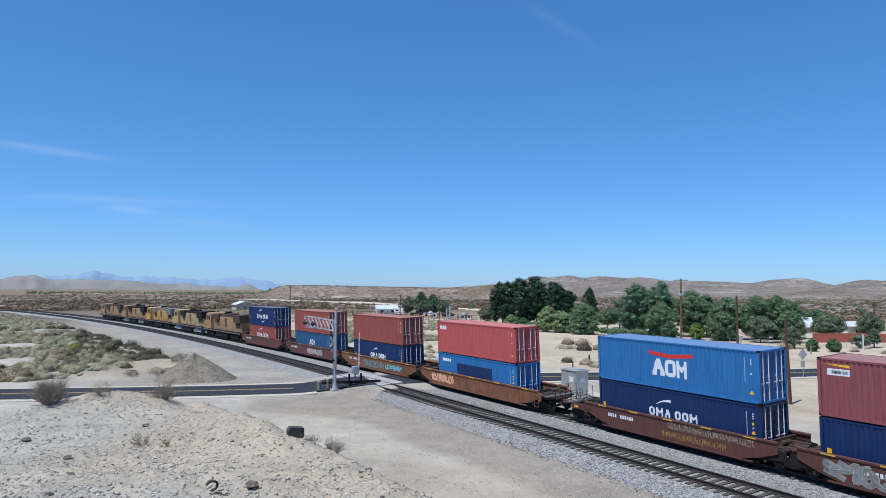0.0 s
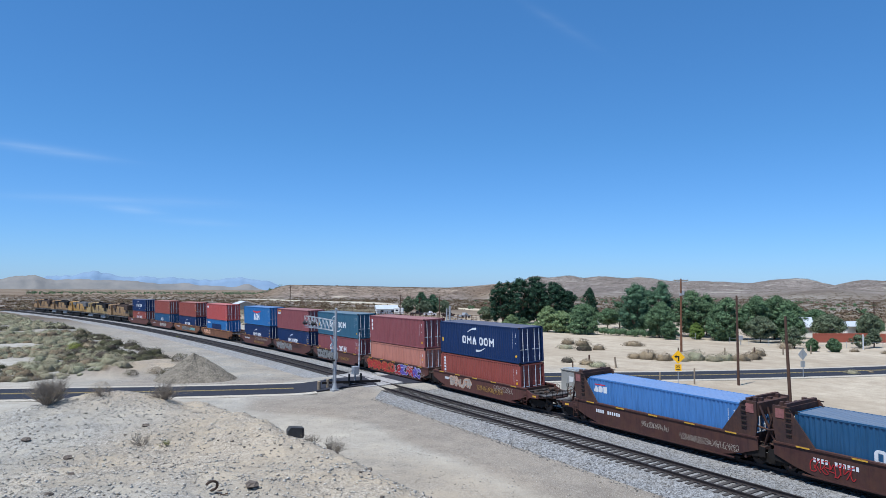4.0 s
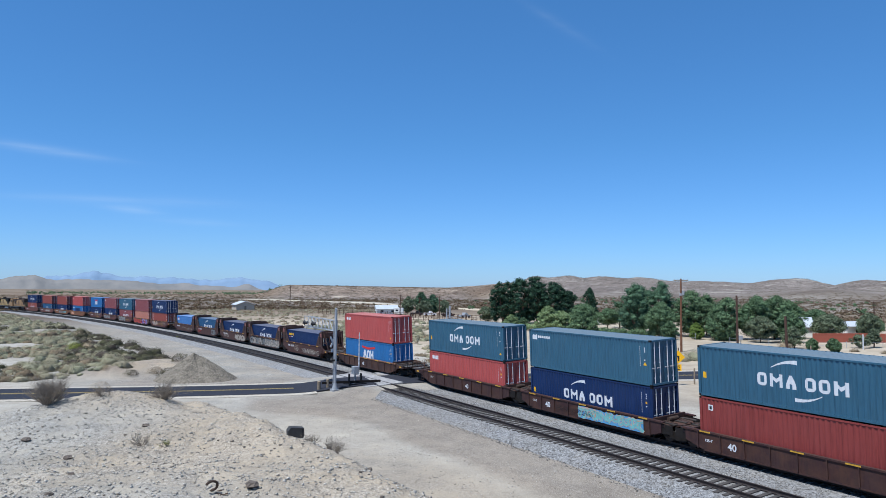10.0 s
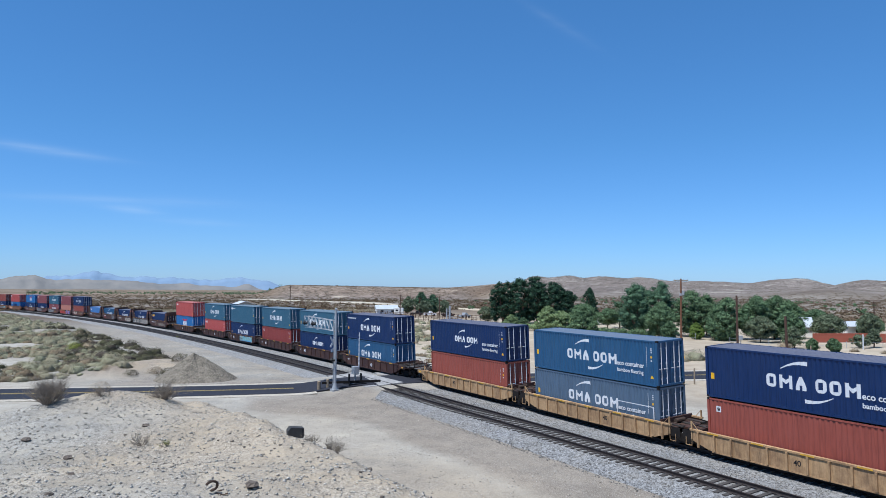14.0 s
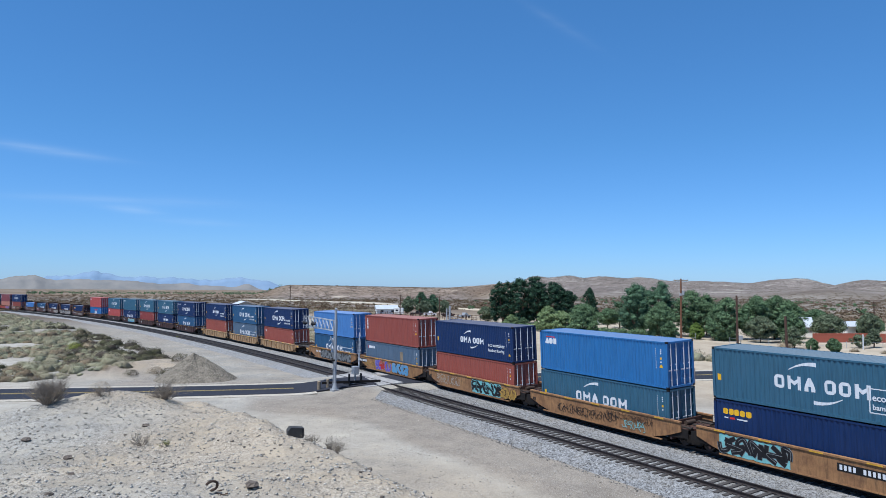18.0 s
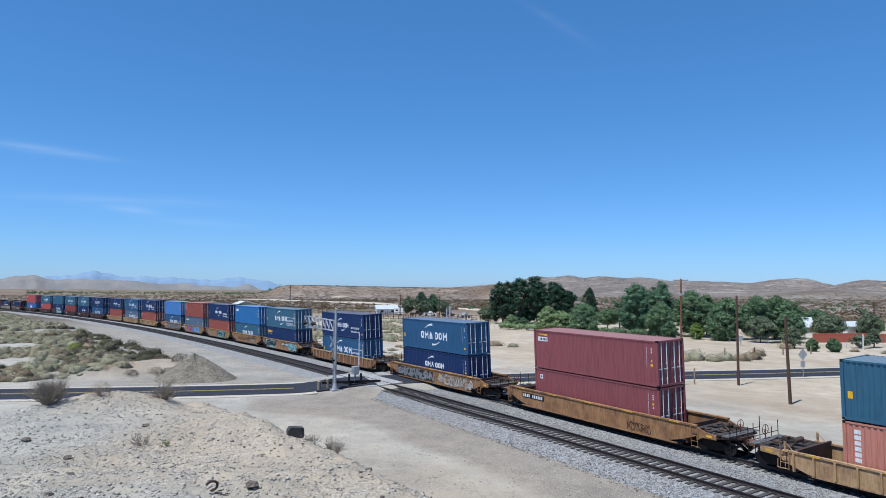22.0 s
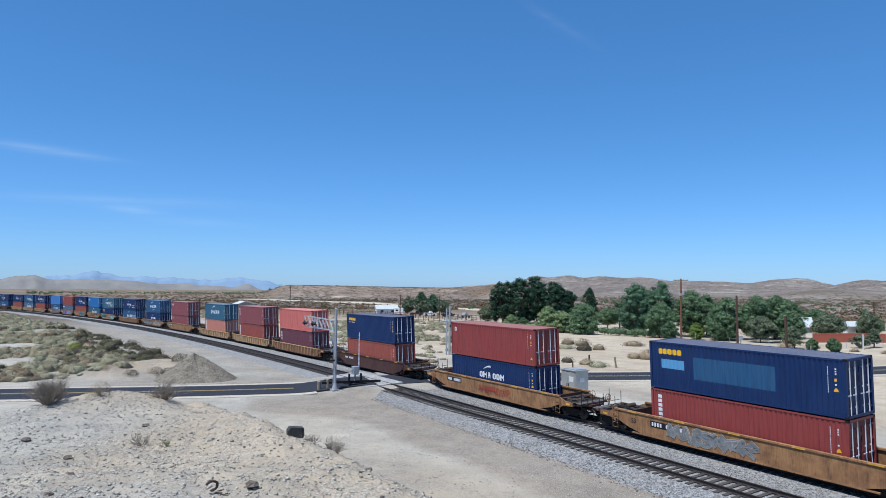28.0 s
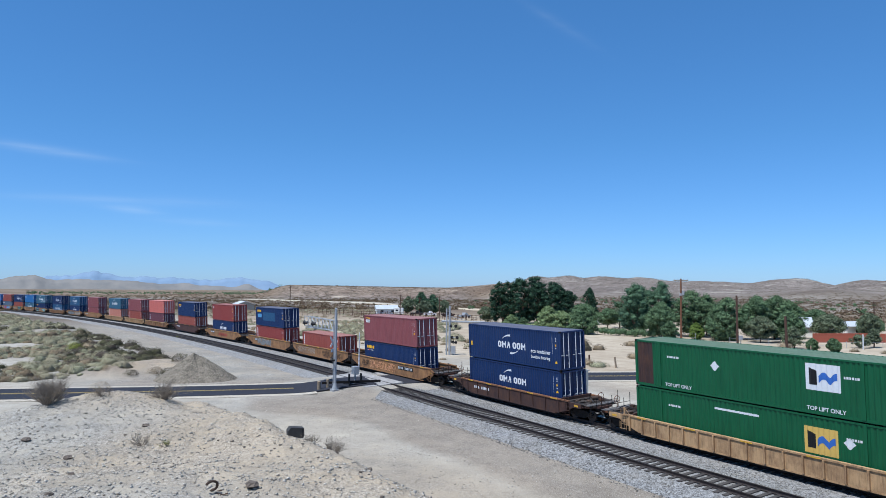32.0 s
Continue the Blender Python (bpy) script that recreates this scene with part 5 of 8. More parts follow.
            c = Vector((e * (end - 0.35), 0.1, 1.75))
            n = 14
            rim = [c + Vector((0, 0.27 * math.cos(2 * math.pi * k / n), 0.27 * math.sin(2 * math.pi * k / n))) for k in range(n + 1)]
            b.path(rim, 0.02, 5)
            for k in range(0, n, 4):
                b.tube(c, rim[k], 0.015, None, 5)
            b.tube((c.x, c.y, 1.1), c, 0.03, None, 6)
            part("brake_wheel", b, car, mat=M_RUST)
            truck(e * (end - 1.5), car)
        elif e < 0:
            truck(-(L / 2 + gap_r / 2), car)
    if style == "twin":
        dark = PAINTS["car_bulk"]
        for e, end in ((1, end_f), (-1, end_r)):
            bh = Mesh()
            x0, x1 = e * (half + 0.12), e * (half + 0.42)
            lo, hi = min(x0, x1), max(x0, x1)
            bh.box(lo, hi, -1.48, 1.48, 2.95, 3.45)
            bh.box(lo + 0.05, hi - 0.05, -1.35, 1.35, 3.45, 3.62)
            bulk = part("bulkhead", bh, car, "dark brown steel bulkhead", dark)
            for s in (-1, 1):
                b = Mesh()
                b.side_plate([(e * (half - 1.4), 1.50), (e * (half + 0.12), 3.5), (e * (half + 0.9), 3.5), (e * (half + 0.9), 2.5), (e * (half + 0.7), 1.0), (e * (half - 0.6), 1.0)] if e > 0 else
                             [(e * (half - 0.6), 1.0), (e * (half + 0.7), 1.0), (e * (half + 0.9), 2.5), (e * (half + 0.9), 3.5), (e * (half + 0.12), 3.5), (e * (half - 1.4), 1.50)], s * 1.44 - 0.05, s * 1.44 + 0.05)
                part("post", b, bulk, mat=dark)
                b = Mesh()
                b.box(e * (half + 0.5) - 0.24, e * (half + 0.5) + 0.24, s * 1.5 - 0.01, s * 1.5 + 0.012, 2.88, 3.36)
                part("bracket_plate", b, bulk, "faded pink primer plate", M_PRIMER)
                b = Mesh()
                for z in (2.05, 2.32, 2.59, 2.86, 3.13, 3.40):
                    b.box(e * (half + 0.08) - 0.20, e * (half + 0.08) + 0.10, s * 1.50 - 0.02, s * 1.50 + 0.05, z, z + 0.05)
                part("rung", b, bulk, mat=M_DKSTEEL)
                b = Mesh()
                b.tube((e * (half + 0.85), s * 1.25, 3.4), (e * (half + 1.75), s * 1.0, 1.15), 0.07, None, 6)
                b.tube((e * (half + 0.85), s * 0.55, 3.3), (e * (half + 1.5), s * 0.5, 1.15), 0.06, None, 6)
                b.tube((e * (half + 0.6), s * 1.3, 2.2), (e * (half + 1.4), s * 1.15, 2.05), 0.05, None, 6)
                part("brace", b, bulk, mat=dark)
            b = Mesh()
            b.box(min(e * (half + 0.42), e * (half + 0.95)), max(e * (half + 0.42), e * (half + 0.95)), -1.38, 1.38, 3.30, 3.42)
            b.box(min(e * (half + 0.80), e * (half + 0.95)), max(e * (half + 0.80), e * (half + 0.95)), -1.38, 1.38, 2.75, 3.30)
            b.box(min(e * (half + 0.62), e * (half + 0.72)), max(e * (half + 0.62), e * (half + 0.72)), -1.38, 1.38, 1.2, 1.75)
            for y in (-0.9, -0.2, 0.6, 1.1):
                b.box(e * (half + 0.6) - 0.1, e * (half + 0.6) + 0.1, y - 0.1, y + 0.1, 3.42, 3.42 + 0.10 + 0.12 * abs(y))
            part("cross_beam", b, bulk, mat=dark)
            b = Mesh()
            b.path([(e * (half + 0.98), -0.6, 3.3), (e * (half + 1.1), -0.3, 2.6), (e * (half + 1.0), 0.2, 2.2), (e * (half + 1.2), 0.4, 1.5), (e * (half + 1.5), 0.3, 1.15)], 0.03, 5)
            b.path([(e * (half + 0.98), 0.9, 3.0), (e * (half + 1.15), 0.7, 2.3), (e * (half + 1.3), 0.9, 1.3)], 0.025, 5)
            part("air_pipe", b, bulk, mat=M_BLACK)
    # painted data and spray-can scrawls on the near side
    rr = random.Random(100 + i)
    flat = Decal(well, yo + 0.004)
    if style != "ribbed" and i not in STENCIL and i not in PLATES:
        u = -half + 1.2
        flat.marks(u, top - 0.55, 0.22, [0.13] * 4 + [-0.2] + [0.13] * 6, 0.07, "b")
        tagged(part("car_data", flat, car, "pale stencilled car data", M_DECALW), kind="stuff")
    if i in PLATES:
        u, w = PLATES[i]
        b = Mesh()
        b.box(-u - w, -u, yo + 0.002, yo + 0.010, top - 0.62, top - 0.24)
        plate = part("number_plate", b, car, "black plate with white stencil bars", M_DECALK)
        b = Decal(well, yo + 0.014)
        b.marks(u + 0.12, top - 0.55, 0.24, [0.13] * 4 + [-0.18] + [0.13] * 6, (w - 1.7) / 11, "b")
        tagged(part("stencil_bars", b, plate, "white stencil bars", M_DECALW), kind="stuff")
    if i in SPRAY:
        for (u0, u1, z0, z1, cols) in SPRAY[i]:
            scrawl(car, rr, u0, u1, z0, z1, cols, yo + 0.012 + (0.11 if style == "ribbed" else 0.07 if style == "sill" else 0))
    if i in STENCIL:
        for u, z, text, size, black in STENCIL[i]:
            part("lettering", words(text, size, M_DECALK if black else M_DECALW), car, "stencilled number", at=on_side(u, z, yo + 0.006))
    RIDERS.append((car, centre, 0.0, well + 2.0))
    if lower:
        RIDERS.append((container(lower[0], lower[1], False, L, upper is None), centre, FLOOR, well + 2.0))
    if upper:
        RIDERS.append((container(upper[0], upper[1], True, L), centre, FLOOR + CH + 0.045, well + 2.0))


SPRAY_COLORS = {"w": M_DECALW, "k": M_DECALK, "r": M_DECALR, "y": plain("faded_ochre_spray_paint", lin(168, 132, 66), 0.6, 0.0, 0.4, 3.0), "b": M_DECALB,
                "g": plain("silver_grey_spray_paint", lin(120, 122, 122), 0.6, 0.0, 0.4, 3.0), "p": plain("violet_spray_paint", lin(96, 84, 170), 0.5),
                "c": plain("pale_green_blue_spray_paint", lin(120, 178, 178), 0.5), "o": plain("peach_spray_paint", lin(222, 160, 120), 0.5),
                "s": plain("cream_spray_paint", lin(164, 154, 142), 0.6, 0.0, 0.4, 3.0),
                "d": plain("deep_red_spray_paint", lin(168, 44, 46), 0.5, 0.0, 0.3, 2.0)}
SPRAY = {
    1: [(-1, 4, .45, 1.2, "sw")], 2: [(-3, 2, .4, 1.25, "gk"), (2.5, 6, .5, 1.2, "ck")], 3: [(-7, -3, .5, 1.3, "os")],
    4: [(0, 5.8, .95, 1.45, "s"), (-0.5, 4, .4, .9, "y")], 5: [(-5.8, 0.2, .35, 1.4, "gs"), (0.5, 4, .8, 1.35, "k")], 6: [(-5.8, 0.8, .3, 1.42, "gsk"), (1.2, 4, .5, 1.0, "y")],
    7: [(-6.4, 0, .3, 1.45, "dyk"), (0.2, 5.6, .3, 1.45, "dwkp"), (5.7, 6.4, .5, 1.1, "s")], 8: [(-4.2, -0.6, .4, 1.4, "so"), (0.2, 4, .5, 1.1, "y"), (2.8, 5.4, .75, 1.35, "s")],
    9: [(-1, 1.2, .7, 1.2, "s"), (2, 6, .5, 1.0, "s")], 10: [(-5.2, -3, .4, 1.3, "d"), (3, 5.5, .35, 1.4, "gk")], 11: [(-4.8, -2, .45, 1.3, "s"), (1.3, 6.4, .28, 1.3, "ss")],
    12: [(-6.2, 1.2, .28, 1.45, "gkks"), (1.2, 6.6, .28, 1.45, "skg")], 13: [(-2.6, -1.2, .3, 1.4, "s"), (0.2, 4.5, .3, 1.2, "s"), (1.0, 6, .3, 1.1, "s")],
    16: [(-2.9, 1, .5, .95, "k"), (-0.4, 5.6, .35, 1.2, "cob")], 23: [(-3.4, 5.6, .3, 1.4, "gkk")],
    24: [(-5.8, -3.3, .4, 1.2, "y"), (-3.2, 0.4, .3, 1.45, "ps-d"), (0.8, 4.2, .3, 1.45, "bsk")], 25: [(-5.6, -1.6, .35, 1.4, "s"), (0.4, 4.6, .3, 1.45, "kcc"), (4.4, 6.6, .3, 1.3, "yk")],
    26: [(-4, 2, .4, 1.2, "k"), (1, 5, .8, 1.4, "k"), (2.4, 4.4, .3, 1.1, "c")], 27: [(-5.6, -1.4, .3, 1.45, "kgc"), (3.6, 6.8, .3, 1.4, "ck")],
    29: [(-6.8, 0.4, .3, 1.35, "gkk"), (1.2, 7, .3, 1.4, "sk")], 30: [(3.6, 5.6, .3, 1.0, "k")], 35: [(-1.5, 3, .4, 1.2, "d")],
    36: [(-4.6, 1.4, .28, 1.40, "gs")], 37: [(-7, -1, .35, 1.4, "s"), (1.4, 3.6, .3, 1.4, "k"), (3.4, 7.2, .3, 1.4, "k")], 38: [(-6.2, -4.4, .4, 1.3, "k"), (-4.2, 1.8, .3, 1.4, "o")],
}
PLATES = {24: (-7.6, 2.3), 27: (1.0, 2.6), 30: (-7.4, 2.6), 35: (-6.6, 2.4), 36: (-6.0, 2.6), 38: (2.4, 3.2)}
STENCIL = {14: [(-1.0, .5, "40", .5, 0)], 15: [(0.5, .5, "40", .5, 0), (-5.6, .75, "125-T", .22, 0)], 16: [(-4.08, .55, "40", .55, 0), (-5.6, .75, "125-T", .22, 0)], 17: [(-4.08, .55, "40", .55, 0), (-5.6, .75, "125-T", .22, 0)],
           18: [(-4.08, .55, "40", .55, 0), (-5.6, .75, "125-T", .22, 0)], 19: [(0.5, .5, "40", .5, 0), (-5.6, .75, "125-T", .22, 0)], 20: [(-1.87, .6, "40", .4, 1)], 21: [(1.41, .6, "40", .4, 1)], 22: [(-0.77, .6, "40", .4, 1)],
           24: [], 25: [(-7.0, .8, "40", .4, 1)], 26: [(-6.9, .8, "48", .4, 1)], 28: [(3.45, .65, "53", .45, 1)], 31: [(6.62, .65, "53", .42, 1)], 32: [(6.62, .65, "53", .42, 1)], 33: [(6.62, .65, "53", .42, 1)],
           36: [(-7.6, .85, "53", .42, 1)], 37: [(-8.0, .85, "53", .42, 1)], 38: [(-7.8, .85, "53", .42, 1)]}


GLYPHS = (  # abstract spray-can figures in a unit box, each a few strokes
    ([(0.15, 0.95), (0.10, 0.35), (0.45, 0.06), (0.88, 0.30), (0.80, 0.72)],),
    ([(0.08, 0.80), (0.50, 0.95), (0.90, 0.75), (0.30, 0.50), (0.85, 0.30), (0.55, 0.05), (0.08, 0.18)],),
    ([(0.12, 0.04), (0.22, 0.95), (0.70, 0.85), (0.80, 0.55), (0.30, 0.48)], [(0.45, 0.45), (0.95, 0.05)]),
    ([(0.85, 0.90), (0.40, 0.95), (0.08, 0.50), (0.40, 0.05), (0.92, 0.22), (0.60, 0.50)],),
    ([(0.05, 0.10), (0.40, 0.95), (0.62, 0.40), (0.95, 0.95)], [(0.25, 0.40), (0.75, 0.20)]),
    ([(0.10, 0.92), (0.90, 0.90)], [(0.50, 0.90), (0.38, 0.40), (0.60, 0.05), (0.95, 0.15)]),
    ([(0.10, 0.05), (0.14, 0.92), (0.80, 0.10), (0.90, 0.95)],))


def stroke(b, pts, half, y):
    """A flat rounded brush stroke along points (u, z)."""
    line = curve(pts, 5) if len(pts) > 2 else [(pts[0][0] + (pts[1][0] - pts[0][0]) * k / 4, pts[0][1] + (pts[1][1] - pts[0][1]) * k / 4) for k in range(5)]
    edge = []
    for k, (u, z) in enumerate(line):
        a, c = line[max(0, k - 1)], line[min(len(line) - 1, k + 1)]
        l = math.hypot(c[0] - a[0], c[1] - a[1]) or 1.0
        n = (-(c[1] - a[1]) / l * half, (c[0] - a[0]) / l * half)
        edge.append(((-(u + n[0]), y, z + n[1]), (-(u - n[0]), y, z - n[1])))
    for (a, c), (d, e) in zip(edge, edge[1:]):
        b.quad(a, c, e, d)
        y += 1e-5


def scrawl(car, rr, u0, u1, z0, z1, cols, y):
    """Spray-can work with no words in it: fat abstract figures. cols: fill, outline, backing patch, second fill; one alone is a thin scribble."""
    h = z1 - z0
    fill, rim, back, other = (cols + "----")[:4]
    n = max(2, round((u1 - u0) / (h * (0.56 if rim != "-" else 0.34))))
    w = (u1 - u0) / n
    layers = {}

    def layer(key):
        return layers.setdefault(key, Mesh())

    if back != "-":
        b = layer((0, back))
        m = int((u1 - u0) / 0.16)
        prev = None
        for i in range(m + 1):
            u = u0 + (u1 - u0) * i / m
            g = [noise.noise((u * 2.1, k * 5.0, car_seed(car))) for k in (0, 1)]
            e = ((-u, y, z0 + h * 0.16 * abs(g[0])), (-u, y, z1 - h * 0.28 * abs(g[1])))
            if prev:
                b.quad(prev[0], e[0], e[1], prev[1])
            prev = e
    for i in range(n):
        glyph = rr.choice(GLYPHS)
        flip = rr.random() < 0.4
        lean, spin = rr.uniform(-0.15, 0.25), rr.uniform(-1.1, 1.1)
        f = other if other != "-" and (i // 2) % 2 else fill
        for j, st in enumerate(glyph):
            pts = []
            for x, z in st:
                x = 1 - x if flip else x
                x += rr.uniform(-0.07, 0.07) + lean * (z - 0.5)
                z = min(1.0, max(0.0, z + rr.uniform(-0.08, 0.08)))
                x, z = 0.5 + (x - 0.5) * math.cos(spin) - (z - 0.5) * math.sin(spin), 0.5 + (x - 0.5) * math.sin(spin) + (z - 0.5) * math.cos(spin)
                z = min(1.0, max(0.0, z))
                pts.append((min(u1, max(u0, u0 + w * (i + 0.5 + 1.5 * (x - 0.5)))), z0 + h * (0.12 + 0.76 * z)))
            lift = 0.0007 * ((i * 2 + j) % 5)
            if rim == "-":
                stroke(layer((2, f)), pts, h * 0.024, y + 0.012 + lift)
                continue
            stroke(layer((1, rim)), pts, h * 0.135, y + 0.004 + lift)
            stroke(layer((2, f)), pts, h * 0.105, y + 0.009 + lift)
            if j == 0 and rr.random() < 0.6:
                stroke(layer((3, rim)), [(a + h * 0.03, c + h * 0.03) for a, c in pts[:3]], h * 0.014, y + 0.016 + lift)
    for (_, c), b in sorted(layers.items()):
        tagged(part("spray_paint", b, car, "spray-painted scrawl", SPRAY_COLORS[c]), kind="stuff")


def car_seed(car):
    return sum(ord(ch) for ch in car.name) * 0.37


def locomotive(i):
    """A six-axle road locomotive: long hood, cab ahead, dark roof, fuel tank between the trucks."""
    lo = thing("locomotive", ("sooty tan", "faded pale yellow", "dirty yellow", "rust-stained tan", "sun-bleached tan")[i] + " six-axle diesel locomotive with dark roof", "locomotive", "locomotives of the train")
    y = PAINTS[("loco_tan", "loco_pale", "loco", "loco_tan", "loco_tan")[i]]
    roof = (M_GRIME, M_DKSTEEL, M_GALVDIRT, M_DKSTEEL, M_GRIME)[i]
    b = Mesh()
    b.box(-10.9, 10.9, -1.5, 1.5, 1.15, 1.55)
    part("underframe", b, lo, mat=M_DKSTEEL)
    b = Mesh()
    b.box(-10.2, 5.6, -1.02, 1.02, 1.55, 3.95, None, 0.1)
    for k in range(7):
        b.box(-9.6 + k * 2.0, -8.1 + k * 2.0, -1.05, 1.05, 1.75, 3.3)
    part("long_hood", b, lo, mat=y)
    b = Mesh()
    b.box(-10.3, -7.0, -1.45, 1.45, 3.2, 4.5, None, 0.15)
    b.box(-7.0, 5.6, -0.95, 0.95, 3.95, 4.35, None, 0.15)
    b.box(1.5, 4.8, -1.3, 1.3, 3.4, 4.4, None, 0.12)
    for x in (-4, -2, 0):
        b.tube((x, 0, 4.3), (x, 0, 4.6), 0.7, None, 14)
    part("roof_grilles", b, lo, "dark roof and radiator grilles", roof)
    for x, w in ((-8.6, 1.9), (-1.8, 1.0), (2.6, 1.5)):
        b = Mesh()
        b.box(x - w / 2, x + w / 2, -1.08, 1.08, 2.3, 3.75, None, 0.03)
        part("air_intake", b, lo, "sooty air intake screen", M_GRIME)
    b = Mesh()
    b.box(-0.9, 0.2, -0.5, 0.5, 4.5, 4.85, None, 0.05)
    part("exhaust_stack", b, lo, mat=M_DKSTEEL)
    b = Mesh()
    b.tube((6.8, -0.3, 4.5), (6.8, -0.3, 4.8), 0.1)
    part("horn", b, lo, mat=M_DKSTEEL)
    b = Mesh()
    for s in (-1, 1):
        b.box(-10.8, 10.8, s * 1.51 - 0.015, s * 1.51 + 0.015, 1.28, 1.42)
    part("sill_stripe", b, lo, "pale reflective sill stripe", M_GALVDIRT)
    b = Mesh()
    b.side_plate([(5.7, 1.55), (10.3, 1.55), (10.3, 2.5), (9.9, 2.9), (8.6, 2.95), (8.3, 4.3), (7.9, 4.5), (5.9, 4.5), (5.7, 4.3)], -1.5, 1.5)
    part("cab", b, lo, mat=y)
    for s in (-1, 1):
        for x in (6.1, 7.1):
            b = Mesh()
            b.box(x, x + 0.8, s * 1.51 - 0.01, s * 1.51 + 0.01, 3.2, 4.0)
            part("cab_window", b, lo, "dark cab window", M_BLACK)
        b = Mesh()
        b.box(8.35, 8.46, s * 0.75 - 0.5, s * 0.75 + 0.5, 3.3, 4.0)
        part("windscreen", b, lo, "dark windscreen", M_BLACK)
    b = Mesh()
    for s in (-1, 1):
        for k in range(10):
            x = -10.6 + k * 1.75
            b.tube((x, s * 1.46, 1.55), (x, s * 1.46, 2.6), 0.02, None, 5)
        b.tube((-10.6, s * 1.46, 2.6), (5.2, s * 1.46, 2.6), 0.02, None, 5)
    part("handrail", b, lo, mat=M_GALVDIRT)
    b = Mesh()
    b.box(-3.4, 3.4, -1.35, 1.35, 0.3, 1.15, None, 0.2)
    part("fuel_tank", b, lo, mat=M_DKSTEEL)
    for e in (-1, 1):
        b = Mesh()
        for s in (-1, 1):
            b.box(e * 6.9 - 2.4, e * 6.9 + 2.4, s * 1.2 - 0.08, s * 1.2 + 0.08, 0.4, 0.9, None, 0.03)
        b.box(e * 6.9 - 2.2, e * 6.9 + 2.2, -1.1, 1.1, 0.5, 1.1)
        tr = part("truck", b, lo, "grey three-axle truck", M_GALV if i % 2 else M_DKSTEEL)
        for k in (-1.9, 0, 1.9):
            b = Mesh()
            for yy in (-0.755, 0.755):
                b.tube((e * 6.9 + k, yy - 0.07, 0.5), (e * 6.9 + k, yy + 0.07, 0.5), 0.5, None, 16)
            b.tube((e * 6.9 + k, -0.7, 0.5), (e * 6.9 + k, 0.7, 0.5), 0.09)
            part("wheelset", b, tr, mat=M_RAIL)
        b = Mesh()
        b.box(min(e * 10.9, e * 11.15), max(e * 10.9, e * 11.15), -0.2, 0.2, 0.7, 0.95)
        part("coupler", b, lo, mat=M_DKSTEEL)
    RIDERS.append((lo, 130.2 + 22.3 * i, 0.0, 13.8))


for i in range(5):
    locomotive(i)
for i in range(len(CELLS)):
    well_car(i)


# ---- scattered stones and brush ----
def stone_template(seed):
    rr = random.Random(seed)
    b = Mesh()
    b.blob((0, 0, 0), 1.0, 5, 0.62, rr, 0.32)
    tris = []
    for f in b.f:
        tris += [(f[0], f[i], f[i + 1]) for i in range(1, len(f) - 1)]
    return np.array(b.v), np.array(tris)


def brush_template(seed, n, leaf, flat=0.75, twigs=0, core=False):
    """A shrub: many narrow leaf blades round a dome, unit radius, and bare twigs."""
    g = np.random.default_rng(seed)
    d = g.normal(size=(n, 3))
    d[:, 2] = np.abs(d[:, 2]) * 0.9 + 0.05
    d /= np.linalg.norm(d, axis=1)[:, None]
    lump = 1 + 0.28 * np.sin(3 * np.arctan2(d[:, 1], d[:, 0]) + seed) * (1 - d[:, 2])
    p = d * (g.uniform(0.78, 1.0, n) * lump)[:, None]
    p[:, 2] *= flat
    nn = d + g.normal(size=(n, 3)) * 0.22
    t = np.cross(nn, g.normal(size=(n, 3)))
    t /= np.linalg.norm(t, axis=1)[:, None]
    s = np.cross(t, nn)
    s /= np.linalg.norm(s, axis=1)[:, None]
    t = t * 0.9 + d * 0.35
    ln, wd = leaf * g.uniform(0.7, 1.6, n)[:, None], leaf * g.uniform(0.25, 0.5, n)[:, None]
    v = np.stack([p - s * wd, p + s * wd, p + t * ln], axis=1).reshape(-1, 3)
    f = np.arange(3 * n).reshape(-1, 3)
    if twigs:
        w = g.normal(size=(twigs, 3))
        w[:, 2] = np.abs(w[:, 2]) + 0.5
        w /= np.linalg.norm(w, axis=1)[:, None]
        w *= g.uniform(0.8, 1.15, twigs)[:, None]
        w[:, 2] *= flat
        q = np.cross(w, g.normal(size=(twigs, 3)))
        q /= np.linalg.norm(q, axis=1)[:, None]
        tv = np.stack([-q * 0.02, q * 0.02, w], axis=1).reshape(-1, 3)
        f = np.vstack([f, np.arange(3 * twigs).reshape(-1, 3) + len(v)])
        v = np.vstack([v, tv])
    if core:
        b = Mesh()
        b.blob((0, 0, 0), 0.84, 6, flat * 0.95, random.Random(seed), 0.12)
        cf = [(q[0], q[i], q[i + 1]) for q in b.f for i in range(1, len(q) - 1)]
        f = np.vstack([f, np.array(cf) + len(v)])
        v = np.vstack([v, np.array(b.v)])
    v[:, 2] = np.maximum(v[:, 2], -0.03)
    return v, f


def scatter(name, templates, places, mat, label, category):
    """places: rows of x, y, z, scale, turn, upright scale. One joined object of kind stuff."""
    vs, fs, base = [], [], 0
    for i, (x, y, z, s, t, u) in enumerate(places):
        v, f = templates[i % len(templates)]
        c, d = math.cos(t), math.sin(t)
        w = np.empty_like(v)
        w[:, 0] = x + s * (v[:, 0] * c - v[:, 1] * d)
        w[:, 1] = y + s * (v[:, 0] * d + v[:, 1] * c)
        w[:, 2] = z + s * u * v[:, 2]
        vs.append(w)
        fs.append(f + base)
        base += len(v)
    ob = new(name, numpy_mesh(name, np.vstack(vs), np.vstack(fs), mat))
    return tagged(ob, label, category, kind="stuff")


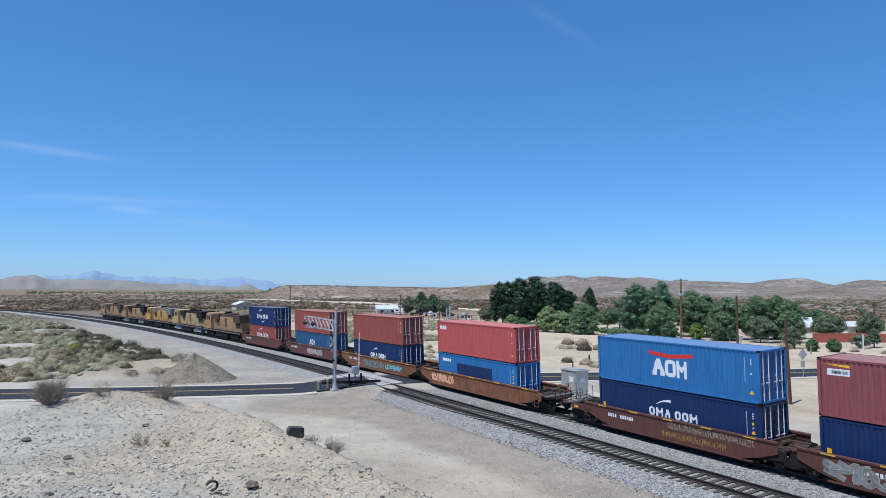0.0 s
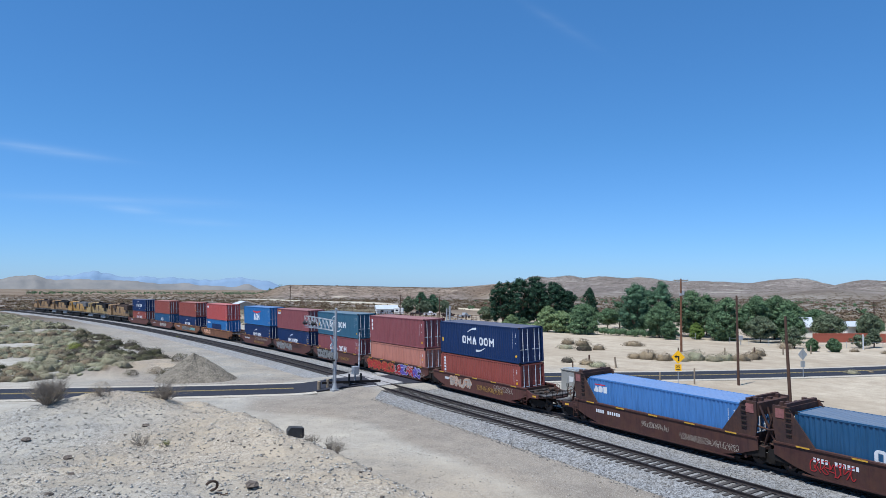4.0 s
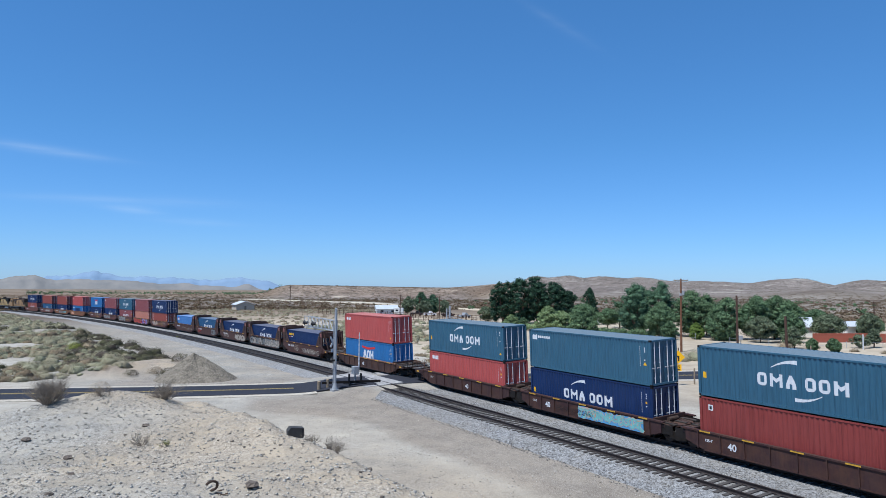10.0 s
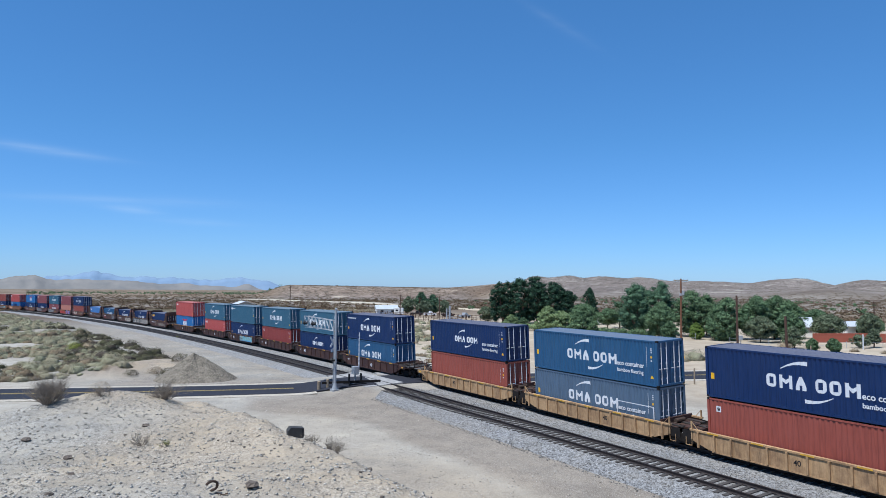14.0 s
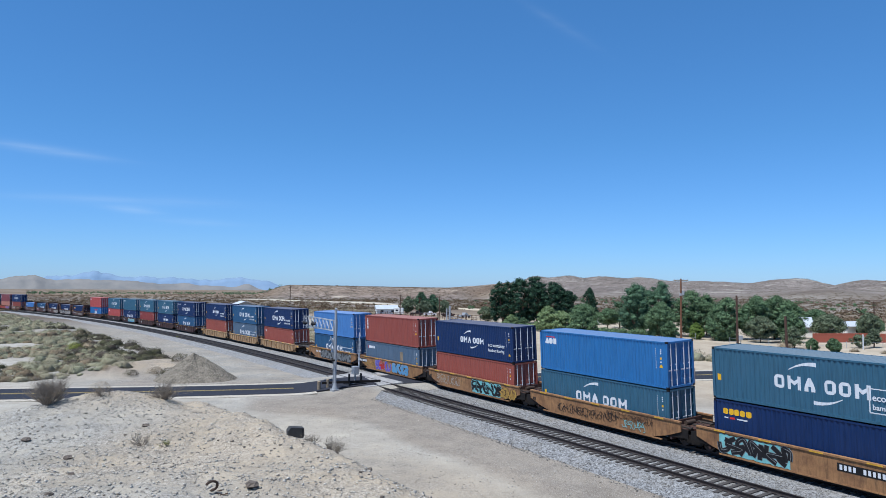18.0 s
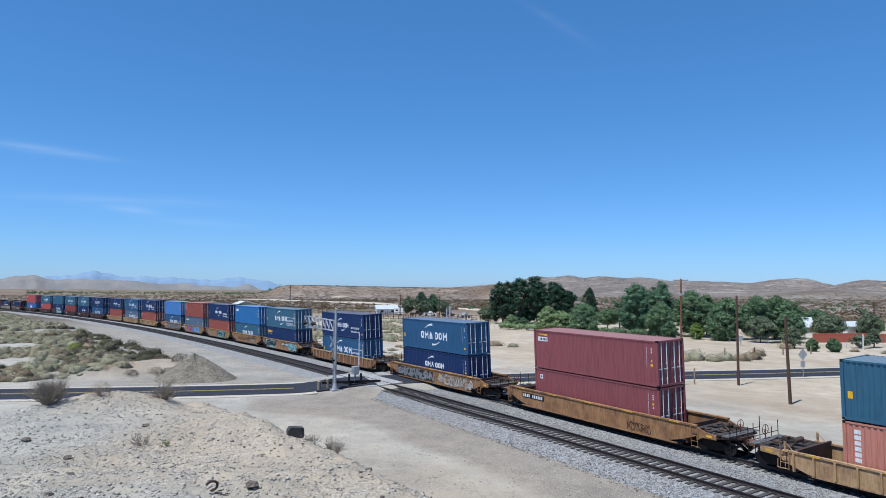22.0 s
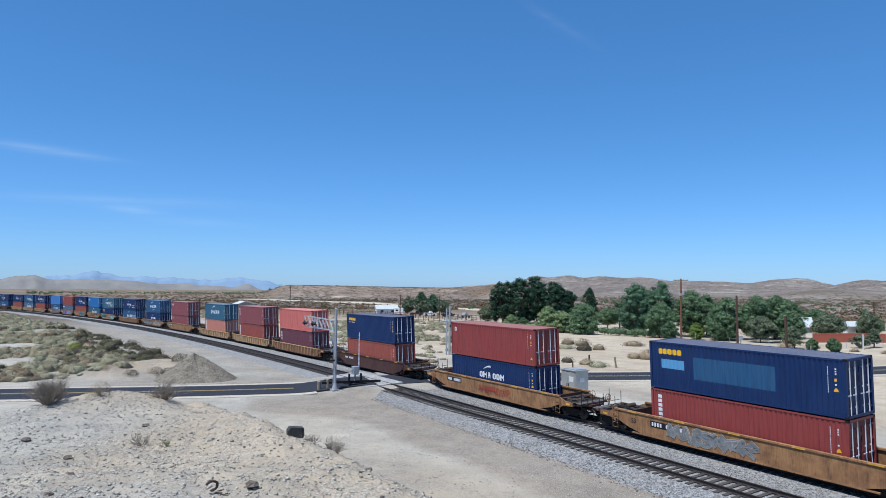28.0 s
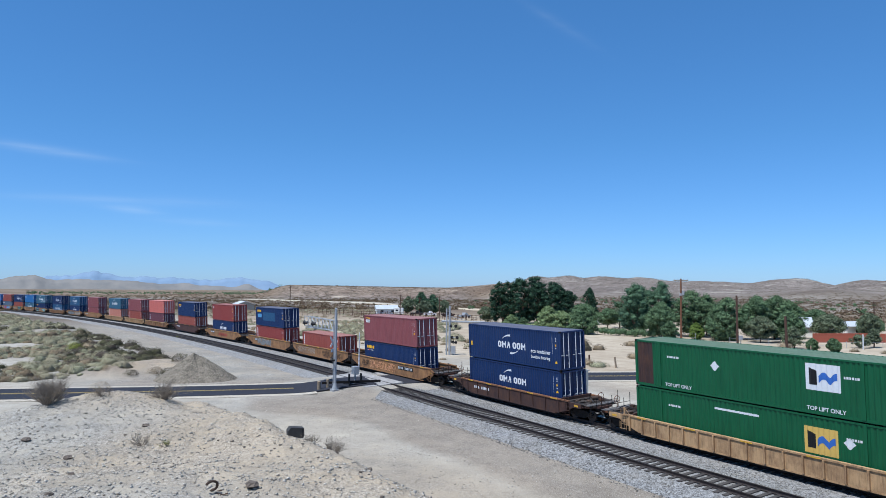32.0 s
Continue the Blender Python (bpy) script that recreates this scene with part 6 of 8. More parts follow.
def stone_material(name, stops):
    s = Shade(name, 0.95, 0.0, 0.15)
    c = s.ramp(s.island(), stops)
    c = s.mix(0.3, c, s.ramp(s.noise(s.position(), 14.0), [(0.3, lin(120, 112, 100)), (0.7, lin(212, 204, 190))]))
    s.color(s.mix(1.0, c, (0.80, 0.80, 0.80, 1), "MULTIPLY"))
    return s.m


M_STONES = stone_material("desert_stones", [(0.0, lin(116, 108, 98)), (0.05, lin(172, 162, 148)), (0.5, lin(204, 194, 178)), (1.0, lin(232, 223, 208))])
M_BSTONE = stone_material("ballast_stones", [(0.0, lin(86, 85, 84)), (0.4, lin(128, 127, 125)), (1.0, lin(168, 166, 162))])
M_DARKROCK = plain("dark_brown_rock", lin(98, 89, 80), 0.95, 0.0, 0.35, 4.0)
STONES = [stone_template(s) for s in range(8)]


def spread_stones():
    rr = random.Random(5)
    rows = []
    while len(rows) < 24000:
        az, r = radians(rr.uniform(-34.5, 4)), 15.5 + 30 * rr.random() ** 1.2
        x, y = r * math.sin(az), r * math.cos(az)
        m = mound(x, y)
        if m < 0.4:
            continue
        if noise.noise((x * 0.3, y * 0.3, 2)) + rr.uniform(-0.7, 0.7) < -0.15:
            continue
        s = 0.007 + 0.055 * rr.random() ** 8 + 0.0004 * r
        rows.append((x, y, terrain(x, y) + s * 0.2, s, rr.uniform(0, 6), rr.uniform(0.6, 1.1)))
    scatter("mound_stones", STONES, rows, M_STONES, "loose grey and tan stones strewn over the mound", "stones")
    rows = []
    while len(rows) < 11500:
        q, o = rr.uniform(6, 74), rr.choice((rr.uniform(26.4, 29.0), rr.uniform(28.4, 31.5), rr.uniform(31.0, 34.3)))
        if 59 < q < 72 and o > 27.5:
            continue
        p = AX * q + NX * o
        y = o - OFF_FAR
        tie = abs(y + TRACK_GAP)
        z = -0.25 + 0.048 * (y + TRACK_GAP) if tie < 1.55 else np.interp(y, [-8.5, -7.6, -6.95, -3.9, -2.75, -1.5], [-0.60, -0.44, -0.30, -0.17, -0.36, -0.31])
        s = 0.022 + 0.026 * rr.random()
        rows.append((p.x, p.y, fall(q) + float(z) + s * 0.3, s, rr.uniform(0, 6), 1.0))
    scatter("ballast_stones", STONES, rows, M_BSTONE, "loose grey crushed ballast stones beside the rails", "stones")
    rows = []
    while len(rows) < 3500:
        q, o = rr.uniform(12, 62), rr.uniform(12, 27)
        if noise.noise((q * 0.25, o * 0.35, 8)) + rr.uniform(-0.6, 0.6) < 0.1:
            continue
        p = AX * q + NX * o
        s = 0.02 + 0.035 * rr.random() ** 2
        rows.append((p.x, p.y, terrain(p.x, p.y) + s * 0.2, s, rr.uniform(0, 6), 0.8))
    scatter("roadside_stones", STONES, rows, M_STONES, "small stones on the packed dirt beside the tracks", "stones")
    rows = []
    while len(rows) < 700:
        az, r = radians(rr.uniform(-35, 8)), 9 + 30 * rr.random() ** 1.2
        x, y = r * math.sin(az), r * math.cos(az)
        if mound(x, y) < 1.5 or noise.noise((x * 0.22, y * 0.22, 17)) + rr.uniform(-0.3, 0.3) < 0.05:
            continue
        s = 0.015 + 0.065 * rr.random() ** 3
        rows.append((x, y, terrain(x, y) + s * 0.1, s, rr.uniform(0, 6), rr.uniform(0.5, 1.0)))
    scatter("dark_stones", STONES, rows, M_DARKROCK, "dark angular stones scattered on the mound", "stones")
    for x, y, r in ((-5.4, 20.15, 0.22), (-13.3, 25.0, 0.16), (-16.6, 28.0, 0.2), (-10.6, 19.0, 0.12), (-12.2, 18.5, 0.15), (-9.9, 17.6, 0.11), (-11.9, 22.6, 0.12), (-3.2, 24.5, 0.16), (-2.4, 23.5, 0.12), (-8.7, 24.0, 0.1), (-12.9, 30.5, 0.17)):
        b = Mesh()
        b.blob((0, 0, 0), r, 8, 0.6, rr, 0.25)
        thing("rock", "dark brown angular rock lying on the gravel mound", "rock", "rocks on the mound", data=b.data("rock", M_DARKROCK), at=Matrix.Translation((x, y, terrain(x, y) + r * 0.25)))


spread_stones()

M_SAGE = leaf_material("grey_green_sage", lin(130, 130, 104), lin(168, 166, 138), lin(154, 144, 120))
M_SAGEDRY = leaf_material("dry_tan_brush", lin(134, 118, 96), lin(164, 148, 122), lin(120, 108, 90))
M_SAGEDARK = leaf_material("dark_grey_brush", lin(70, 64, 58), lin(98, 90, 80), lin(92, 92, 68))
M_GREENBUSH = leaf_material("olive_green_brush", lin(112, 116, 62), lin(146, 150, 84))
SAGE = [brush_template(s, 460, 0.085, 0.8, 10, True) for s in range(7)]
SAGE_FAR = [brush_template(20 + s, 70, 0.22, 0.7, 0, True) for s in range(6)]


def near_edge(q):
    return 29.95 - (max(0.0, q - BEND) ** 2) / (2 * RADIUS)


def spread_brush():
    rr = random.Random(11)
    groups = {"a": [], "b": [], "c": []}
    far = []
    grid = {}
    for n in range(22000):
        q = 84 + 336 * rr.random() ** 1.6
        lim = near_edge(q) - 11.5 + 1.5 * noise.noise((q * 0.08, 0, 3))
        o = rr.uniform(-0.13 * q - 6, lim)
        if q < 92 + 2.5 * noise.noise((o * 0.15, 2.0, 1)) and (rr.random() < 0.86 or o > 10):
            continue
        if noise.noise((q * 0.07, o * 0.11, 6)) < -0.19:
            continue
        s = (0.4 + 1.15 * rr.random() ** 1.5) * (1.0 if q < 220 else 1.25)
        key = (int(q // 3), int(o // 3))
        if any(math.hypot(q - b[0], o - b[1]) < 0.62 * (s + b[2]) for i in (-1, 0, 1) for j in (-1, 0, 1) for b in grid.get((key[0] + i, key[1] + j), ())):
            continue
        grid.setdefault(key, []).append((q, o, s))
        p = AX * q + NX * o
        z = terrain(p.x, p.y)
        row = (p.x, p.y, z - 0.04, s, rr.uniform(0, 6), rr.uniform(0.65, 1.25))
        if q > 190:
            far.append(row)
        else:
            dark = sstep(-9, -2, o - lim)
            groups["c" if rr.random() < 0.1 + 0.75 * dark else "b" if rr.random() < 0.22 else "a"].append(row)
    for k, mat, lab in (("a", M_SAGE, "grey-green sagebrush covering the desert flat"), ("b", M_SAGEDRY, "dry tan brush among the sage"), ("c", M_SAGEDARK, "dark grey brush along the track side")):
        scatter("sagebrush", SAGE, groups[k], mat, lab, "brush")
    rows = []
    while len(rows) < 330:
        x, y = rr.uniform(-34, 4), 128 + 80 * rr.random()
        if abs(x + 13) > 0.12 * y + 2 or noise.noise((x * 0.07, y * 0.05, 41)) + rr.uniform(-0.2, 0.2) < -0.02 or qo(x, y)[1] < 46:
            continue
        rows.append((x, y, terrain(x, y) - 0.04, rr.uniform(0.6, 1.35), rr.uniform(0, 6), rr.uniform(0.8, 1.2)))
    scatter("sagebrush", SAGE, rows, M_SAGE, "grey-green sagebrush on the sand beyond the tracks", "brush")
    rows = []
    while len(rows) < 1500:
        q, o = rr.uniform(80, 330), rr.uniform(45, 175)
        th = max(0.0, q - BEND) ** 2 / (2 * RADIUS)
        if o < 44 - th or o > 60 + 0.36 * (q - 60) + 8 * noise.noise((q * 0.05, o * 0.05, 2)):
            continue
        if noise.noise((q * 0.06, o * 0.06, 12)) < -0.02 and q < 260:
            continue
        p = AX * q + NX * o
        rows.append((p.x, p.y, terrain(p.x, p.y) - 0.03, rr.uniform(0.4, 0.95), rr.uniform(0, 6), rr.uniform(0.6, 1.0)))
    scatter("desert_brush", SAGE_FAR, rows[::2], M_SAGEDRY, "dry tan desert brush beyond the tracks", "brush")
    scatter("desert_brush", SAGE_FAR, rows[1::2] + far, M_SAGE, "grey-green desert brush beyond the tracks", "brush")
    rows = []
    while len(rows) < 5200:
        az, r = radians(rr.uniform(-34, 8)), 330 + 900 * rr.random() ** 1.5
        x, y = r * math.sin(az), r * math.cos(az)
        if in_wash(x, y) > 0.3:
            continue
        rows.append((x, y, terrain(x, y) - 0.1, rr.uniform(1.0, 2.2), rr.uniform(0, 6), rr.uniform(0.5, 0.9)))
    while len(rows) < 9400:
        az, r = radians(rr.uniform(4, 34)), 250 + 800 * rr.random() ** 1.4
        x, y = r * math.sin(az), r * math.cos(az)
        rows.append((x, y, terrain(x, y) - 0.1, rr.uniform(0.8, 1.9), rr.uniform(0, 6), rr.uniform(0.5, 0.9)))
    scatter("far_scrub", SCRUB, rows, M_FARBRUSH, "dark brown scrub on the far flat", "brush")
    rows = []
    while len(rows) < 26000:
        az, r = radians(rr.uniform(-14.5, 34)), 950 + 1850 * rr.random() ** 1.3
        x, y = r * math.sin(az), r * math.cos(az)
        if noise.noise((x * 0.008, y * 0.008, 31)) + rr.uniform(-0.4, 0.4) < 0:
            continue
        z = terrain(x, y)
        if z < -2 - 0.012 * max(0.0, r - 520) * (az < 0.1):
            continue
        rows.append((x, y, z - 0.2, rr.uniform(0.5, 1.25) * r / 2000, rr.uniform(0, 6), rr.uniform(0.6, 1.0)))
    scatter("hill_scrub", [SPECK], rows, M_HILLBRUSH, "dark scrub dotted over the far hills", "brush")


SCRUB = [brush_template(60 + s, 24, 0.42, 0.7) for s in range(5)]
SPECK = brush_template(50, 9, 0.8, 0.7)
M_HILLBRUSH = leaf_material("grey_brown_hill_scrub", lin(88, 78, 66), lin(116, 104, 88))
M_FARBRUSH = leaf_material("dark_brown_far_scrub", lin(92, 73, 60), lin(118, 96, 78), lin(106, 98, 76))
spread_brush()


def shrub(x, y, r, h, mat, label, dense=420, twigs=60, leaf=0.09, seed=1, lift=0.0):
    """A single desert shrub with woody stems and small leaves."""
    rr = random.Random(seed)
    ob = thing("shrub", label, "shrub", at=Matrix.Translation((x, y, terrain(x, y) + lift)))
    b, tips = Mesh(), []

    def grow(p, d, length, rad, level):
        bend = Vector((rr.uniform(-1, 1), rr.uniform(-1, 1), rr.uniform(-0.2, 0.6))) * 0.35
        e = p + d * length
        b.tube(p, e, rad, rad * 0.6, 4 if level == 0 else 3)
        if level == 3:
            tips.append(e)
        if level < 3:
            for k in range(2 if level else 3):
                d2 = (d + bend * rr.choice((-1, 1)) + Vector((rr.uniform(-1, 1), rr.uniform(-1, 1), rr.uniform(-0.35, 0.8))) * 0.55).normalized()
                grow(p + d * length * rr.uniform(0.3, 1.0), d2, length * rr.uniform(0.55, 0.95), rad * 0.6, level + 1)

    for i in range(max(4, twigs // 3)):
        a, t = rr.uniform(0, 2 * math.pi), rr.uniform(0.1, 1.0)
        d = Vector((r * t * math.cos(a), r * t * math.sin(a), h * rr.uniform(0.55, 1.0) * (1.1 - 0.45 * t)))
        grow(Vector((0.12 * r * t * math.cos(a), 0.12 * r * t * math.sin(a), -0.04)), (d.normalized() + Vector((rr.uniform(-1, 1), rr.uniform(-1, 1), 0)) * 0.25).normalized(), d.length * 0.36, 0.022 if r > 1 else 0.014, 0)
    part("woody_stem", b, ob, "bare woody stems", M_TWIG)
    if dense:
        if dense < 300:
            vs = []
            for k in range(dense * 3):
                p = rr.choice(tips) + Vector((rr.gauss(0, 1), rr.gauss(0, 1), rr.gauss(0, 1))) * 0.05 * r
                t, s = (Vector((rr.gauss(0, 1), rr.gauss(0, 1), rr.gauss(0, 1))).normalized() * leaf * rr.uniform(0.5, 1.0) for _ in range(2))
                vs += [tuple(p), tuple(p + t), tuple(p + s * 0.5)]
            v, f = np.array(vs), np.arange(len(vs)).reshape(-1, 3)
        else:
            v, f = brush_template(seed, dense, leaf, h / r, 0, leaf > 0.058)
            v = v * r
        part("leaves", numpy_mesh("leaves", v, f, mat), ob)
    return ob


M_TWIG = plain("grey_brown_twigs", lin(130, 120, 108), 0.95, 0.0, 0.3)
shrub(-19.9, 35.3, 1.55, 2.2, M_SAGEDRY, "dry brown leafless shrub on the crest of the mound", 290, 240, 0.06, 3)
shrub(-17.6, 36.0, 0.65, 0.85, M_SAGEDRY, "small dense tan shrub on the crest of the mound", 1500, 40, 0.05, 4)
shrub(-14.6, 36.9, 1.05, 1.6, M_SAGEDARK, "sparse dark shrub on the crest of the mound", 160, 120, 0.06, 5)
shrub(-11.5, 26.9, 0.75, 0.7, M_SAGE, "wispy grey shrub on the gravel mound", 70, 46, 0.04, 6)
shrub(-10.4, 26.5, 0.4, 0.36, M_GREENBUSH, "small olive-green shrub on the gravel mound", 160, 16, 0.04, 7)
shrub(-4.15, 26.6, 0.85, 0.85, M_SAGEDARK, "spiky dark shrub on the edge of the mound", 90, 90, 0.05, 8)
shrub(-5.1, 27.6, 0.6, 0.55, M_SAGEDRY, "low dry shrub beside the discarded crate", 70, 46, 0.05, 12)
shrub(-57.0, 108.0, 1.3, 1.3, M_GREENBUSH, "bright olive-green shrub among the sage", 700, 20, 0.12, 9)
shrub(-50.7, 133.4, 0.5, 1.15, M_GREENBUSH, "small green shrub beside the ballast", 260, 12, 0.09, 10)
for i, (x, y, r, h, m, lab) in enumerate((
    (-29.6, 75.6, 1.3, 1.1, M_SAGEDARK, "dark grey shrub at the foot of the gravel pile"), (-31.6, 77.0, 1.0, 0.8, M_SAGEDRY, "dry shrub on a low sand heap"), (-33.4, 75.0, 0.8, 0.6, M_SAGEDARK, "dark shrub on a reddish dirt heap"),
    (-36.4, 75.8, 0.7, 0.6, M_SAGEDRY, "dry shrub on a reddish dirt heap"), (-28.6, 81.5, 1.4, 1.2, M_SAGEDARK, "dark grey shrub behind the gravel pile"), (-31.0, 82.5, 1.2, 1.0, M_SAGEDARK, "dark grey shrub behind the gravel pile"))):
    shrub(x, y, r, h, m, lab, 1500, 20, 0.055, 90 + i)
for i, (x, y, r, h, m) in enumerate((
        (29.2, 98.5, 1.6, 1.5, M_SAGEDRY), (31.0, 97.0, 1.5, 1.2, M_SAGEDRY), (33.4, 96.6, 1.5, 1.3, M_SAGE), (35.6, 97.6, 1.7, 1.6, M_SAGE), (37.6, 96.2, 1.4, 1.1, M_SAGE),
        (39.6, 97.2, 1.5, 1.3, M_SAGE), (41.6, 96.8, 1.5, 1.1, M_SAGEDRY), (44.3, 99.2, 1.6, 1.1, M_SAGEDRY), (47.2, 104.0, 1.4, 1.3, M_SAGEDRY), (27.6, 99.5, 1.2, 0.9, M_SAGEDRY),
        (22.6, 124.5, 1.5, 1.2, M_SAGEDRY), (24.6, 121.5, 1.6, 1.3, M_SAGEDRY), (25.6, 113.5, 1.3, 1.0, M_SAGEDRY), (23.0, 112.6, 1.5, 1.1, M_SAGEDARK), (20.5, 115.5, 1.5, 0.8, M_SAGE),
        (19.9, 88.6, 1.4, 0.7, M_SAGE), (16.9, 93.6, 1.0, 0.8, M_SAGEDARK), (19.0, 91.0, 1.2, 0.8, M_SAGEDRY), (33.6, 122.0, 2.0, 0.9, M_SAGEDRY), (48.4, 82.1, 0.9, 0.6, M_SAGE),
        (51.4, 83.4, 0.4, 0.4, M_SAGEDRY), (5.3, 128.0, 1.4, 0.8, M_SAGEDRY), (9.3, 121.0, 1.6, 0.9, M_SAGEDRY), (12.1, 118.0, 1.2, 0.7, M_SAGE), (-1.5, 132.0, 1.5, 0.9, M_SAGE),
        (66.5, 112.0, 0.8, 0.6, M_SAGEDRY), (69.5, 109.0, 0.7, 0.5, M_SAGEDRY), (63.0, 118.0, 1.3, 0.9, M_SAGEDRY), (57.8, 117.0, 1.3, 1.3, M_SAGEDRY))):
    shrub(x, y, r, h, m, "low rounded desert shrub on the pale sand", 1100, 14, 0.06, 30 + i)


# ---- trees ----
M_LEAF_DARK = leaf_material("dark_green_pine_foliage", lin(42, 64, 52), lin(62, 86, 66))
M_LEAF_MID = leaf_material("mid_green_foliage", lin(82, 106, 78), lin(110, 132, 96))
M_LEAF_DEEP = leaf_material("deep_green_foliage", lin(68, 94, 76), lin(96, 122, 92))
M_LEAF_LIGHT = leaf_material("light_grey_green_foliage", lin(112, 134, 92), lin(148, 164, 118))
M_LEAF_YEL = leaf_material("yellow_green_foliage", lin(100, 124, 62), lin(132, 150, 82))
M_LEAF_GREY = leaf_material("dusty_grey_foliage", lin(90, 104, 82), lin(122, 130, 104))
M_BARK = plain("grey_brown_bark", lin(94, 78, 64), 0.95, 0.0, 0.35, 3.0)


def crown_mesh(seed, clumps, leaf, per, core=0.0):
    """clumps: rows of centre x, y, z and radii rx, rz. Leaves lie mostly along each clump's skin; core fills the clump's heart with a rough lump."""
    g = np.random.default_rng(seed)
    vs = []
    for cx, cy, cz, rx, rz in clumps:
        n = per
        d = g.normal(size=(n, 3))
        d[:, 2] += 0.25
        d /= np.linalg.norm(d, axis=1)[:, None]
        ragged = 1 + 0.22 * np.sin(5 * d[:, 0] + 4 * d[:, 1] + seed) * np.sin(6 * d[:, 2] + cx)
        p = d * (g.uniform(0.62, 1.08, n) ** 0.7 * ragged)[:, None]
        p *= np.array([rx, rx, rz])
        nn = d + g.normal(size=(n, 3)) * 0.42
        t = np.cross(nn, g.normal(size=(n, 3)))
        t /= np.linalg.norm(t, axis=1)[:, None]
        s = np.cross(nn, t)
        s /= np.linalg.norm(s, axis=1)[:, None]
        t = t * 0.95 + d * 0.2
        u = np.cross(s, t)
        c = np.array([cx, cy, cz])
        ln, wd = leaf * g.uniform(0.6, 1.3, n)[:, None], leaf * g.uniform(0.35, 0.75, n)[:, None]
        a = c + p
        vs.append(np.stack([a - s * wd, a + u * wd * 0.3, a + s * wd, a + t * ln], axis=1).reshape(-1, 3))
    v = np.vstack(vs)
    f = np.arange(len(v)).reshape(-1, 4)
    if core:
        k, more, quads, base = 7, [], [], len(v)
        for cx, cy, cz, rx, rz in clumps:
            for z, w in ((-0.8, 0.5), (-0.3, 0.95), (0.35, 0.92), (0.85, 0.45)):
                for i in range(k):
                    h = 2 * math.pi * (i + g.uniform(-0.2, 0.2)) / k
                    w2 = w * core * g.uniform(0.85, 1.1)
                    more.append((cx + rx * w2 * math.cos(h), cy + rx * w2 * math.sin(h), cz + rz * core * z))
            for j in range(3):
                quads += [(base + j * k + i, base + j * k + (i + 1) % k, base + (j + 1) * k + (i + 1) % k, base + (j + 1) * k + i) for i in range(k)]
            base += 4 * k
        v, f = np.vstack([v, np.array(more)]), np.vstack([f, np.array(quads)])
    return v, f


def tree(x, y, h, r, mat, label, seed, trunk=0.25, leaf=0.2, clumps=130, per=85, spread=0.85, droop=0.0, core=0.55, low=0.8):
    """A tapered trunk that forks into limbs, and a crown of leaf clumps on the limb ends."""
    rr = random.Random(seed)
    ob = thing("tree", label, "tree", "trees round the houses", at=Matrix.Translation((x, y, terrain(x, y) - 0.05)))
    b = Mesh()
    base = h * trunk
    tr = max(0.12, h * 0.028)
    b.tube((0, 0, 0), (0.1 * rr.uniform(-1, 1), 0.1 * rr.uniform(-1, 1), base), tr, tr * 0.75, 9)
    rows = []
    for i in range(7):
        a = 2 * math.pi * i / 7 + rr.uniform(-0.4, 0.4)
        k = rr.uniform(0.3, 0.75)
        tip = Vector((r * k * math.cos(a), r * k * math.sin(a), base + (h - base) * rr.uniform(0.35, 0.8)))
        mid = Vector((tip.x * 0.45, tip.y * 0.45, base + (tip.z - base) * 0.6))
        b.tube((0, 0, base * 0.9), mid, tr * 0.55, tr * 0.35, 6)
        b.tube(mid, tip, tr * 0.35, tr * 0.12, 5)
    part("trunk", b, ob, mat=M_BARK)
    lobes = [(rr.uniform(0, 6.3), rr.uniform(0.15, 0.95), rr.uniform(0.82, 1.14)) for _ in range(9)]
    for i in range(clumps):
        a, z = rr.uniform(0, 2 * math.pi), rr.uniform(0.0, 1.0)
        env = math.sin(math.pi * min(1, (z * 0.86 + 0.12))) ** spread
        near = min(lobes, key=lambda q: (1 - math.cos(a - q[0])) + 2 * (z - q[1]) ** 2)
        k = env * (rr.random() ** 0.4) * near[2]
        cr = r * rr.uniform(0.11, 0.26)
        zz = base * low + (h - base * low - cr * 0.5) * z * (0.5 + 0.5 * near[2] if z > 0.6 else 1.0) - droop * k * k * h * 0.3
        rows.append((r * 0.86 * k * math.cos(a), r * 0.86 * k * math.sin(a), max(cr * 0.5, zz), cr, cr * rr.uniform(0.6, 0.9)))
    v, f = crown_mesh(seed, rows, leaf, per, core)
    part("crown", numpy_mesh("crown", v, f, mat), ob)
    return ob


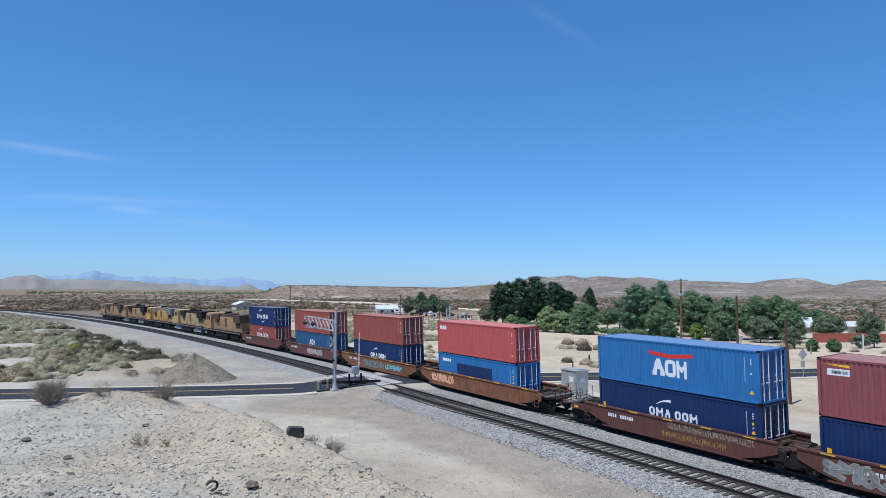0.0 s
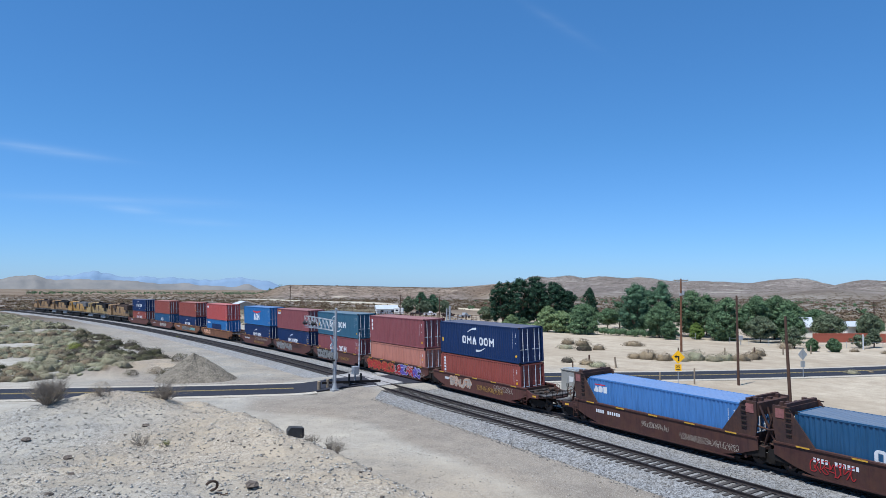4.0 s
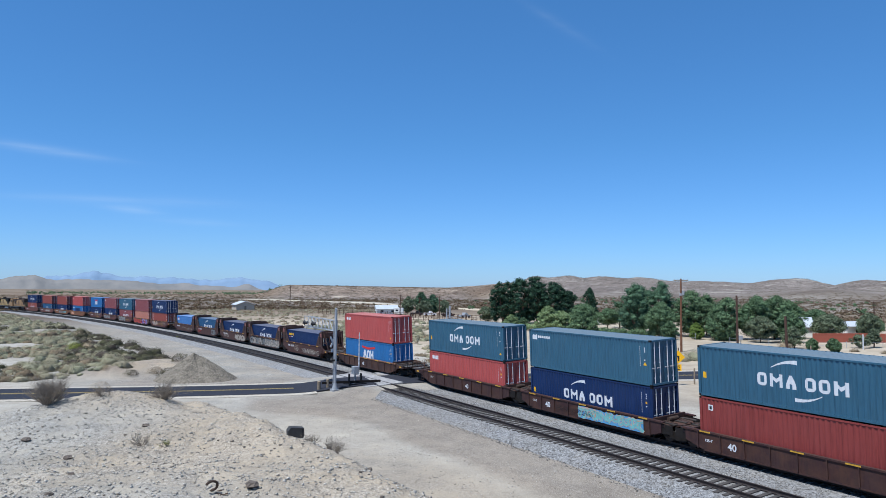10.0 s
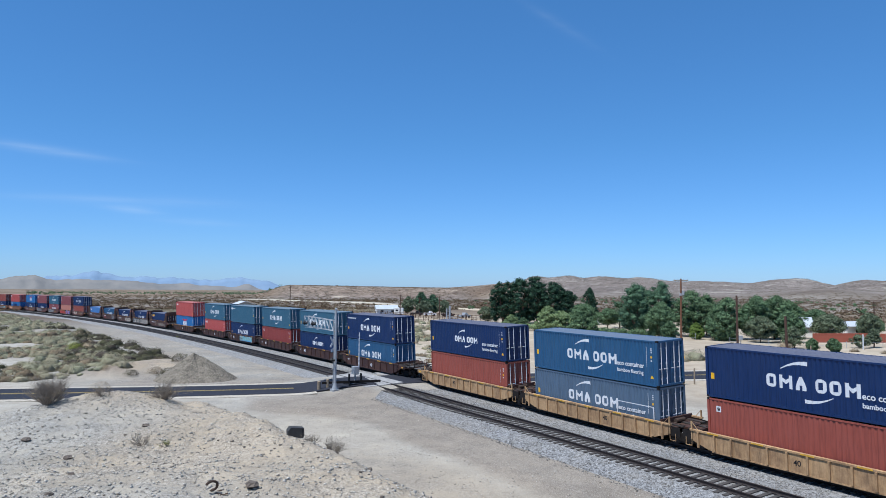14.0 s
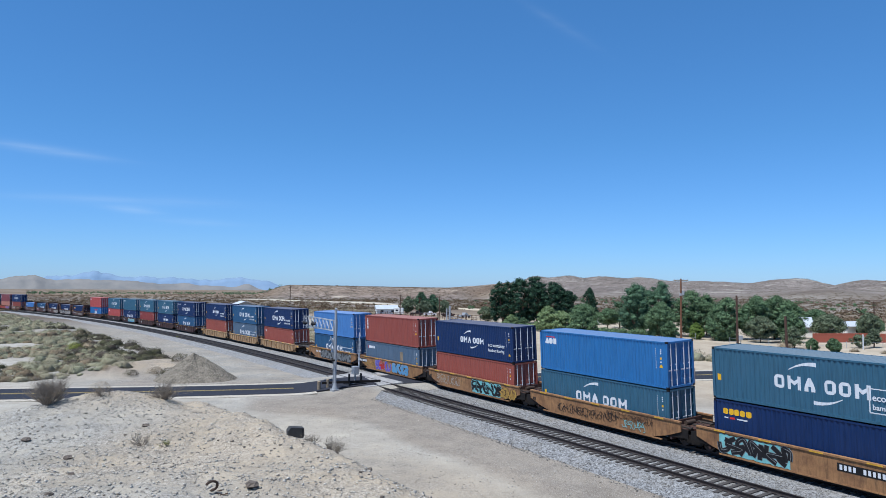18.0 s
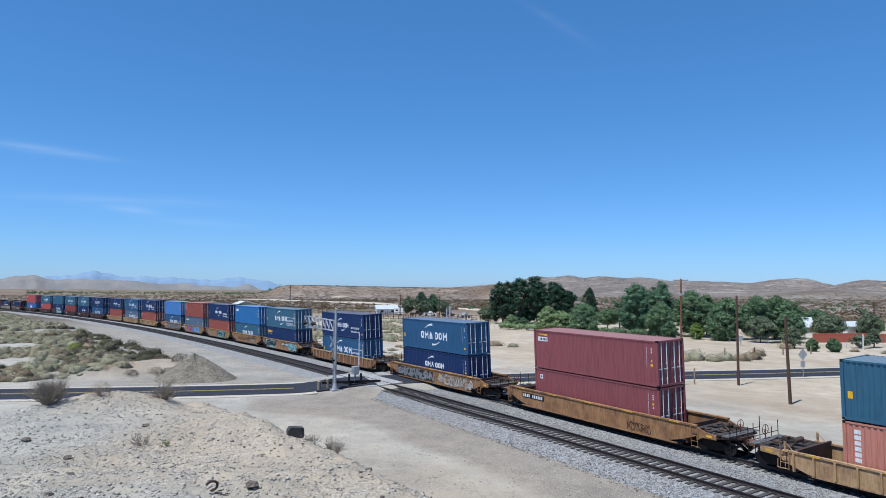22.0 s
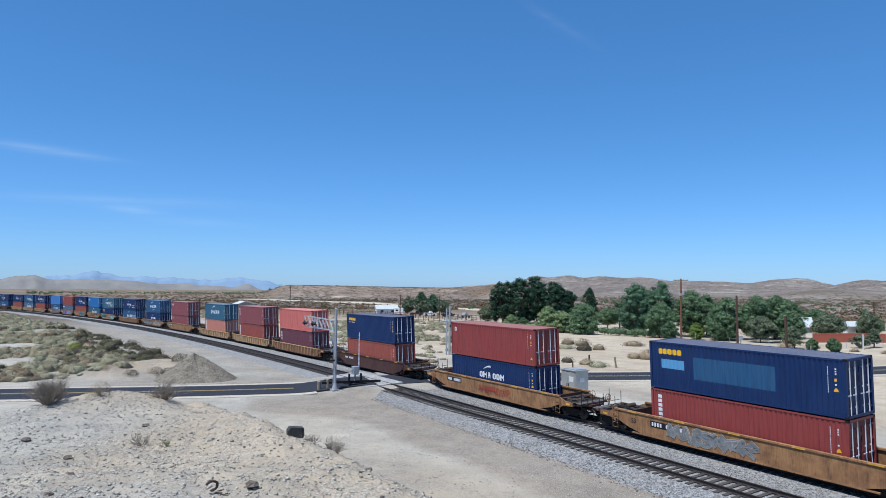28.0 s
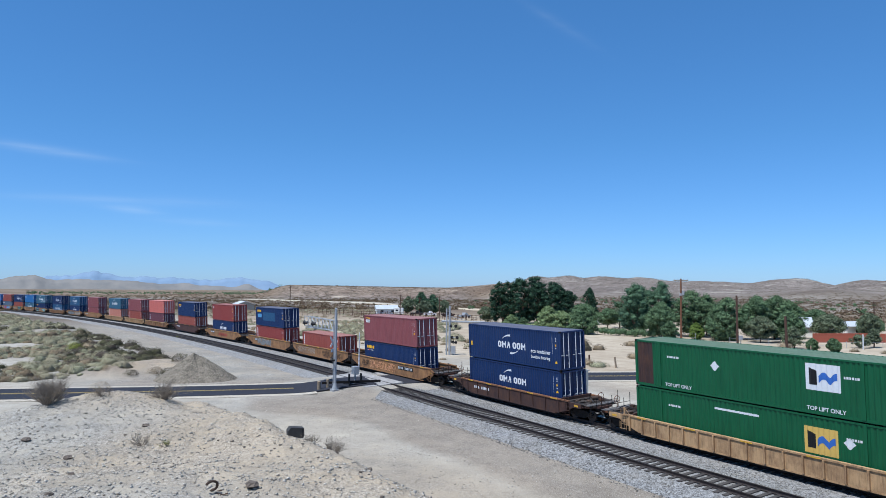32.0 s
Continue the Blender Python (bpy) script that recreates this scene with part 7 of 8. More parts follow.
PINE, MUL, WIL, OLI = ("tall dark green pine with a broad rounded crown", "full mid-green shade tree", "light grey-green willow-like tree", "small dusty grey-green tree")
for i, (x, y, h, r, m, lab, kw) in enumerate((
        (17.5, 200, 11.6, 4.6, M_LEAF_DARK, PINE, {"trunk": 0.1, "spread": 0.5, "clumps": 170}), (22.5, 198, 12.6, 5.0, M_LEAF_DARK, PINE, {"trunk": 0.1, "spread": 0.5, "clumps": 170}), (27.5, 202, 13.0, 5.2, M_LEAF_DARK, PINE, {"trunk": 0.1, "spread": 0.5, "clumps": 170}),
        (32.5, 200, 11.6, 4.8, M_LEAF_DARK, PINE, {"trunk": 0.1, "spread": 0.5, "clumps": 170}), (36.5, 201, 9.6, 4.0, M_LEAF_DARK, PINE, {"trunk": 0.1, "spread": 0.5, "clumps": 170}),
        (42.0, 197, 9.8, 2.6, M_LEAF_DARK, "narrow dark green conifer", {"trunk": 0.1}),
        (24.3, 160, 5.9, 3.2, M_LEAF_LIGHT, WIL, {"trunk": 0.15, "droop": 0.5}), (27.4, 157, 5.2, 3.0, M_LEAF_LIGHT, WIL, {"trunk": 0.12, "droop": 0.6}), (31.2, 153, 6.0, 3.6, M_LEAF_MID, "spreading green tree with drooping branches", {"trunk": 0.1, "droop": 0.6}),
        (17.6, 176, 3.4, 2.0, M_LEAF_LIGHT, OLI, {}), (20.2, 174, 2.8, 1.4, M_LEAF_MID, "small rounded green tree", {}),
        (40.5, 170, 5.4, 3.6, M_LEAF_MID, "spreading tree with a high canopy", {"trunk": 0.4}), (45.5, 178, 5.2, 3.6, M_LEAF_GREY, OLI, {"trunk": 0.4}),
        (42.5, 153, 11.2, 5.4, M_LEAF_DEEP, "broad dark green shade tree", {"trunk": 0.15}), (48.0, 152, 11.6, 5.6, M_LEAF_DEEP, "broad dark green shade tree", {"trunk": 0.15}), (44.8, 143, 7.4, 4.0, M_LEAF_MID, MUL, {"trunk": 0.12}), (52.6, 146, 9.4, 4.6, M_LEAF_MID, MUL, {"trunk": 0.15}),
        (57.4, 140, 8.2, 4.4, M_LEAF_MID, MUL, {"trunk": 0.15}), (62.4, 138, 8.8, 4.4, M_LEAF_MID, MUL, {"trunk": 0.15}), (67.0, 140, 9.0, 4.4, M_LEAF_MID, MUL, {"trunk": 0.15}), (59.8, 130.5, 4.8, 3.0, M_LEAF_GREY, OLI, {"trunk": 0.3}),
        (72.5, 150, 6.0, 3.6, M_LEAF_MID, MUL, {"trunk": 0.2}), (79.5, 143, 5.0, 3.8, M_LEAF_GREY, OLI, {"trunk": 0.25}), (85.5, 139, 5.4, 2.6, M_LEAF_GREY, OLI, {"trunk": 0.3}), (90.0, 146, 4.8, 3.0, M_LEAF_MID, MUL, {"trunk": 0.25}),
        (59.8, 118, 3.6, 2.2, M_LEAF_GREY, "small airy grey-green tree with thin leaves", {"trunk": 0.2, "per": 34, "core": 0.0, "clumps": 60}), (59.9, 112.5, 2.0, 0.95, M_LEAF_MID, "small young green tree in the yard", {"trunk": 0.1}), (63.0, 111.6, 2.2, 1.1, M_LEAF_MID, "small young green tree in the yard", {"trunk": 0.1}),
        (71.6, 119, 2.3, 1.7, M_LEAF_GREY, "low airy grey-green bushy tree", {"trunk": 0.1, "per": 34, "core": 0.0, "clumps": 60}), (74.6, 120, 3.2, 1.2, M_LEAF_GREY, "thin young tree with sparse leaves", {"trunk": 0.35, "per": 60, "core": 0.0}),
        (50.8, 138.5, 3.3, 1.6, M_LEAF_YEL, "small conical yellow-green tree", {"trunk": 0.05, "spread": 1.0}), (45.2, 137.5, 3.6, 1.8, M_LEAF_MID, "rounded green tree before the fence", {"trunk": 0.08}),
        (-8.6, 279, 9.2, 3.6, M_LEAF_DEEP, MUL, {"trunk": 0.15}), (-3.6, 275, 7.4, 3.2, M_LEAF_DEEP, MUL, {"trunk": 0.15}), (-13.8, 276, 6.6, 3.4, M_LEAF_GREY, OLI, {"trunk": 0.2}), (-7.0, 268, 5.4, 3.6, M_LEAF_GREY, OLI, {"trunk": 0.2}), (0.5, 270, 5.4, 3.0, M_LEAF_GREY, OLI, {"trunk": 0.2}),
        (13.5, 208, 4.6, 3.0, M_LEAF_GREY, OLI, {"trunk": 0.2}),
        (57.5, 151, 8.6, 4.6, M_LEAF_MID, MUL, {"trunk": 0.15}), (54.5, 135.5, 5.6, 3.2, M_LEAF_MID, MUL, {"trunk": 0.1}), (65.4, 131, 5.8, 3.2, M_LEAF_MID, MUL, {"trunk": 0.12}), (71.5, 143, 7.4, 3.8, M_LEAF_MID, MUL, {"trunk": 0.15}),
        (76.5, 152, 6.4, 3.8, M_LEAF_MID, MUL, {"trunk": 0.15}), (84.0, 156, 5.6, 3.8, M_LEAF_MID, MUL, {"trunk": 0.2}), (36.0, 176, 6.4, 4.2, M_LEAF_MID, MUL, {"trunk": 0.2}), (45.0, 160, 10.6, 4.8, M_LEAF_DEEP, "broad dark green shade tree", {"trunk": 0.15}))):
    tree(x, y, h, r, m, lab, 200 + i, **kw)


def hedge(pts, h, w, mat, label, seed):
    rr = random.Random(seed)
    rows = []
    for p, q in zip(pts, pts[1:]):
        n = max(2, int(math.dist(p, q) / 0.4))
        for i in range(n):
            t = (i + rr.random()) / n
            x, y = p[0] + (q[0] - p[0]) * t, p[1] + (q[1] - p[1]) * t
            k = h * rr.uniform(0.3, 0.5)
            rows.append((x + rr.uniform(-w, w) * 0.4, y + rr.uniform(-w, w) * 0.4, terrain(x, y) + rr.uniform(0.4, 0.8) * h * 0.8, k * 1.1, k))
    v, f = crown_mesh(seed, rows, 0.2, 80, 0.7)
    ob = thing("hedge", label, "hedge", data=numpy_mesh("hedge", v, f, mat))
    return ob


hedge([(34.5, 151), (43.5, 143.5)], 1.7, 1.4, M_LEAF_MID, "low dark green hedge along a wire fence", 401)
hedge([(14.0, 172), (24.5, 163.5)], 1.8, 1.4, M_LEAF_LIGHT, "row of light green bushes along a wire fence", 402)
hedge([(53.5, 138), (57.0, 134.5)], 1.4, 1.2, M_LEAF_MID, "low green hedge below the trees", 403)


def far_trees():
    rr = random.Random(77)
    rows = []
    for k in range(340):
        az = radians(rr.uniform(-31, -13))
        r = rr.uniform(1300, 1700)
        x, y = r * math.sin(az), r * math.cos(az)
        s = 1.3 + 3.4 * rr.random() ** 2
        rows.append((x, y, terrain(x, y) + s * 0.5, s, s * 0.7))
    for k in range(150):
        az = radians(rr.uniform(2, 34))
        r = rr.uniform(300, 800)
        x, y = r * math.sin(az), r * math.cos(az)
        s = rr.uniform(0.6, 1.5)
        rows.append((x, y, terrain(x, y) + s * 0.4, s, s * 0.6))
    v, f = crown_mesh(9, rows, 1.0, 34)
    tagged(new("far_trees", numpy_mesh("far_trees", v, f, M_LEAF_MID)), "scattered dark green trees on the far flat", "trees", kind="stuff")


far_trees()


# ---- crossing equipment ----
def upright(x, y, turn=0.0, lift=0.0):
    return Matrix.Translation((x, y, terrain(x, y) + lift)) @ Matrix.Rotation(turn, 4, "Z")


ALONG = math.atan2(AX.y, AX.x)  # local x runs along the track, away


def crossing():
    for o, lab in ((-TRACK_GAP, "near"), (0.0, "far")):
        for y0, y1 in ((-2.0, -0.84), (-0.67, 0.67), (0.84, 2.0)):
            for k in range(4):
                def slab(b, y0=y0, y1=y1):
                    b.box(-1.2, 1.2, y0, y1, -0.20, 0.004, None, 0.03)
                q = 61.0 + 2.43 * k
                sl = new("crossing_slab", shared(("crossing_slab", y0), slab, M_CONC))
                sl.matrix_basis = track_pose(q, o, 1.0)
                tagged(sl, "pale concrete crossing slab set between the rails", "crossing slab", kind="structure")


crossing()


def lamp_pair(ob, c, mat_back=None, axis=Vector((1, 0, 0))):
    """Two flasher heads with black backing discs and hoods on a cross bar."""
    back = part("flasher_bar", (lambda b: (b.tube(c - axis * 0.42, c + axis * 0.42, 0.035), b)[1])(Mesh()), ob, mat=M_GALV)
    f = axis.cross(Vector((0, 0, 1)))
    for s in (-0.4, 0.4):
        b = Mesh()
        p = c + axis * s
        b.tube(p - f * 0.02, p + f * 0.02, 0.25, None, 16)
        b.tube(p + f * 0.02, p + f * 0.28, 0.12, 0.13, 12)
        b.tube(p - f * 0.16, p - f * 0.02, 0.1, None, 12)
        part("flasher", b, back, "black flasher with backing disc", M_BLACK)


def truss_arm(ob, a, b2, h, r):
    """A lattice arm of two chords and zigzag braces, doubled sideways."""
    d = (b2 - a).normalized()
    side = d.cross(Vector((0, 0, 1))) * 0.22
    n = int((b2 - a).length / 0.75)
    for s in (-1, 1):
        b = Mesh()
        lo = [a + side * s + (b2 - a) * i / n for i in range(n + 1)]
        hi = [p + Vector((0, 0, h)) for p in lo]
        b.path([lo[0], lo[-1]], r)
        b.path([hi[0], hi[-1]], r)
        for i in range(n):
            b.tube(lo[i], hi[i + 1], r * 0.6, None, 5)
            b.tube(hi[i], lo[i], r * 0.6, None, 5)
        b.tube(hi[n], lo[n], r * 0.6, None, 5)
        part("truss", b, ob, mat=M_GALV)
    b = Mesh()
    for i in range(n + 1):
        for dz in (0, h):
            b.tube(a + side + (b2 - a) * i / n + Vector((0, 0, dz)), a - side + (b2 - a) * i / n + Vector((0, 0, dz)), r * 0.6, None, 5)
    b.box(min(a.x, b2.x), max(a.x, b2.x), -0.2, 0.2, a.z + 0.02, a.z + 0.05)
    part("cross_braces", b, ob, mat=M_GALV)


def signal_mast():
    ob = thing("crossing_signal", "galvanised cantilever level-crossing signal mast with white crossbuck", "crossing signal", at=upright(-10.0, 65.2, ALONG + 0.1))
    b = Mesh()
    b.tube((0, 0, 0), (0, 0, 7.6), 0.15, 0.12, 14)
    b.tube((0, 0, 7.6), (0, 0, 7.72), 0.16, 0.05, 12)
    part("mast", b, ob, mat=M_GALV)
    b = Mesh()
    b.box(-0.35, 0.35, -0.35, 0.35, -0.1, 0.16, None, 0.05)
    b.tube((0, 0, 0.16), (0, 0, 0.7), 0.26, 0.17, 12)
    part("base", b, ob, mat=M_GALV)
    truss_arm(ob, Vector((0.1, 0, 5.55)), Vector((6.2, 0, 5.75)), 0.95, 0.03)
    for x in (4.0, 5.8):
        lamp_pair(ob, Vector((x, 0.4, 6.05)), axis=Vector((0.86, -0.5, 0)).normalized())
    lamp_pair(ob, Vector((0.05, 0.3, 2.9)), axis=Vector((0.86, -0.5, 0)).normalized())
    for s in (-1, 1):
        b = Mesh()
        b.box(-0.6, 0.6, -0.012, 0.012, -0.11, 0.11)
        m = Matrix.Translation((0.1, 0.22 + 0.014 * s, 4.55)) @ Matrix.Rotation(radians(-65), 4, "Z") @ Matrix.Rotation(radians(52 * s), 4, "Y")
        part("crossbuck_blade", b, ob, "white crossbuck blade", M_WHITE, at=m)
    b = Mesh()
    b.box(-0.28, 0.28, -0.01, 0.01, -0.15, 0.15)
    part("track_count_plate", b, ob, "small white plate", M_WHITE, at=Matrix.Translation((0.1, 0.22, 3.75)) @ Matrix.Rotation(radians(-65), 4, "Z"))
    b = Mesh()
    b.tube((0, 0.2, 0.6), (0, 0.2, 6.0), 0.03, None, 6)
    for z in (1.2, 2.0, 2.8, 3.6, 4.4, 5.2):
        b.tube((0, 0.12, z), (0, 0.42, z), 0.015, None, 5)
    part("ladder", b, ob, mat=M_GALV)


def crossing_gate():
    ob = thing("crossing_gate", "level-crossing gate with raised arm and grey mechanism box", "crossing gate", at=upright(-8.4, 67.5, ALONG))
    b = Mesh()
    b.tube((0, 0, 0), (0, 0, 1.5), 0.08, None, 10)
    b.box(-0.2, 0.2, -0.2, 0.2, 0, 0.1)
    part("post", b, ob, mat=M_GALV)
    b = Mesh()
    b.box(-0.3, 0.3, -0.28, 0.28, 1.0, 1.75, None, 0.06)
    part("mechanism_box", b, ob, "light grey mechanism box", M_GALV)
    b = Mesh()
    b.box(-0.04, 0.04, -0.42, -0.36, 1.3, 5.0)
    for k in range(7):
        b.box(-0.05, 0.05, -0.43, -0.35, 1.9 + 0.45 * k, 2.1 + 0.45 * k)
    part("gate_arm", b, ob, "slim pale gate arm standing upright", M_WHITE)
    for s in (-1, 1):
        b = Mesh()
        b.side_plate([(-0.12, 1.05), (0.12, 1.05), (0.16, 0.35), (0.28, 0.3), (0.28, -0.02), (-0.28, -0.02), (-0.28, 0.3), (-0.16, 0.35)], s * 0.62 - 0.05, s * 0.62 + 0.05)
        part("counterweight", b, ob, "black counterweight arm", M_BLACK)
    for s, x in ((-1, -0.7), (1, 0.8)):
        b = Mesh()
        b.box(x - 0.14, x + 0.14, -0.9, 0.9, 0.0, 0.2, None, 0.04)
        part("footing", b, ob, mat=M_BLACK)


signal_mast()
crossing_gate()
for x, y in ((-11.6, 65.9), (-10.9, 66.6)):
    b = Mesh()
    b.tube((0, 0, -0.05), (0, 0, 0.85), 0.17, 0.165, 12)
    b.tube((0, 0, 0.85), (0, 0, 0.9), 0.165, 0.1, 12)
    thing("guard_post", "short weathered timber guard post by the road", "post", "guard posts", data=b.data("guard_post", M_WOODGREY), at=upright(x, y))
b = Mesh()
b.box(-0.1, 5.6, -0.06, 0.06, 0.5, 0.72)
thing("guard_rail", "dark steel guard rail beside the crossing", "guard rail", data=b.data("guard_rail", M_DKSTEEL), at=upright(-11.3, 66.4, math.atan2(1.1, 3.2)))


def far_signal():
    ob = thing("crossing_signal", "galvanised cantilever level-crossing signal beyond the tracks", "crossing signal", at=upright(1.1, 103.8))
    b = Mesh()
    b.tube((0, 0, 0), (0, 0, 7.3), 0.17, 0.15, 12)
    b.tube((-0.45, 0, 0), (-0.45, 0, 6.9), 0.12, 0.1, 10)
    part("mast", b, ob, mat=M_GALV)
    b = Mesh()
    b.tube((-1.2, 0, 5.0), (5.4, 0.6, 4.85), 0.15, 0.13, 10)
    b.tube((-0.4, 0, 5.9), (2.8, 0.3, 5.0), 0.03, None, 6)
    part("arm", b, ob, mat=M_GALV)
    lamp_pair(ob, Vector((0.75, -0.2, 2.6)), axis=Vector((0.9, -0.4, 0)).normalized())
    lamp_pair(ob, Vector((0.75, -0.2, 1.9)), axis=Vector((0.5, -0.85, 0)).normalized())
    lamp_pair(ob, Vector((0.55, -0.2, 4.3)), axis=Vector((0.9, -0.4, 0)).normalized())
    b = Mesh()
    b.box(0.2, 0.9, -0.3, 0.3, 0.2, 1.3, None, 0.05)
    part("mechanism_box", b, ob, mat=M_GALV)


far_signal()


def relay_cabinet():
    ob = thing("relay_cabinet", "silver aluminium signal relay cabinet with white notices", "cabinet", at=upright(12.2, 63.9, ALONG))
    w, d, h = 0.95, 0.8, 2.45
    b = Mesh()
    b.box(-w, w, -d, d, 0.12, h, None, 0.03)
    part("body", b, ob, mat=M_CABINET)
    b = Mesh()
    b.prism([(-w - 0.08, -d - 0.08), (w + 0.08, -d - 0.08), (w + 0.08, d + 0.08), (-w - 0.08, d + 0.08)], h, h + 0.07)
    b.box(-w + 0.1, w - 0.1, -d + 0.1, d - 0.1, h + 0.07, h + 0.16, None, 0.05)
    part("roof", b, ob, mat=M_CABINET)
    b = Mesh()
    b.box(-w - 0.05, w + 0.05, -d - 0.05, d + 0.05, -0.15, 0.12)
    part("plinth", b, ob, "concrete plinth", M_CONC)
    for s in (-1, 1):
        b = Mesh()
        b.box(s * 0.46 - 0.43, s * 0.46 + 0.43, d, d + 0.03, 0.2, h - 0.1, None, 0.01)
        dr = part("door", b, ob, mat=M_CABINET)
        b = Mesh()
        b.box(s * 0.12 - 0.03, s * 0.12 + 0.03, d + 0.03, d + 0.06, 1.0, 1.3)
        part("handle", b, dr, mat=M_DKSTEEL)
    b = Mesh()
    b.box(-0.75, -0.2, d + 0.032, d + 0.04, 1.45, 1.95)
    part("notice", b, ob, "white notice", M_WHITE)
    b = Mesh()
    b.box(-w - 0.008, -w, -0.3, 0.2, 1.45, 1.85)
    part("notice", b, ob, "white notice", M_WHITE)
    b = Mesh()
    b.tube((0.6, -0.3, h), (0.6, -0.3, h + 0.7), 0.06, None, 8)
    part("vent_pipe", b, ob, mat=M_WOODDARK)


relay_cabinet()


# ---- poles, signs and posts ----
def utility_pole():
    ob = thing("utility_pole", "tall reddish-brown wooden utility pole with crossarm", "utility pole", at=upright(38.0, 110.4))
    b = Mesh()
    b.tube((0, 0, -0.3), (0, 0, 11.6), 0.19, 0.13, 10)
    part("pole", b, ob, mat=M_WOODPOLE)
    b = Mesh()
    b.box(-1.15, 1.15, -0.06, 0.06, 11.25, 11.38)
    part("crossarm", b, ob, mat=M_WOODGREY)
    for x in (-1.05, -0.45, 0.45, 1.05):
        b = Mesh()
        b.tube((x, 0, 11.38), (x, 0, 11.5), 0.05, 0.07, 8)
        part("insulator", b, ob, mat=M_GALV)
    b = Mesh()
    b.tube((0.35, 0.1, 9.0), (0.35, 0.1, 9.7), 0.22, None, 12)
    part("transformer", b, ob, "pale grey transformer can", M_GALV)
    b = Mesh()
    b.path([(0, 0, 10.2), (0.4, 0, 10.3), (0.8, 0, 10.1)], 0.03)
    b.box(-0.25, 0.05, -0.16, -0.1, 8.9, 9.3)
    part("bracket", b, ob, mat=M_GALV)


utility_pole()
for x, y, h, lean, r, lab in ((30.8, 72.3, 9.3, -0.012, 0.11, "plain dark wooden pole standing in the sand"), (30.4, 60.8, 7.65, -0.045, 0.12, "dark leaning wooden pole standing in the sand")):
    b = Mesh()
    b.tube((0, 0, -0.3), (0, 0, h * 0.5), r * 1.25, r * 1.1, 10)
    b.tube((0, 0, h * 0.5), (0, 0, h), r * 1.1, r * 0.85, 10)
    for z in (0.6, 1.4, 2.2):
        b.box(-r * 1.3, -r, -0.03, 0.03, z, z + 0.05)
    thing("wooden_pole", lab, "pole", "bare poles", data=b.data("wooden_pole", M_WOODDARK), at=upright(x, y) @ Matrix.Rotation(lean, 4, "Y"))


def diamond_sign(x, y, h, size, turn, face, front, label):
    ob = thing("road_sign", label, "road sign", at=upright(x, y, turn))
    b = Mesh()
    b.box(-0.03, 0.03, -0.02, 0.02, -0.1, h)
    part("post", b, ob, mat=M_GALV)
    r = size / 2
    b = Mesh()
    ring = [(0, h - size), (r * 0.96, h - r - 0.04), (r * 0.96, h - r + 0.04), (0.04, h), (-0.04, h), (-r * 0.96, h - r + 0.04), (-r * 0.96, h - r - 0.04)]
    b.side_plate(ring, -0.045, -0.03)
    part("panel", b, ob, mat=face)
    b = Mesh()
    w = 0.33 if front else 0.3
    b.box(-w, w, -0.045, -0.03, h - size - 0.72, h - size - 0.06)
    part("plate", b, ob, mat=face)
    if front:
        b = Mesh()
        b.side_plate([(-0.02, h - size + 0.28), (0.12, h - size + 0.28), (0.12, h - r + 0.13), (-0.02, h - r + 0.13)], -0.055, -0.047)
        b.side_plate([(-0.16, h - r - 0.01), (0.12, h - r - 0.01), (0.12, h - r + 0.13), (-0.16, h - r + 0.13)], -0.055, -0.047)
        b.side_plate([(-0.38, h - r + 0.06), (-0.16, h - r - 0.12), (-0.16, h - r + 0.24)], -0.055, -0.047)
        part("arrow", b, ob, "black turn arrow", M_BLACK)
        m = Matrix(((1, 0, 0, -0.22), (0, 0, -1, -0.05), (0, 1, 0, h - size - 0.44), (0, 0, 0, 1)))
        part("lettering", words("25", 0.4, M_BLACK), ob, "black numerals", at=m)
        b = Mesh()
        b.box(-0.2, 0.2, -0.052, -0.047, h - size - 0.65, h - size - 0.55)
        part("small_print", b, ob, "black print bar", M_BLACK)


diamond_sign(24.3, 71.6, 3.55, 1.35, radians(-8), M_SIGNYEL, True, "yellow diamond curve-ahead sign with speed plate")
diamond_sign(40.8, 78.6, 3.3, 1.35, radians(200), M_CABINET, True, "back of a grey diamond road sign on a post")
for x, y, h, r, m, t in ((22.4, 71.5, 1.3, 0.09, M_WOODGREY, 0.0), (26.3, 72.5, 1.65, 0.09, M_WOODGREY, 0.0), (19.8, 93.5, 1.0, 0.13, M_WOODDARK, 0.0), (21.9, 87.5, 1.35, 0.12, M_WOODGREY, -0.12),
                         (29.0, 98.0, 1.2, 0.1, M_WOODGREY, 0.05), (35.0, 103.0, 1.3, 0.1, M_WOODDARK, 0.0), (42.5, 104.5, 1.2, 0.12, M_WOODGREY, 0.0), (46.5, 103.5, 1.3, 0.13, M_WOODDARK, 0.0), (52.0, 106, 1.3, 0.11, M_WOODGREY, 0.0), (57.3, 108, 1.2, 0.11, M_WOODGREY, 0.0), (70.3, 116, 2.5, 0.1, M_WHITE, 0.0)):
    b = Mesh()
    b.tube((0, 0, -0.1), (0, 0, h), r, r * 0.92, 8)
    b.tube((0, 0, h), (0, 0, h + 0.03), r * 0.92, r * 0.5, 8)
    thing("post", "short weathered wooden post in the sand" if m is not M_WHITE else "slim white painted marker post", "post", "short posts", data=b.data("post", m), at=upright(x, y) @ Matrix.Rotation(t, 4, "Y"))

# mailbox-like utility box by the far verge
b = Mesh()
b.box(-0.3, 0.3, -0.25, 0.25, 0.9, 1.7, None, 0.05)
b.box(-0.05, 0.05, -0.05, 0.05, -0.1, 0.9)
thing("utility_box", "pale grey utility box on a post", "utility box", data=b.data("utility_box", M_GALV), at=upright(53.3, 124.0))


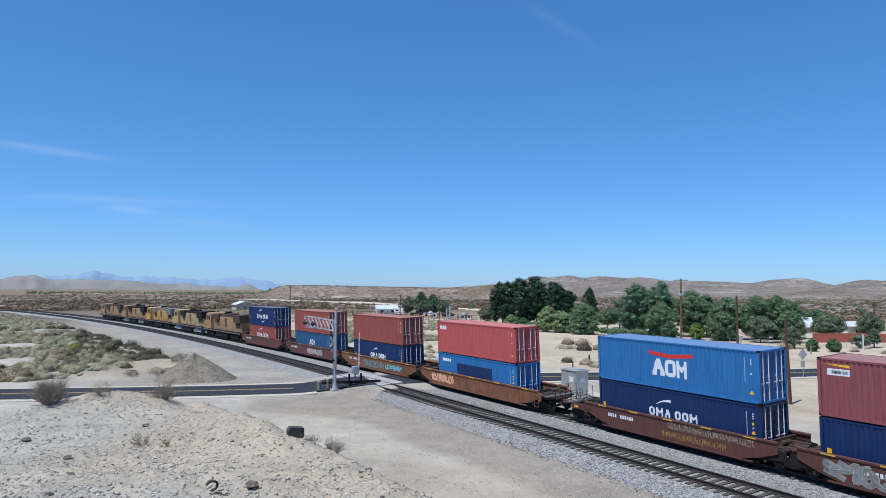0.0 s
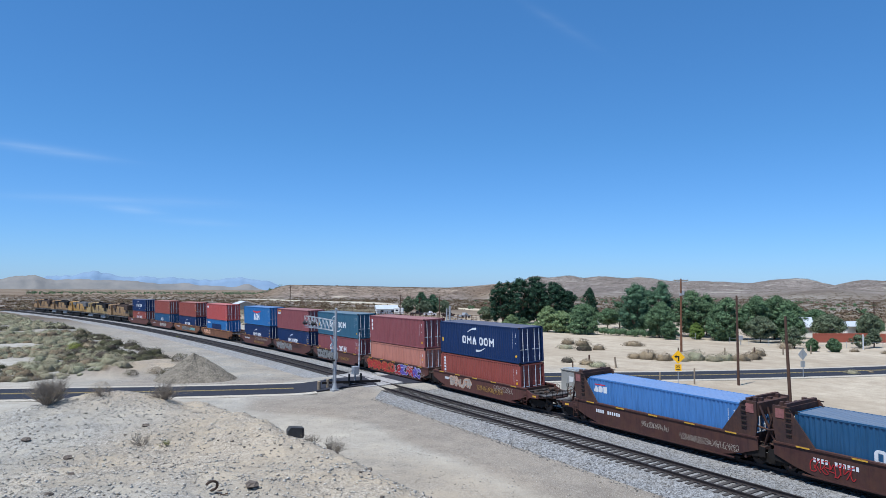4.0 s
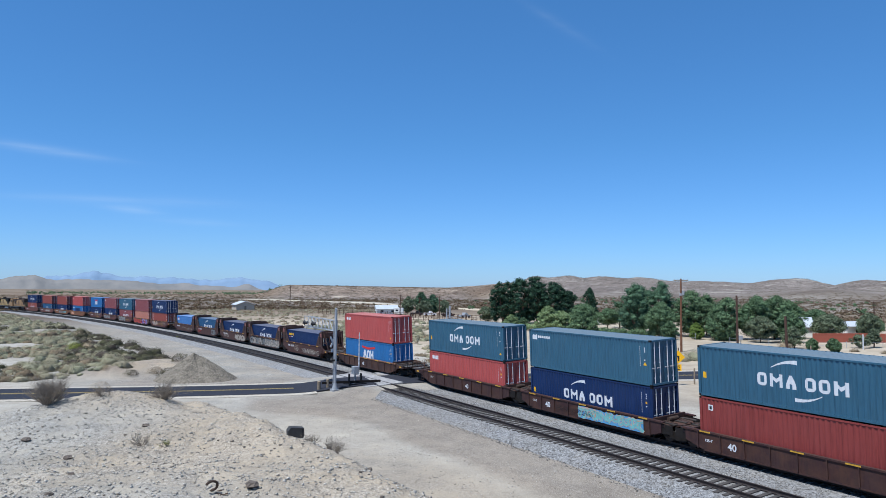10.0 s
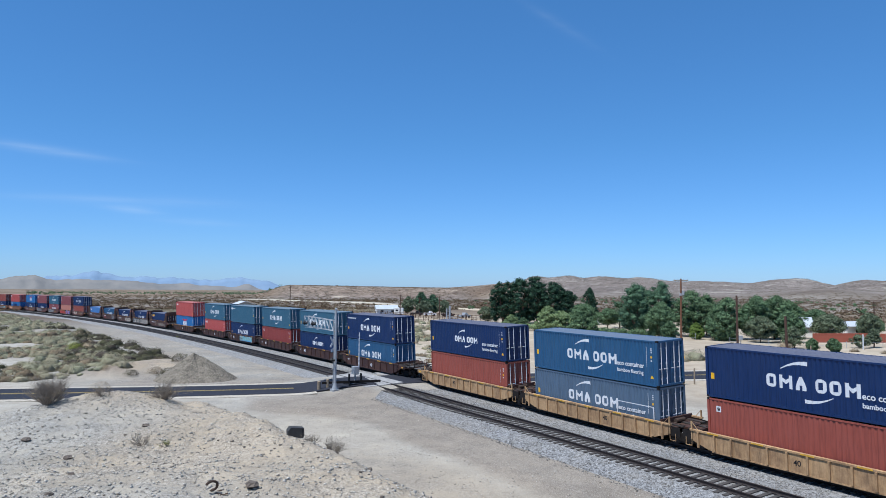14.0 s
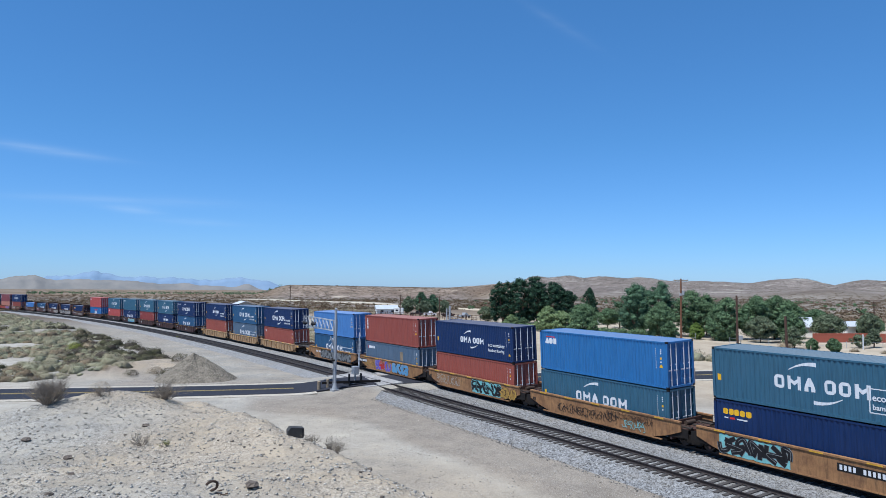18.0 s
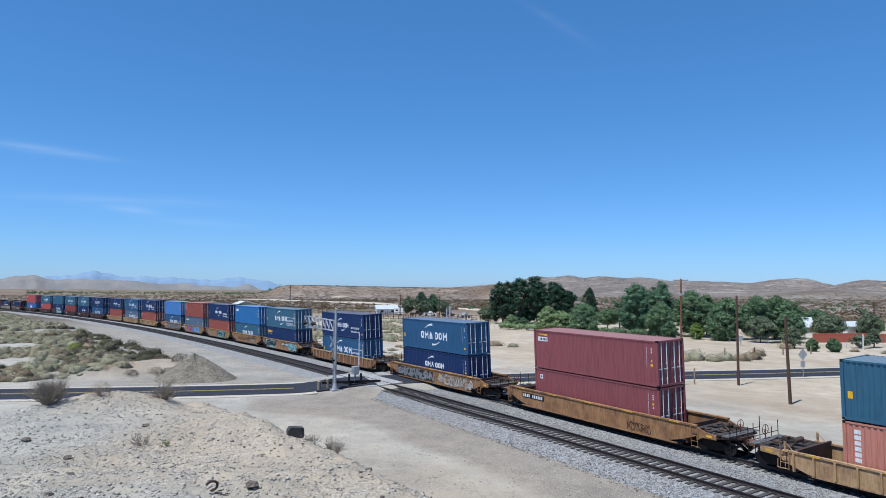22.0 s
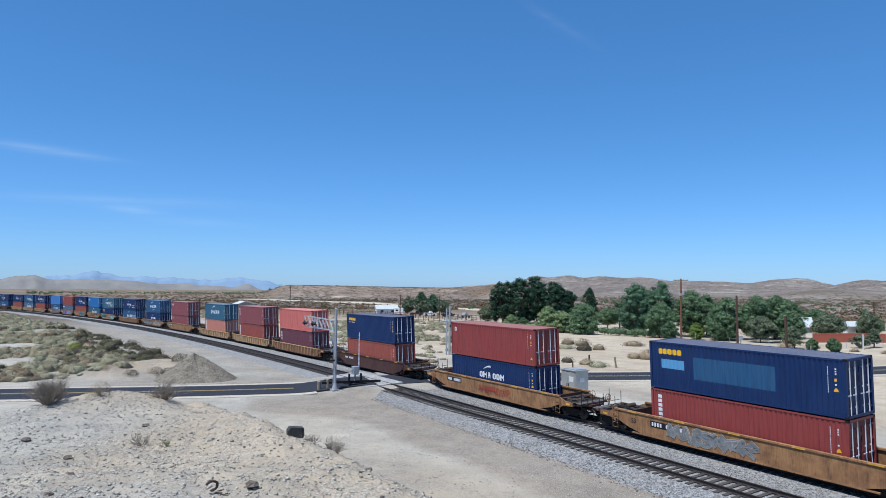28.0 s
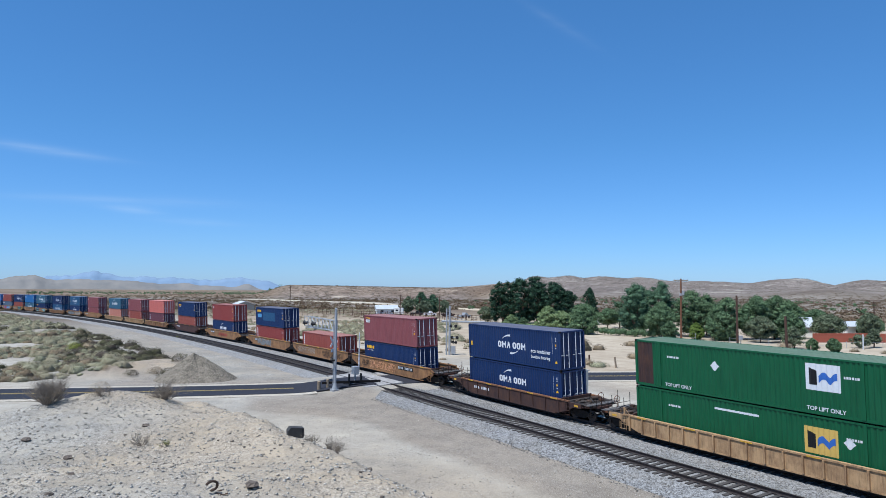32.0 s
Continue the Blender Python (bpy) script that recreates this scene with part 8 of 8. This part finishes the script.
# ---- the mound's litter and the gravel pile ----
def spoil_heap():
    g = random.Random(3)
    cx, cy, r, h = -26.5, 74.9, 4.3, 2.75
    b = Mesh()
    n, m = 48, 16
    b.v.append((0, 0, h - 0.12))
    for j in range(1, m + 1):
        for i in range(n):
            t = 2 * math.pi * i / n
            k = j / m
            rad = r * k * (1 + 0.22 * noise.noise((math.cos(t) * 1.3, math.sin(t) * 1.3, 4)) + 0.05 * noise.noise((math.cos(t) * 5, math.sin(t) * 5, 2)))
            z = h * (1 - k) ** 0.95 * (1 + 0.16 * noise.fractal((rad * math.cos(t) * 0.8, rad * math.sin(t) * 0.8, 1), 0.8, 2.0, 4)) - 0.15 * k
            b.v.append((rad * math.cos(t), rad * math.sin(t), z))
    for i in range(n):
        b.f.append((0, 1 + i, 1 + (i + 1) % n))
    for j in range(m - 1):
        for i in range(n):
            a, c = 1 + j * n + i, 1 + j * n + (i + 1) % n
            b.f.append((a, a + n, c + n, c))
    s = Shade("dark_gravel", 0.95, 0.0, 0.1)
    p = s.position()
    s.color(s.mix(0.5, s.ramp(s.cells(p, 6.0), [(0.0, lin(66, 62, 56)), (1.0, lin(146, 138, 124))]), s.ramp(s.noise(p, 1.2, 6.0, 0.75), [(0.35, lin(92, 86, 76)), (0.65, lin(150, 140, 124))])))
    s.bump(s.mix(0.5, s.cells(p, 5.0, "Distance"), s.noise(p, 3.0, 6.0, 0.7)), 1.0, 0.22)
    thing("spoil_heap", "conical pile of grey-brown gravel beside the road", "gravel pile", data=b.data("spoil_heap", s.m, True), at=Matrix.Translation((cx, cy, terrain(cx, cy))))


spoil_heap()
b = Mesh()
b.side_plate([(-0.28, 0.0), (0.23, 0.0), (0.28, 0.1), (0.27, 0.36), (-0.20, 0.41), (-0.3, 0.29)], -0.18, 0.18)
bin_ob = thing("plastic_crate", "dark grey discarded plastic crate lying at the mound's edge", "crate", at=upright(-5.85, 28.1, 0.4, 0.0) @ Matrix.Scale(1.12, 4))
part("body", b, bin_ob, mat=plain("dark_grey_plastic", lin(60, 59, 58), 0.8))
b = Mesh()
b.side_plate([(0.20, 0.04), (0.24, 0.08), (0.23, 0.33), (0.18, 0.35)], -0.19, -0.182)
part("rim", b, bin_ob, mat=M_BLACK)
b = Mesh()
hook = [(0.17 * (1 - 0.02 * k) * math.cos(2.7 - 0.3 * k), 0.015 * k, 0.26 + 0.14 * math.sin(2.7 - 0.3 * k)) for k in range(15)]
hook += [(-0.06, 0.24, 0.06), (0.05, 0.27, 0.01), (0.2, 0.3, 0.05), (0.36, 0.33, 0.0)]
b.path(hook, 0.036, 7)
b.path([(0.0, 0.2, 0.0), (0.12, 0.1, 0.06), (0.3, 0.02, 0.02), (0.42, 0.0, 0.06)], 0.02, 5)
thing("cable_coil", "rusty coil of old cable half buried in gravel", "cable coil", data=b.data("cable_coil", M_GRIME), at=upright(-6.3, 19.35, 0.3, -0.03))


# ---- houses, fences and yards beyond the tracks ----
M_WALLW = plain("white_house_wall", lin(222, 220, 214), 0.8, 0.0, 0.06, 0.8)
M_WALLT = plain("tan_house_wall", lin(190, 176, 156), 0.85, 0.0, 0.1, 0.8)
M_ROOFG = plain("pale_grey_roofing", lin(176, 182, 186), 0.7, 0.0, 0.12, 0.8)
M_ROOFD = plain("dark_roof_shingle", lin(96, 90, 86), 0.9, 0.0, 0.2, 1.5)
M_FENCE = plain("red_brown_fence_boards", lin(158, 88, 70), 0.85, 0.0, 0.2, 1.0)
M_GLASS = Shade("dark_window_glass", 0.08, 0.0, 0.5).color(lin(40, 46, 54)).m


def house(x, y, w, d, h, rise, turn, wall, roof, label, windows=2):
    ob = thing("house", label, "house", at=upright(x, y, turn, -0.1))
    b = Mesh()
    b.box(-w / 2, w / 2, -d / 2, d / 2, 0, h)
    b.end_plate([(-d / 2, h), (d / 2, h), (0, h + rise)], -w / 2, -w / 2 + 0.15)
    b.end_plate([(-d / 2, h), (d / 2, h), (0, h + rise)], w / 2 - 0.15, w / 2)
    part("wall", b, ob, mat=wall)
    e = 0.45
    for s in (-1, 1):
        b = Mesh()
        k = rise * e / (d / 2)
        b.end_plate([(0, h + rise), (s * (d / 2 + e), h - k), (s * (d / 2 + e), h - k + 0.12), (0, h + rise + 0.12)][::s], -w / 2 - 0.4, w / 2 + 0.4)
        part("roof", b, ob, mat=roof)
    for i in range(windows):
        xx = -w / 2 + w * (i + 0.5) / windows
        b = Mesh()
        b.box(xx - 0.6, xx + 0.6, -d / 2 - 0.05, -d / 2 - 0.003, h * 0.38, h * 0.82)
        win = part("window", b, ob, "white-framed window", M_WHITE)
        b = Mesh()
        b.box(xx - 0.5, xx + 0.5, -d / 2 - 0.06, -d / 2 - 0.051, h * 0.42, h * 0.78)
        part("pane", b, win, mat=M_GLASS)
    b = Mesh()
    b.box(w / 2, w / 2 + 0.04, -0.45, 0.45, 0, 2.05)
    part("door", b, ob, mat=M_WOODGREY)
    return ob


house(75.5, 150.5, 7.5, 7.0, 2.4, 1.7, radians(-20), M_WALLW, M_ROOFG, "white house with pale grey roof behind the trees")
house(88.5, 151.0, 5.0, 5.0, 2.4, 0.8, radians(10), M_WALLW, M_ROOFG, "small white outbuilding behind the fence", 1)
house(-21.5, 266.0, 8.0, 6.0, 2.3, 1.2, radians(12), M_WALLW, M_ROOFG, "small white house with a low gable in a far yard")
house(-90.0, 313.0, 9.5, 8.0, 2.6, 1.5, radians(-62), M_WALLT, M_ROOFG, "small pale house far beyond the tracks")
for x, y, w, h, turn, lab in ((-16.6, 264, 3.6, 2.2, 0.05, "small white parked trailer in a yard"), (-26.5, 300, 5.0, 2.4, 0.0, "white shed in a far yard"), (44.0, 196, 5.2, 2.0, 0.0, "pale trailer under the trees")):
    ob = thing("trailer", lab, "trailer", at=upright(x, y, turn))
    b = Mesh()
    b.box(-w / 2, w / 2, -1.2, 1.2, 0.5, h + 0.4, None, 0.2)
    part("body", b, ob, mat=M_WALLW)
    b = Mesh()
    b.box(-w / 2 + 0.6, -w / 2 + 1.6, -1.21, -1.19, 1.4, 2.0)
    part("window", b, ob, mat=M_GLASS)
    for xx in (-w / 4, w / 4):
        b = Mesh()
        b.tube((xx, -1.15, 0.32), (xx, -0.95, 0.32), 0.32, None, 12)
        part("wheel", b, ob, mat=M_BLACK)


def board_fence():
    ob = thing("board_fence", "red-brown wooden board fence round a yard", "fence")
    a, c = Vector((70.2, 131.4, 0)), Vector((84.5, 132.4, 0))
    n = 74
    for i in range(n):
        p = a + (c - a) * i / (n - 1)
        def board(b):
            b.box(-0.09, 0.09, -0.012, 0.012, 0.0, 1.75)
        part("board", shared("board", board, M_FENCE), ob, at=Matrix.Translation((p.x, p.y, terrain(p.x, p.y) + random.uniform(-0.02, 0.02))))
    for i in range(7):
        p = a + (c - a) * i / 6
        b = Mesh()
        b.box(-0.06, 0.06, 0.02, 0.14, -0.1, 1.7)
        part("fence_post", b, ob, mat=M_FENCE, at=Matrix.Translation((p.x, p.y, terrain(p.x, p.y))))


board_fence()


def post_fence(pts, gap, h, rails, mat, label, name="rail_fence", r=0.07):
    ob = thing(name, label, "fence")
    def post(b):
        b.tube((0, 0, -0.1), (0, 0, h), r, r * 0.9, 6)
    prev = None
    for p, q in zip(pts, pts[1:]):
        n = max(1, int(math.dist(p, q) / gap))
        for i in range(n + (1 if q == pts[-1] else 0)):
            x, y = p[0] + (q[0] - p[0]) * i / n, p[1] + (q[1] - p[1]) * i / n
            z = terrain(x, y)
            part("fence_post", shared(("fence_post", h, r), post, mat), ob, at=Matrix.Translation((x, y, z)))
            if prev:
                b = Mesh()
                for k in range(rails):
                    zz = h * (k + 0.7) / rails
                    b.tube((prev[0], prev[1], prev[2] + zz), (x, y, z + zz), r * 0.55, None, 4)
                part("fence_rail", b, ob, mat=mat)
            prev = (x, y, z)


post_fence([(-62, 262), (-35, 237), (-12, 217), (13.5, 193)], 3.0, 1.6, 3, M_WOODGREY, "weathered grey post-and-rail corral fence")
post_fence([(-34, 262), (-8, 240), (12, 220)], 3.0, 1.7, 2, M_WOODDARK, "dark post-and-rail corral fence", r=0.09)
post_fence([(-48, 268), (-22, 246), (2, 226), (16, 206)], 2.4, 1.8, 3, M_WOODDARK, "dark wooden stock-pen fence in the far yard", "pen_fence", 0.11)
post_fence([(-30, 236), (-14, 222), (4, 205)], 2.2, 1.5, 3, M_WOODDARK, "dark wooden stock-pen fence in the far yard", "pen_fence", 0.10)
post_fence([(13, 174), (24, 164.5), (34, 152), (44, 143.6), (50, 137)], 2.6, 1.3, 2, M_GALV, "low galvanised wire fence along the yards", "wire_fence", 0.04)
post_fence([(53, 128), (60, 120), (72, 118), (86, 122)], 3.0, 1.2, 2, M_GALV, "low wire fence before the yards", "wire_fence", 0.04)
for x, y, h in ((-15.2, 249, 7.8), (-1.0, 250.7, 7.3), (-8.7, 266.5, 6.6), (-77.4, 352, 10.9), (137, 220, 6.5)):
    ob = thing("far_pole", "distant wooden power pole with short crossarm", "utility pole", "distant poles", at=upright(x, y))
    b = Mesh()
    b.tube((0, 0, -0.2), (0, 0, h), 0.2, 0.14, 8)
    part("pole", b, ob, mat=M_WOODDARK)
    b = Mesh()
    b.box(-0.7, 0.7, -0.07, 0.07, h - 0.5, h - 0.35)
    part("crossarm", b, ob, mat=M_WOODDARK)


def yard_clutter():
    """Dark trucks and stock panels in the far yard, a few pieces, each its own thing."""
    for i, (x, y, w, c) in enumerate(((-9.5, 255, 4.6, M_BLACK), (-4.5, 252, 4.4, M_WHITE), (2.0, 248, 4.6, M_DKSTEEL), (7.5, 236, 4.2, M_GALV))):
        ob = thing("pickup_truck", "parked pickup truck in a far yard", "truck", "vehicles in the yard", at=upright(x, y, 0.2 * i))
        b = Mesh()
        b.side_plate([(-w / 2, 0.45), (w / 2, 0.45), (w / 2, 1.0), (w / 2 - 1.1, 1.1), (w / 2 - 1.7, 1.75), (-0.2, 1.75), (-0.4, 1.1), (-w / 2, 1.1)], -0.9, 0.9)
        part("body", b, ob, mat=c)
        for xx in (-w / 2 + 0.8, w / 2 - 0.8):
            for s in (-1, 1):
                b = Mesh()
                b.tube((xx, s * 0.92, 0.38), (xx, s * 0.7, 0.38), 0.38, None, 12)
                part("wheel", b, ob, mat=M_BLACK)


yard_clutter()


def mountains():
    """Horizon ranges with haze painted into the colour: far pale blue, nearer grey."""
    for name, dist, a, b2, humps, label in (
            ("backdrop_mountains", 4700, lin(116, 138, 160), lin(126, 147, 168), ((-26.9, 66, 1.6), (-29.6, 52, 1.3), (-24.0, 14, 1.8), (-16.6, 36, 1.1), (-14.6, 36, 1.3), (-21.5, 70, 7.0)), "mountain peaks on the horizon, haze painted in as pale blue"),
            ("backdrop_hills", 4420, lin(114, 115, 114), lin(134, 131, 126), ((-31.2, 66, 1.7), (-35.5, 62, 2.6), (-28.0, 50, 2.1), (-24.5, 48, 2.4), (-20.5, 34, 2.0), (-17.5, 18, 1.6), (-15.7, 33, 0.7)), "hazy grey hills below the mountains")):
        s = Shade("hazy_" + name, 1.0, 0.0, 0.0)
        # both tones already hold the distance haze; no air is rendered
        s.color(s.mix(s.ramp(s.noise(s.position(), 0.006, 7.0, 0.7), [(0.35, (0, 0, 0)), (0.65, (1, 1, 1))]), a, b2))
        b = Mesh()
        n = 150
        for i in range(n + 1):
            az = -40 + 29 * i / n
            rough = 1 + 0.16 * noise.fractal((az * 1.1, dist * 0.01, 0), 0.75, 2.1, 6)
            top = -42 + rough * sum(h * math.exp(-((az - c) / w) ** 2) for c, h, w in humps)
            for rr, k in ((dist - 150, 0.0), (dist - 90, 0.35), (dist - 40, 0.75), (dist, 1.0), (dist + 90, 0.0)):
                wob = 18 * noise.noise((az * 1.3, k * 3, 4)) if k < 1 else 0
                b.v.append(((rr + wob) * math.sin(radians(az)), (rr + wob) * math.cos(radians(az)), -75 + (top + 75) * k))
        for i in range(n):
            for j in range(4):
                b.f.append((i * 5 + j, i * 5 + j + 1, i * 5 + j + 6, i * 5 + j + 5))
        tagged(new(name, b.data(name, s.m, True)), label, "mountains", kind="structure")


mountains()


def motions():
    """The train runs along the far track, away round the bend."""
    times = [float(t) for t in range(33)]
    for ob, q0, lift, span in RIDERS:
        walk(ob, [(t, track_pose(q0 + gone(t), 0.0, span) @ Matrix.Translation((0, 0, lift))) for t in times])


motions()
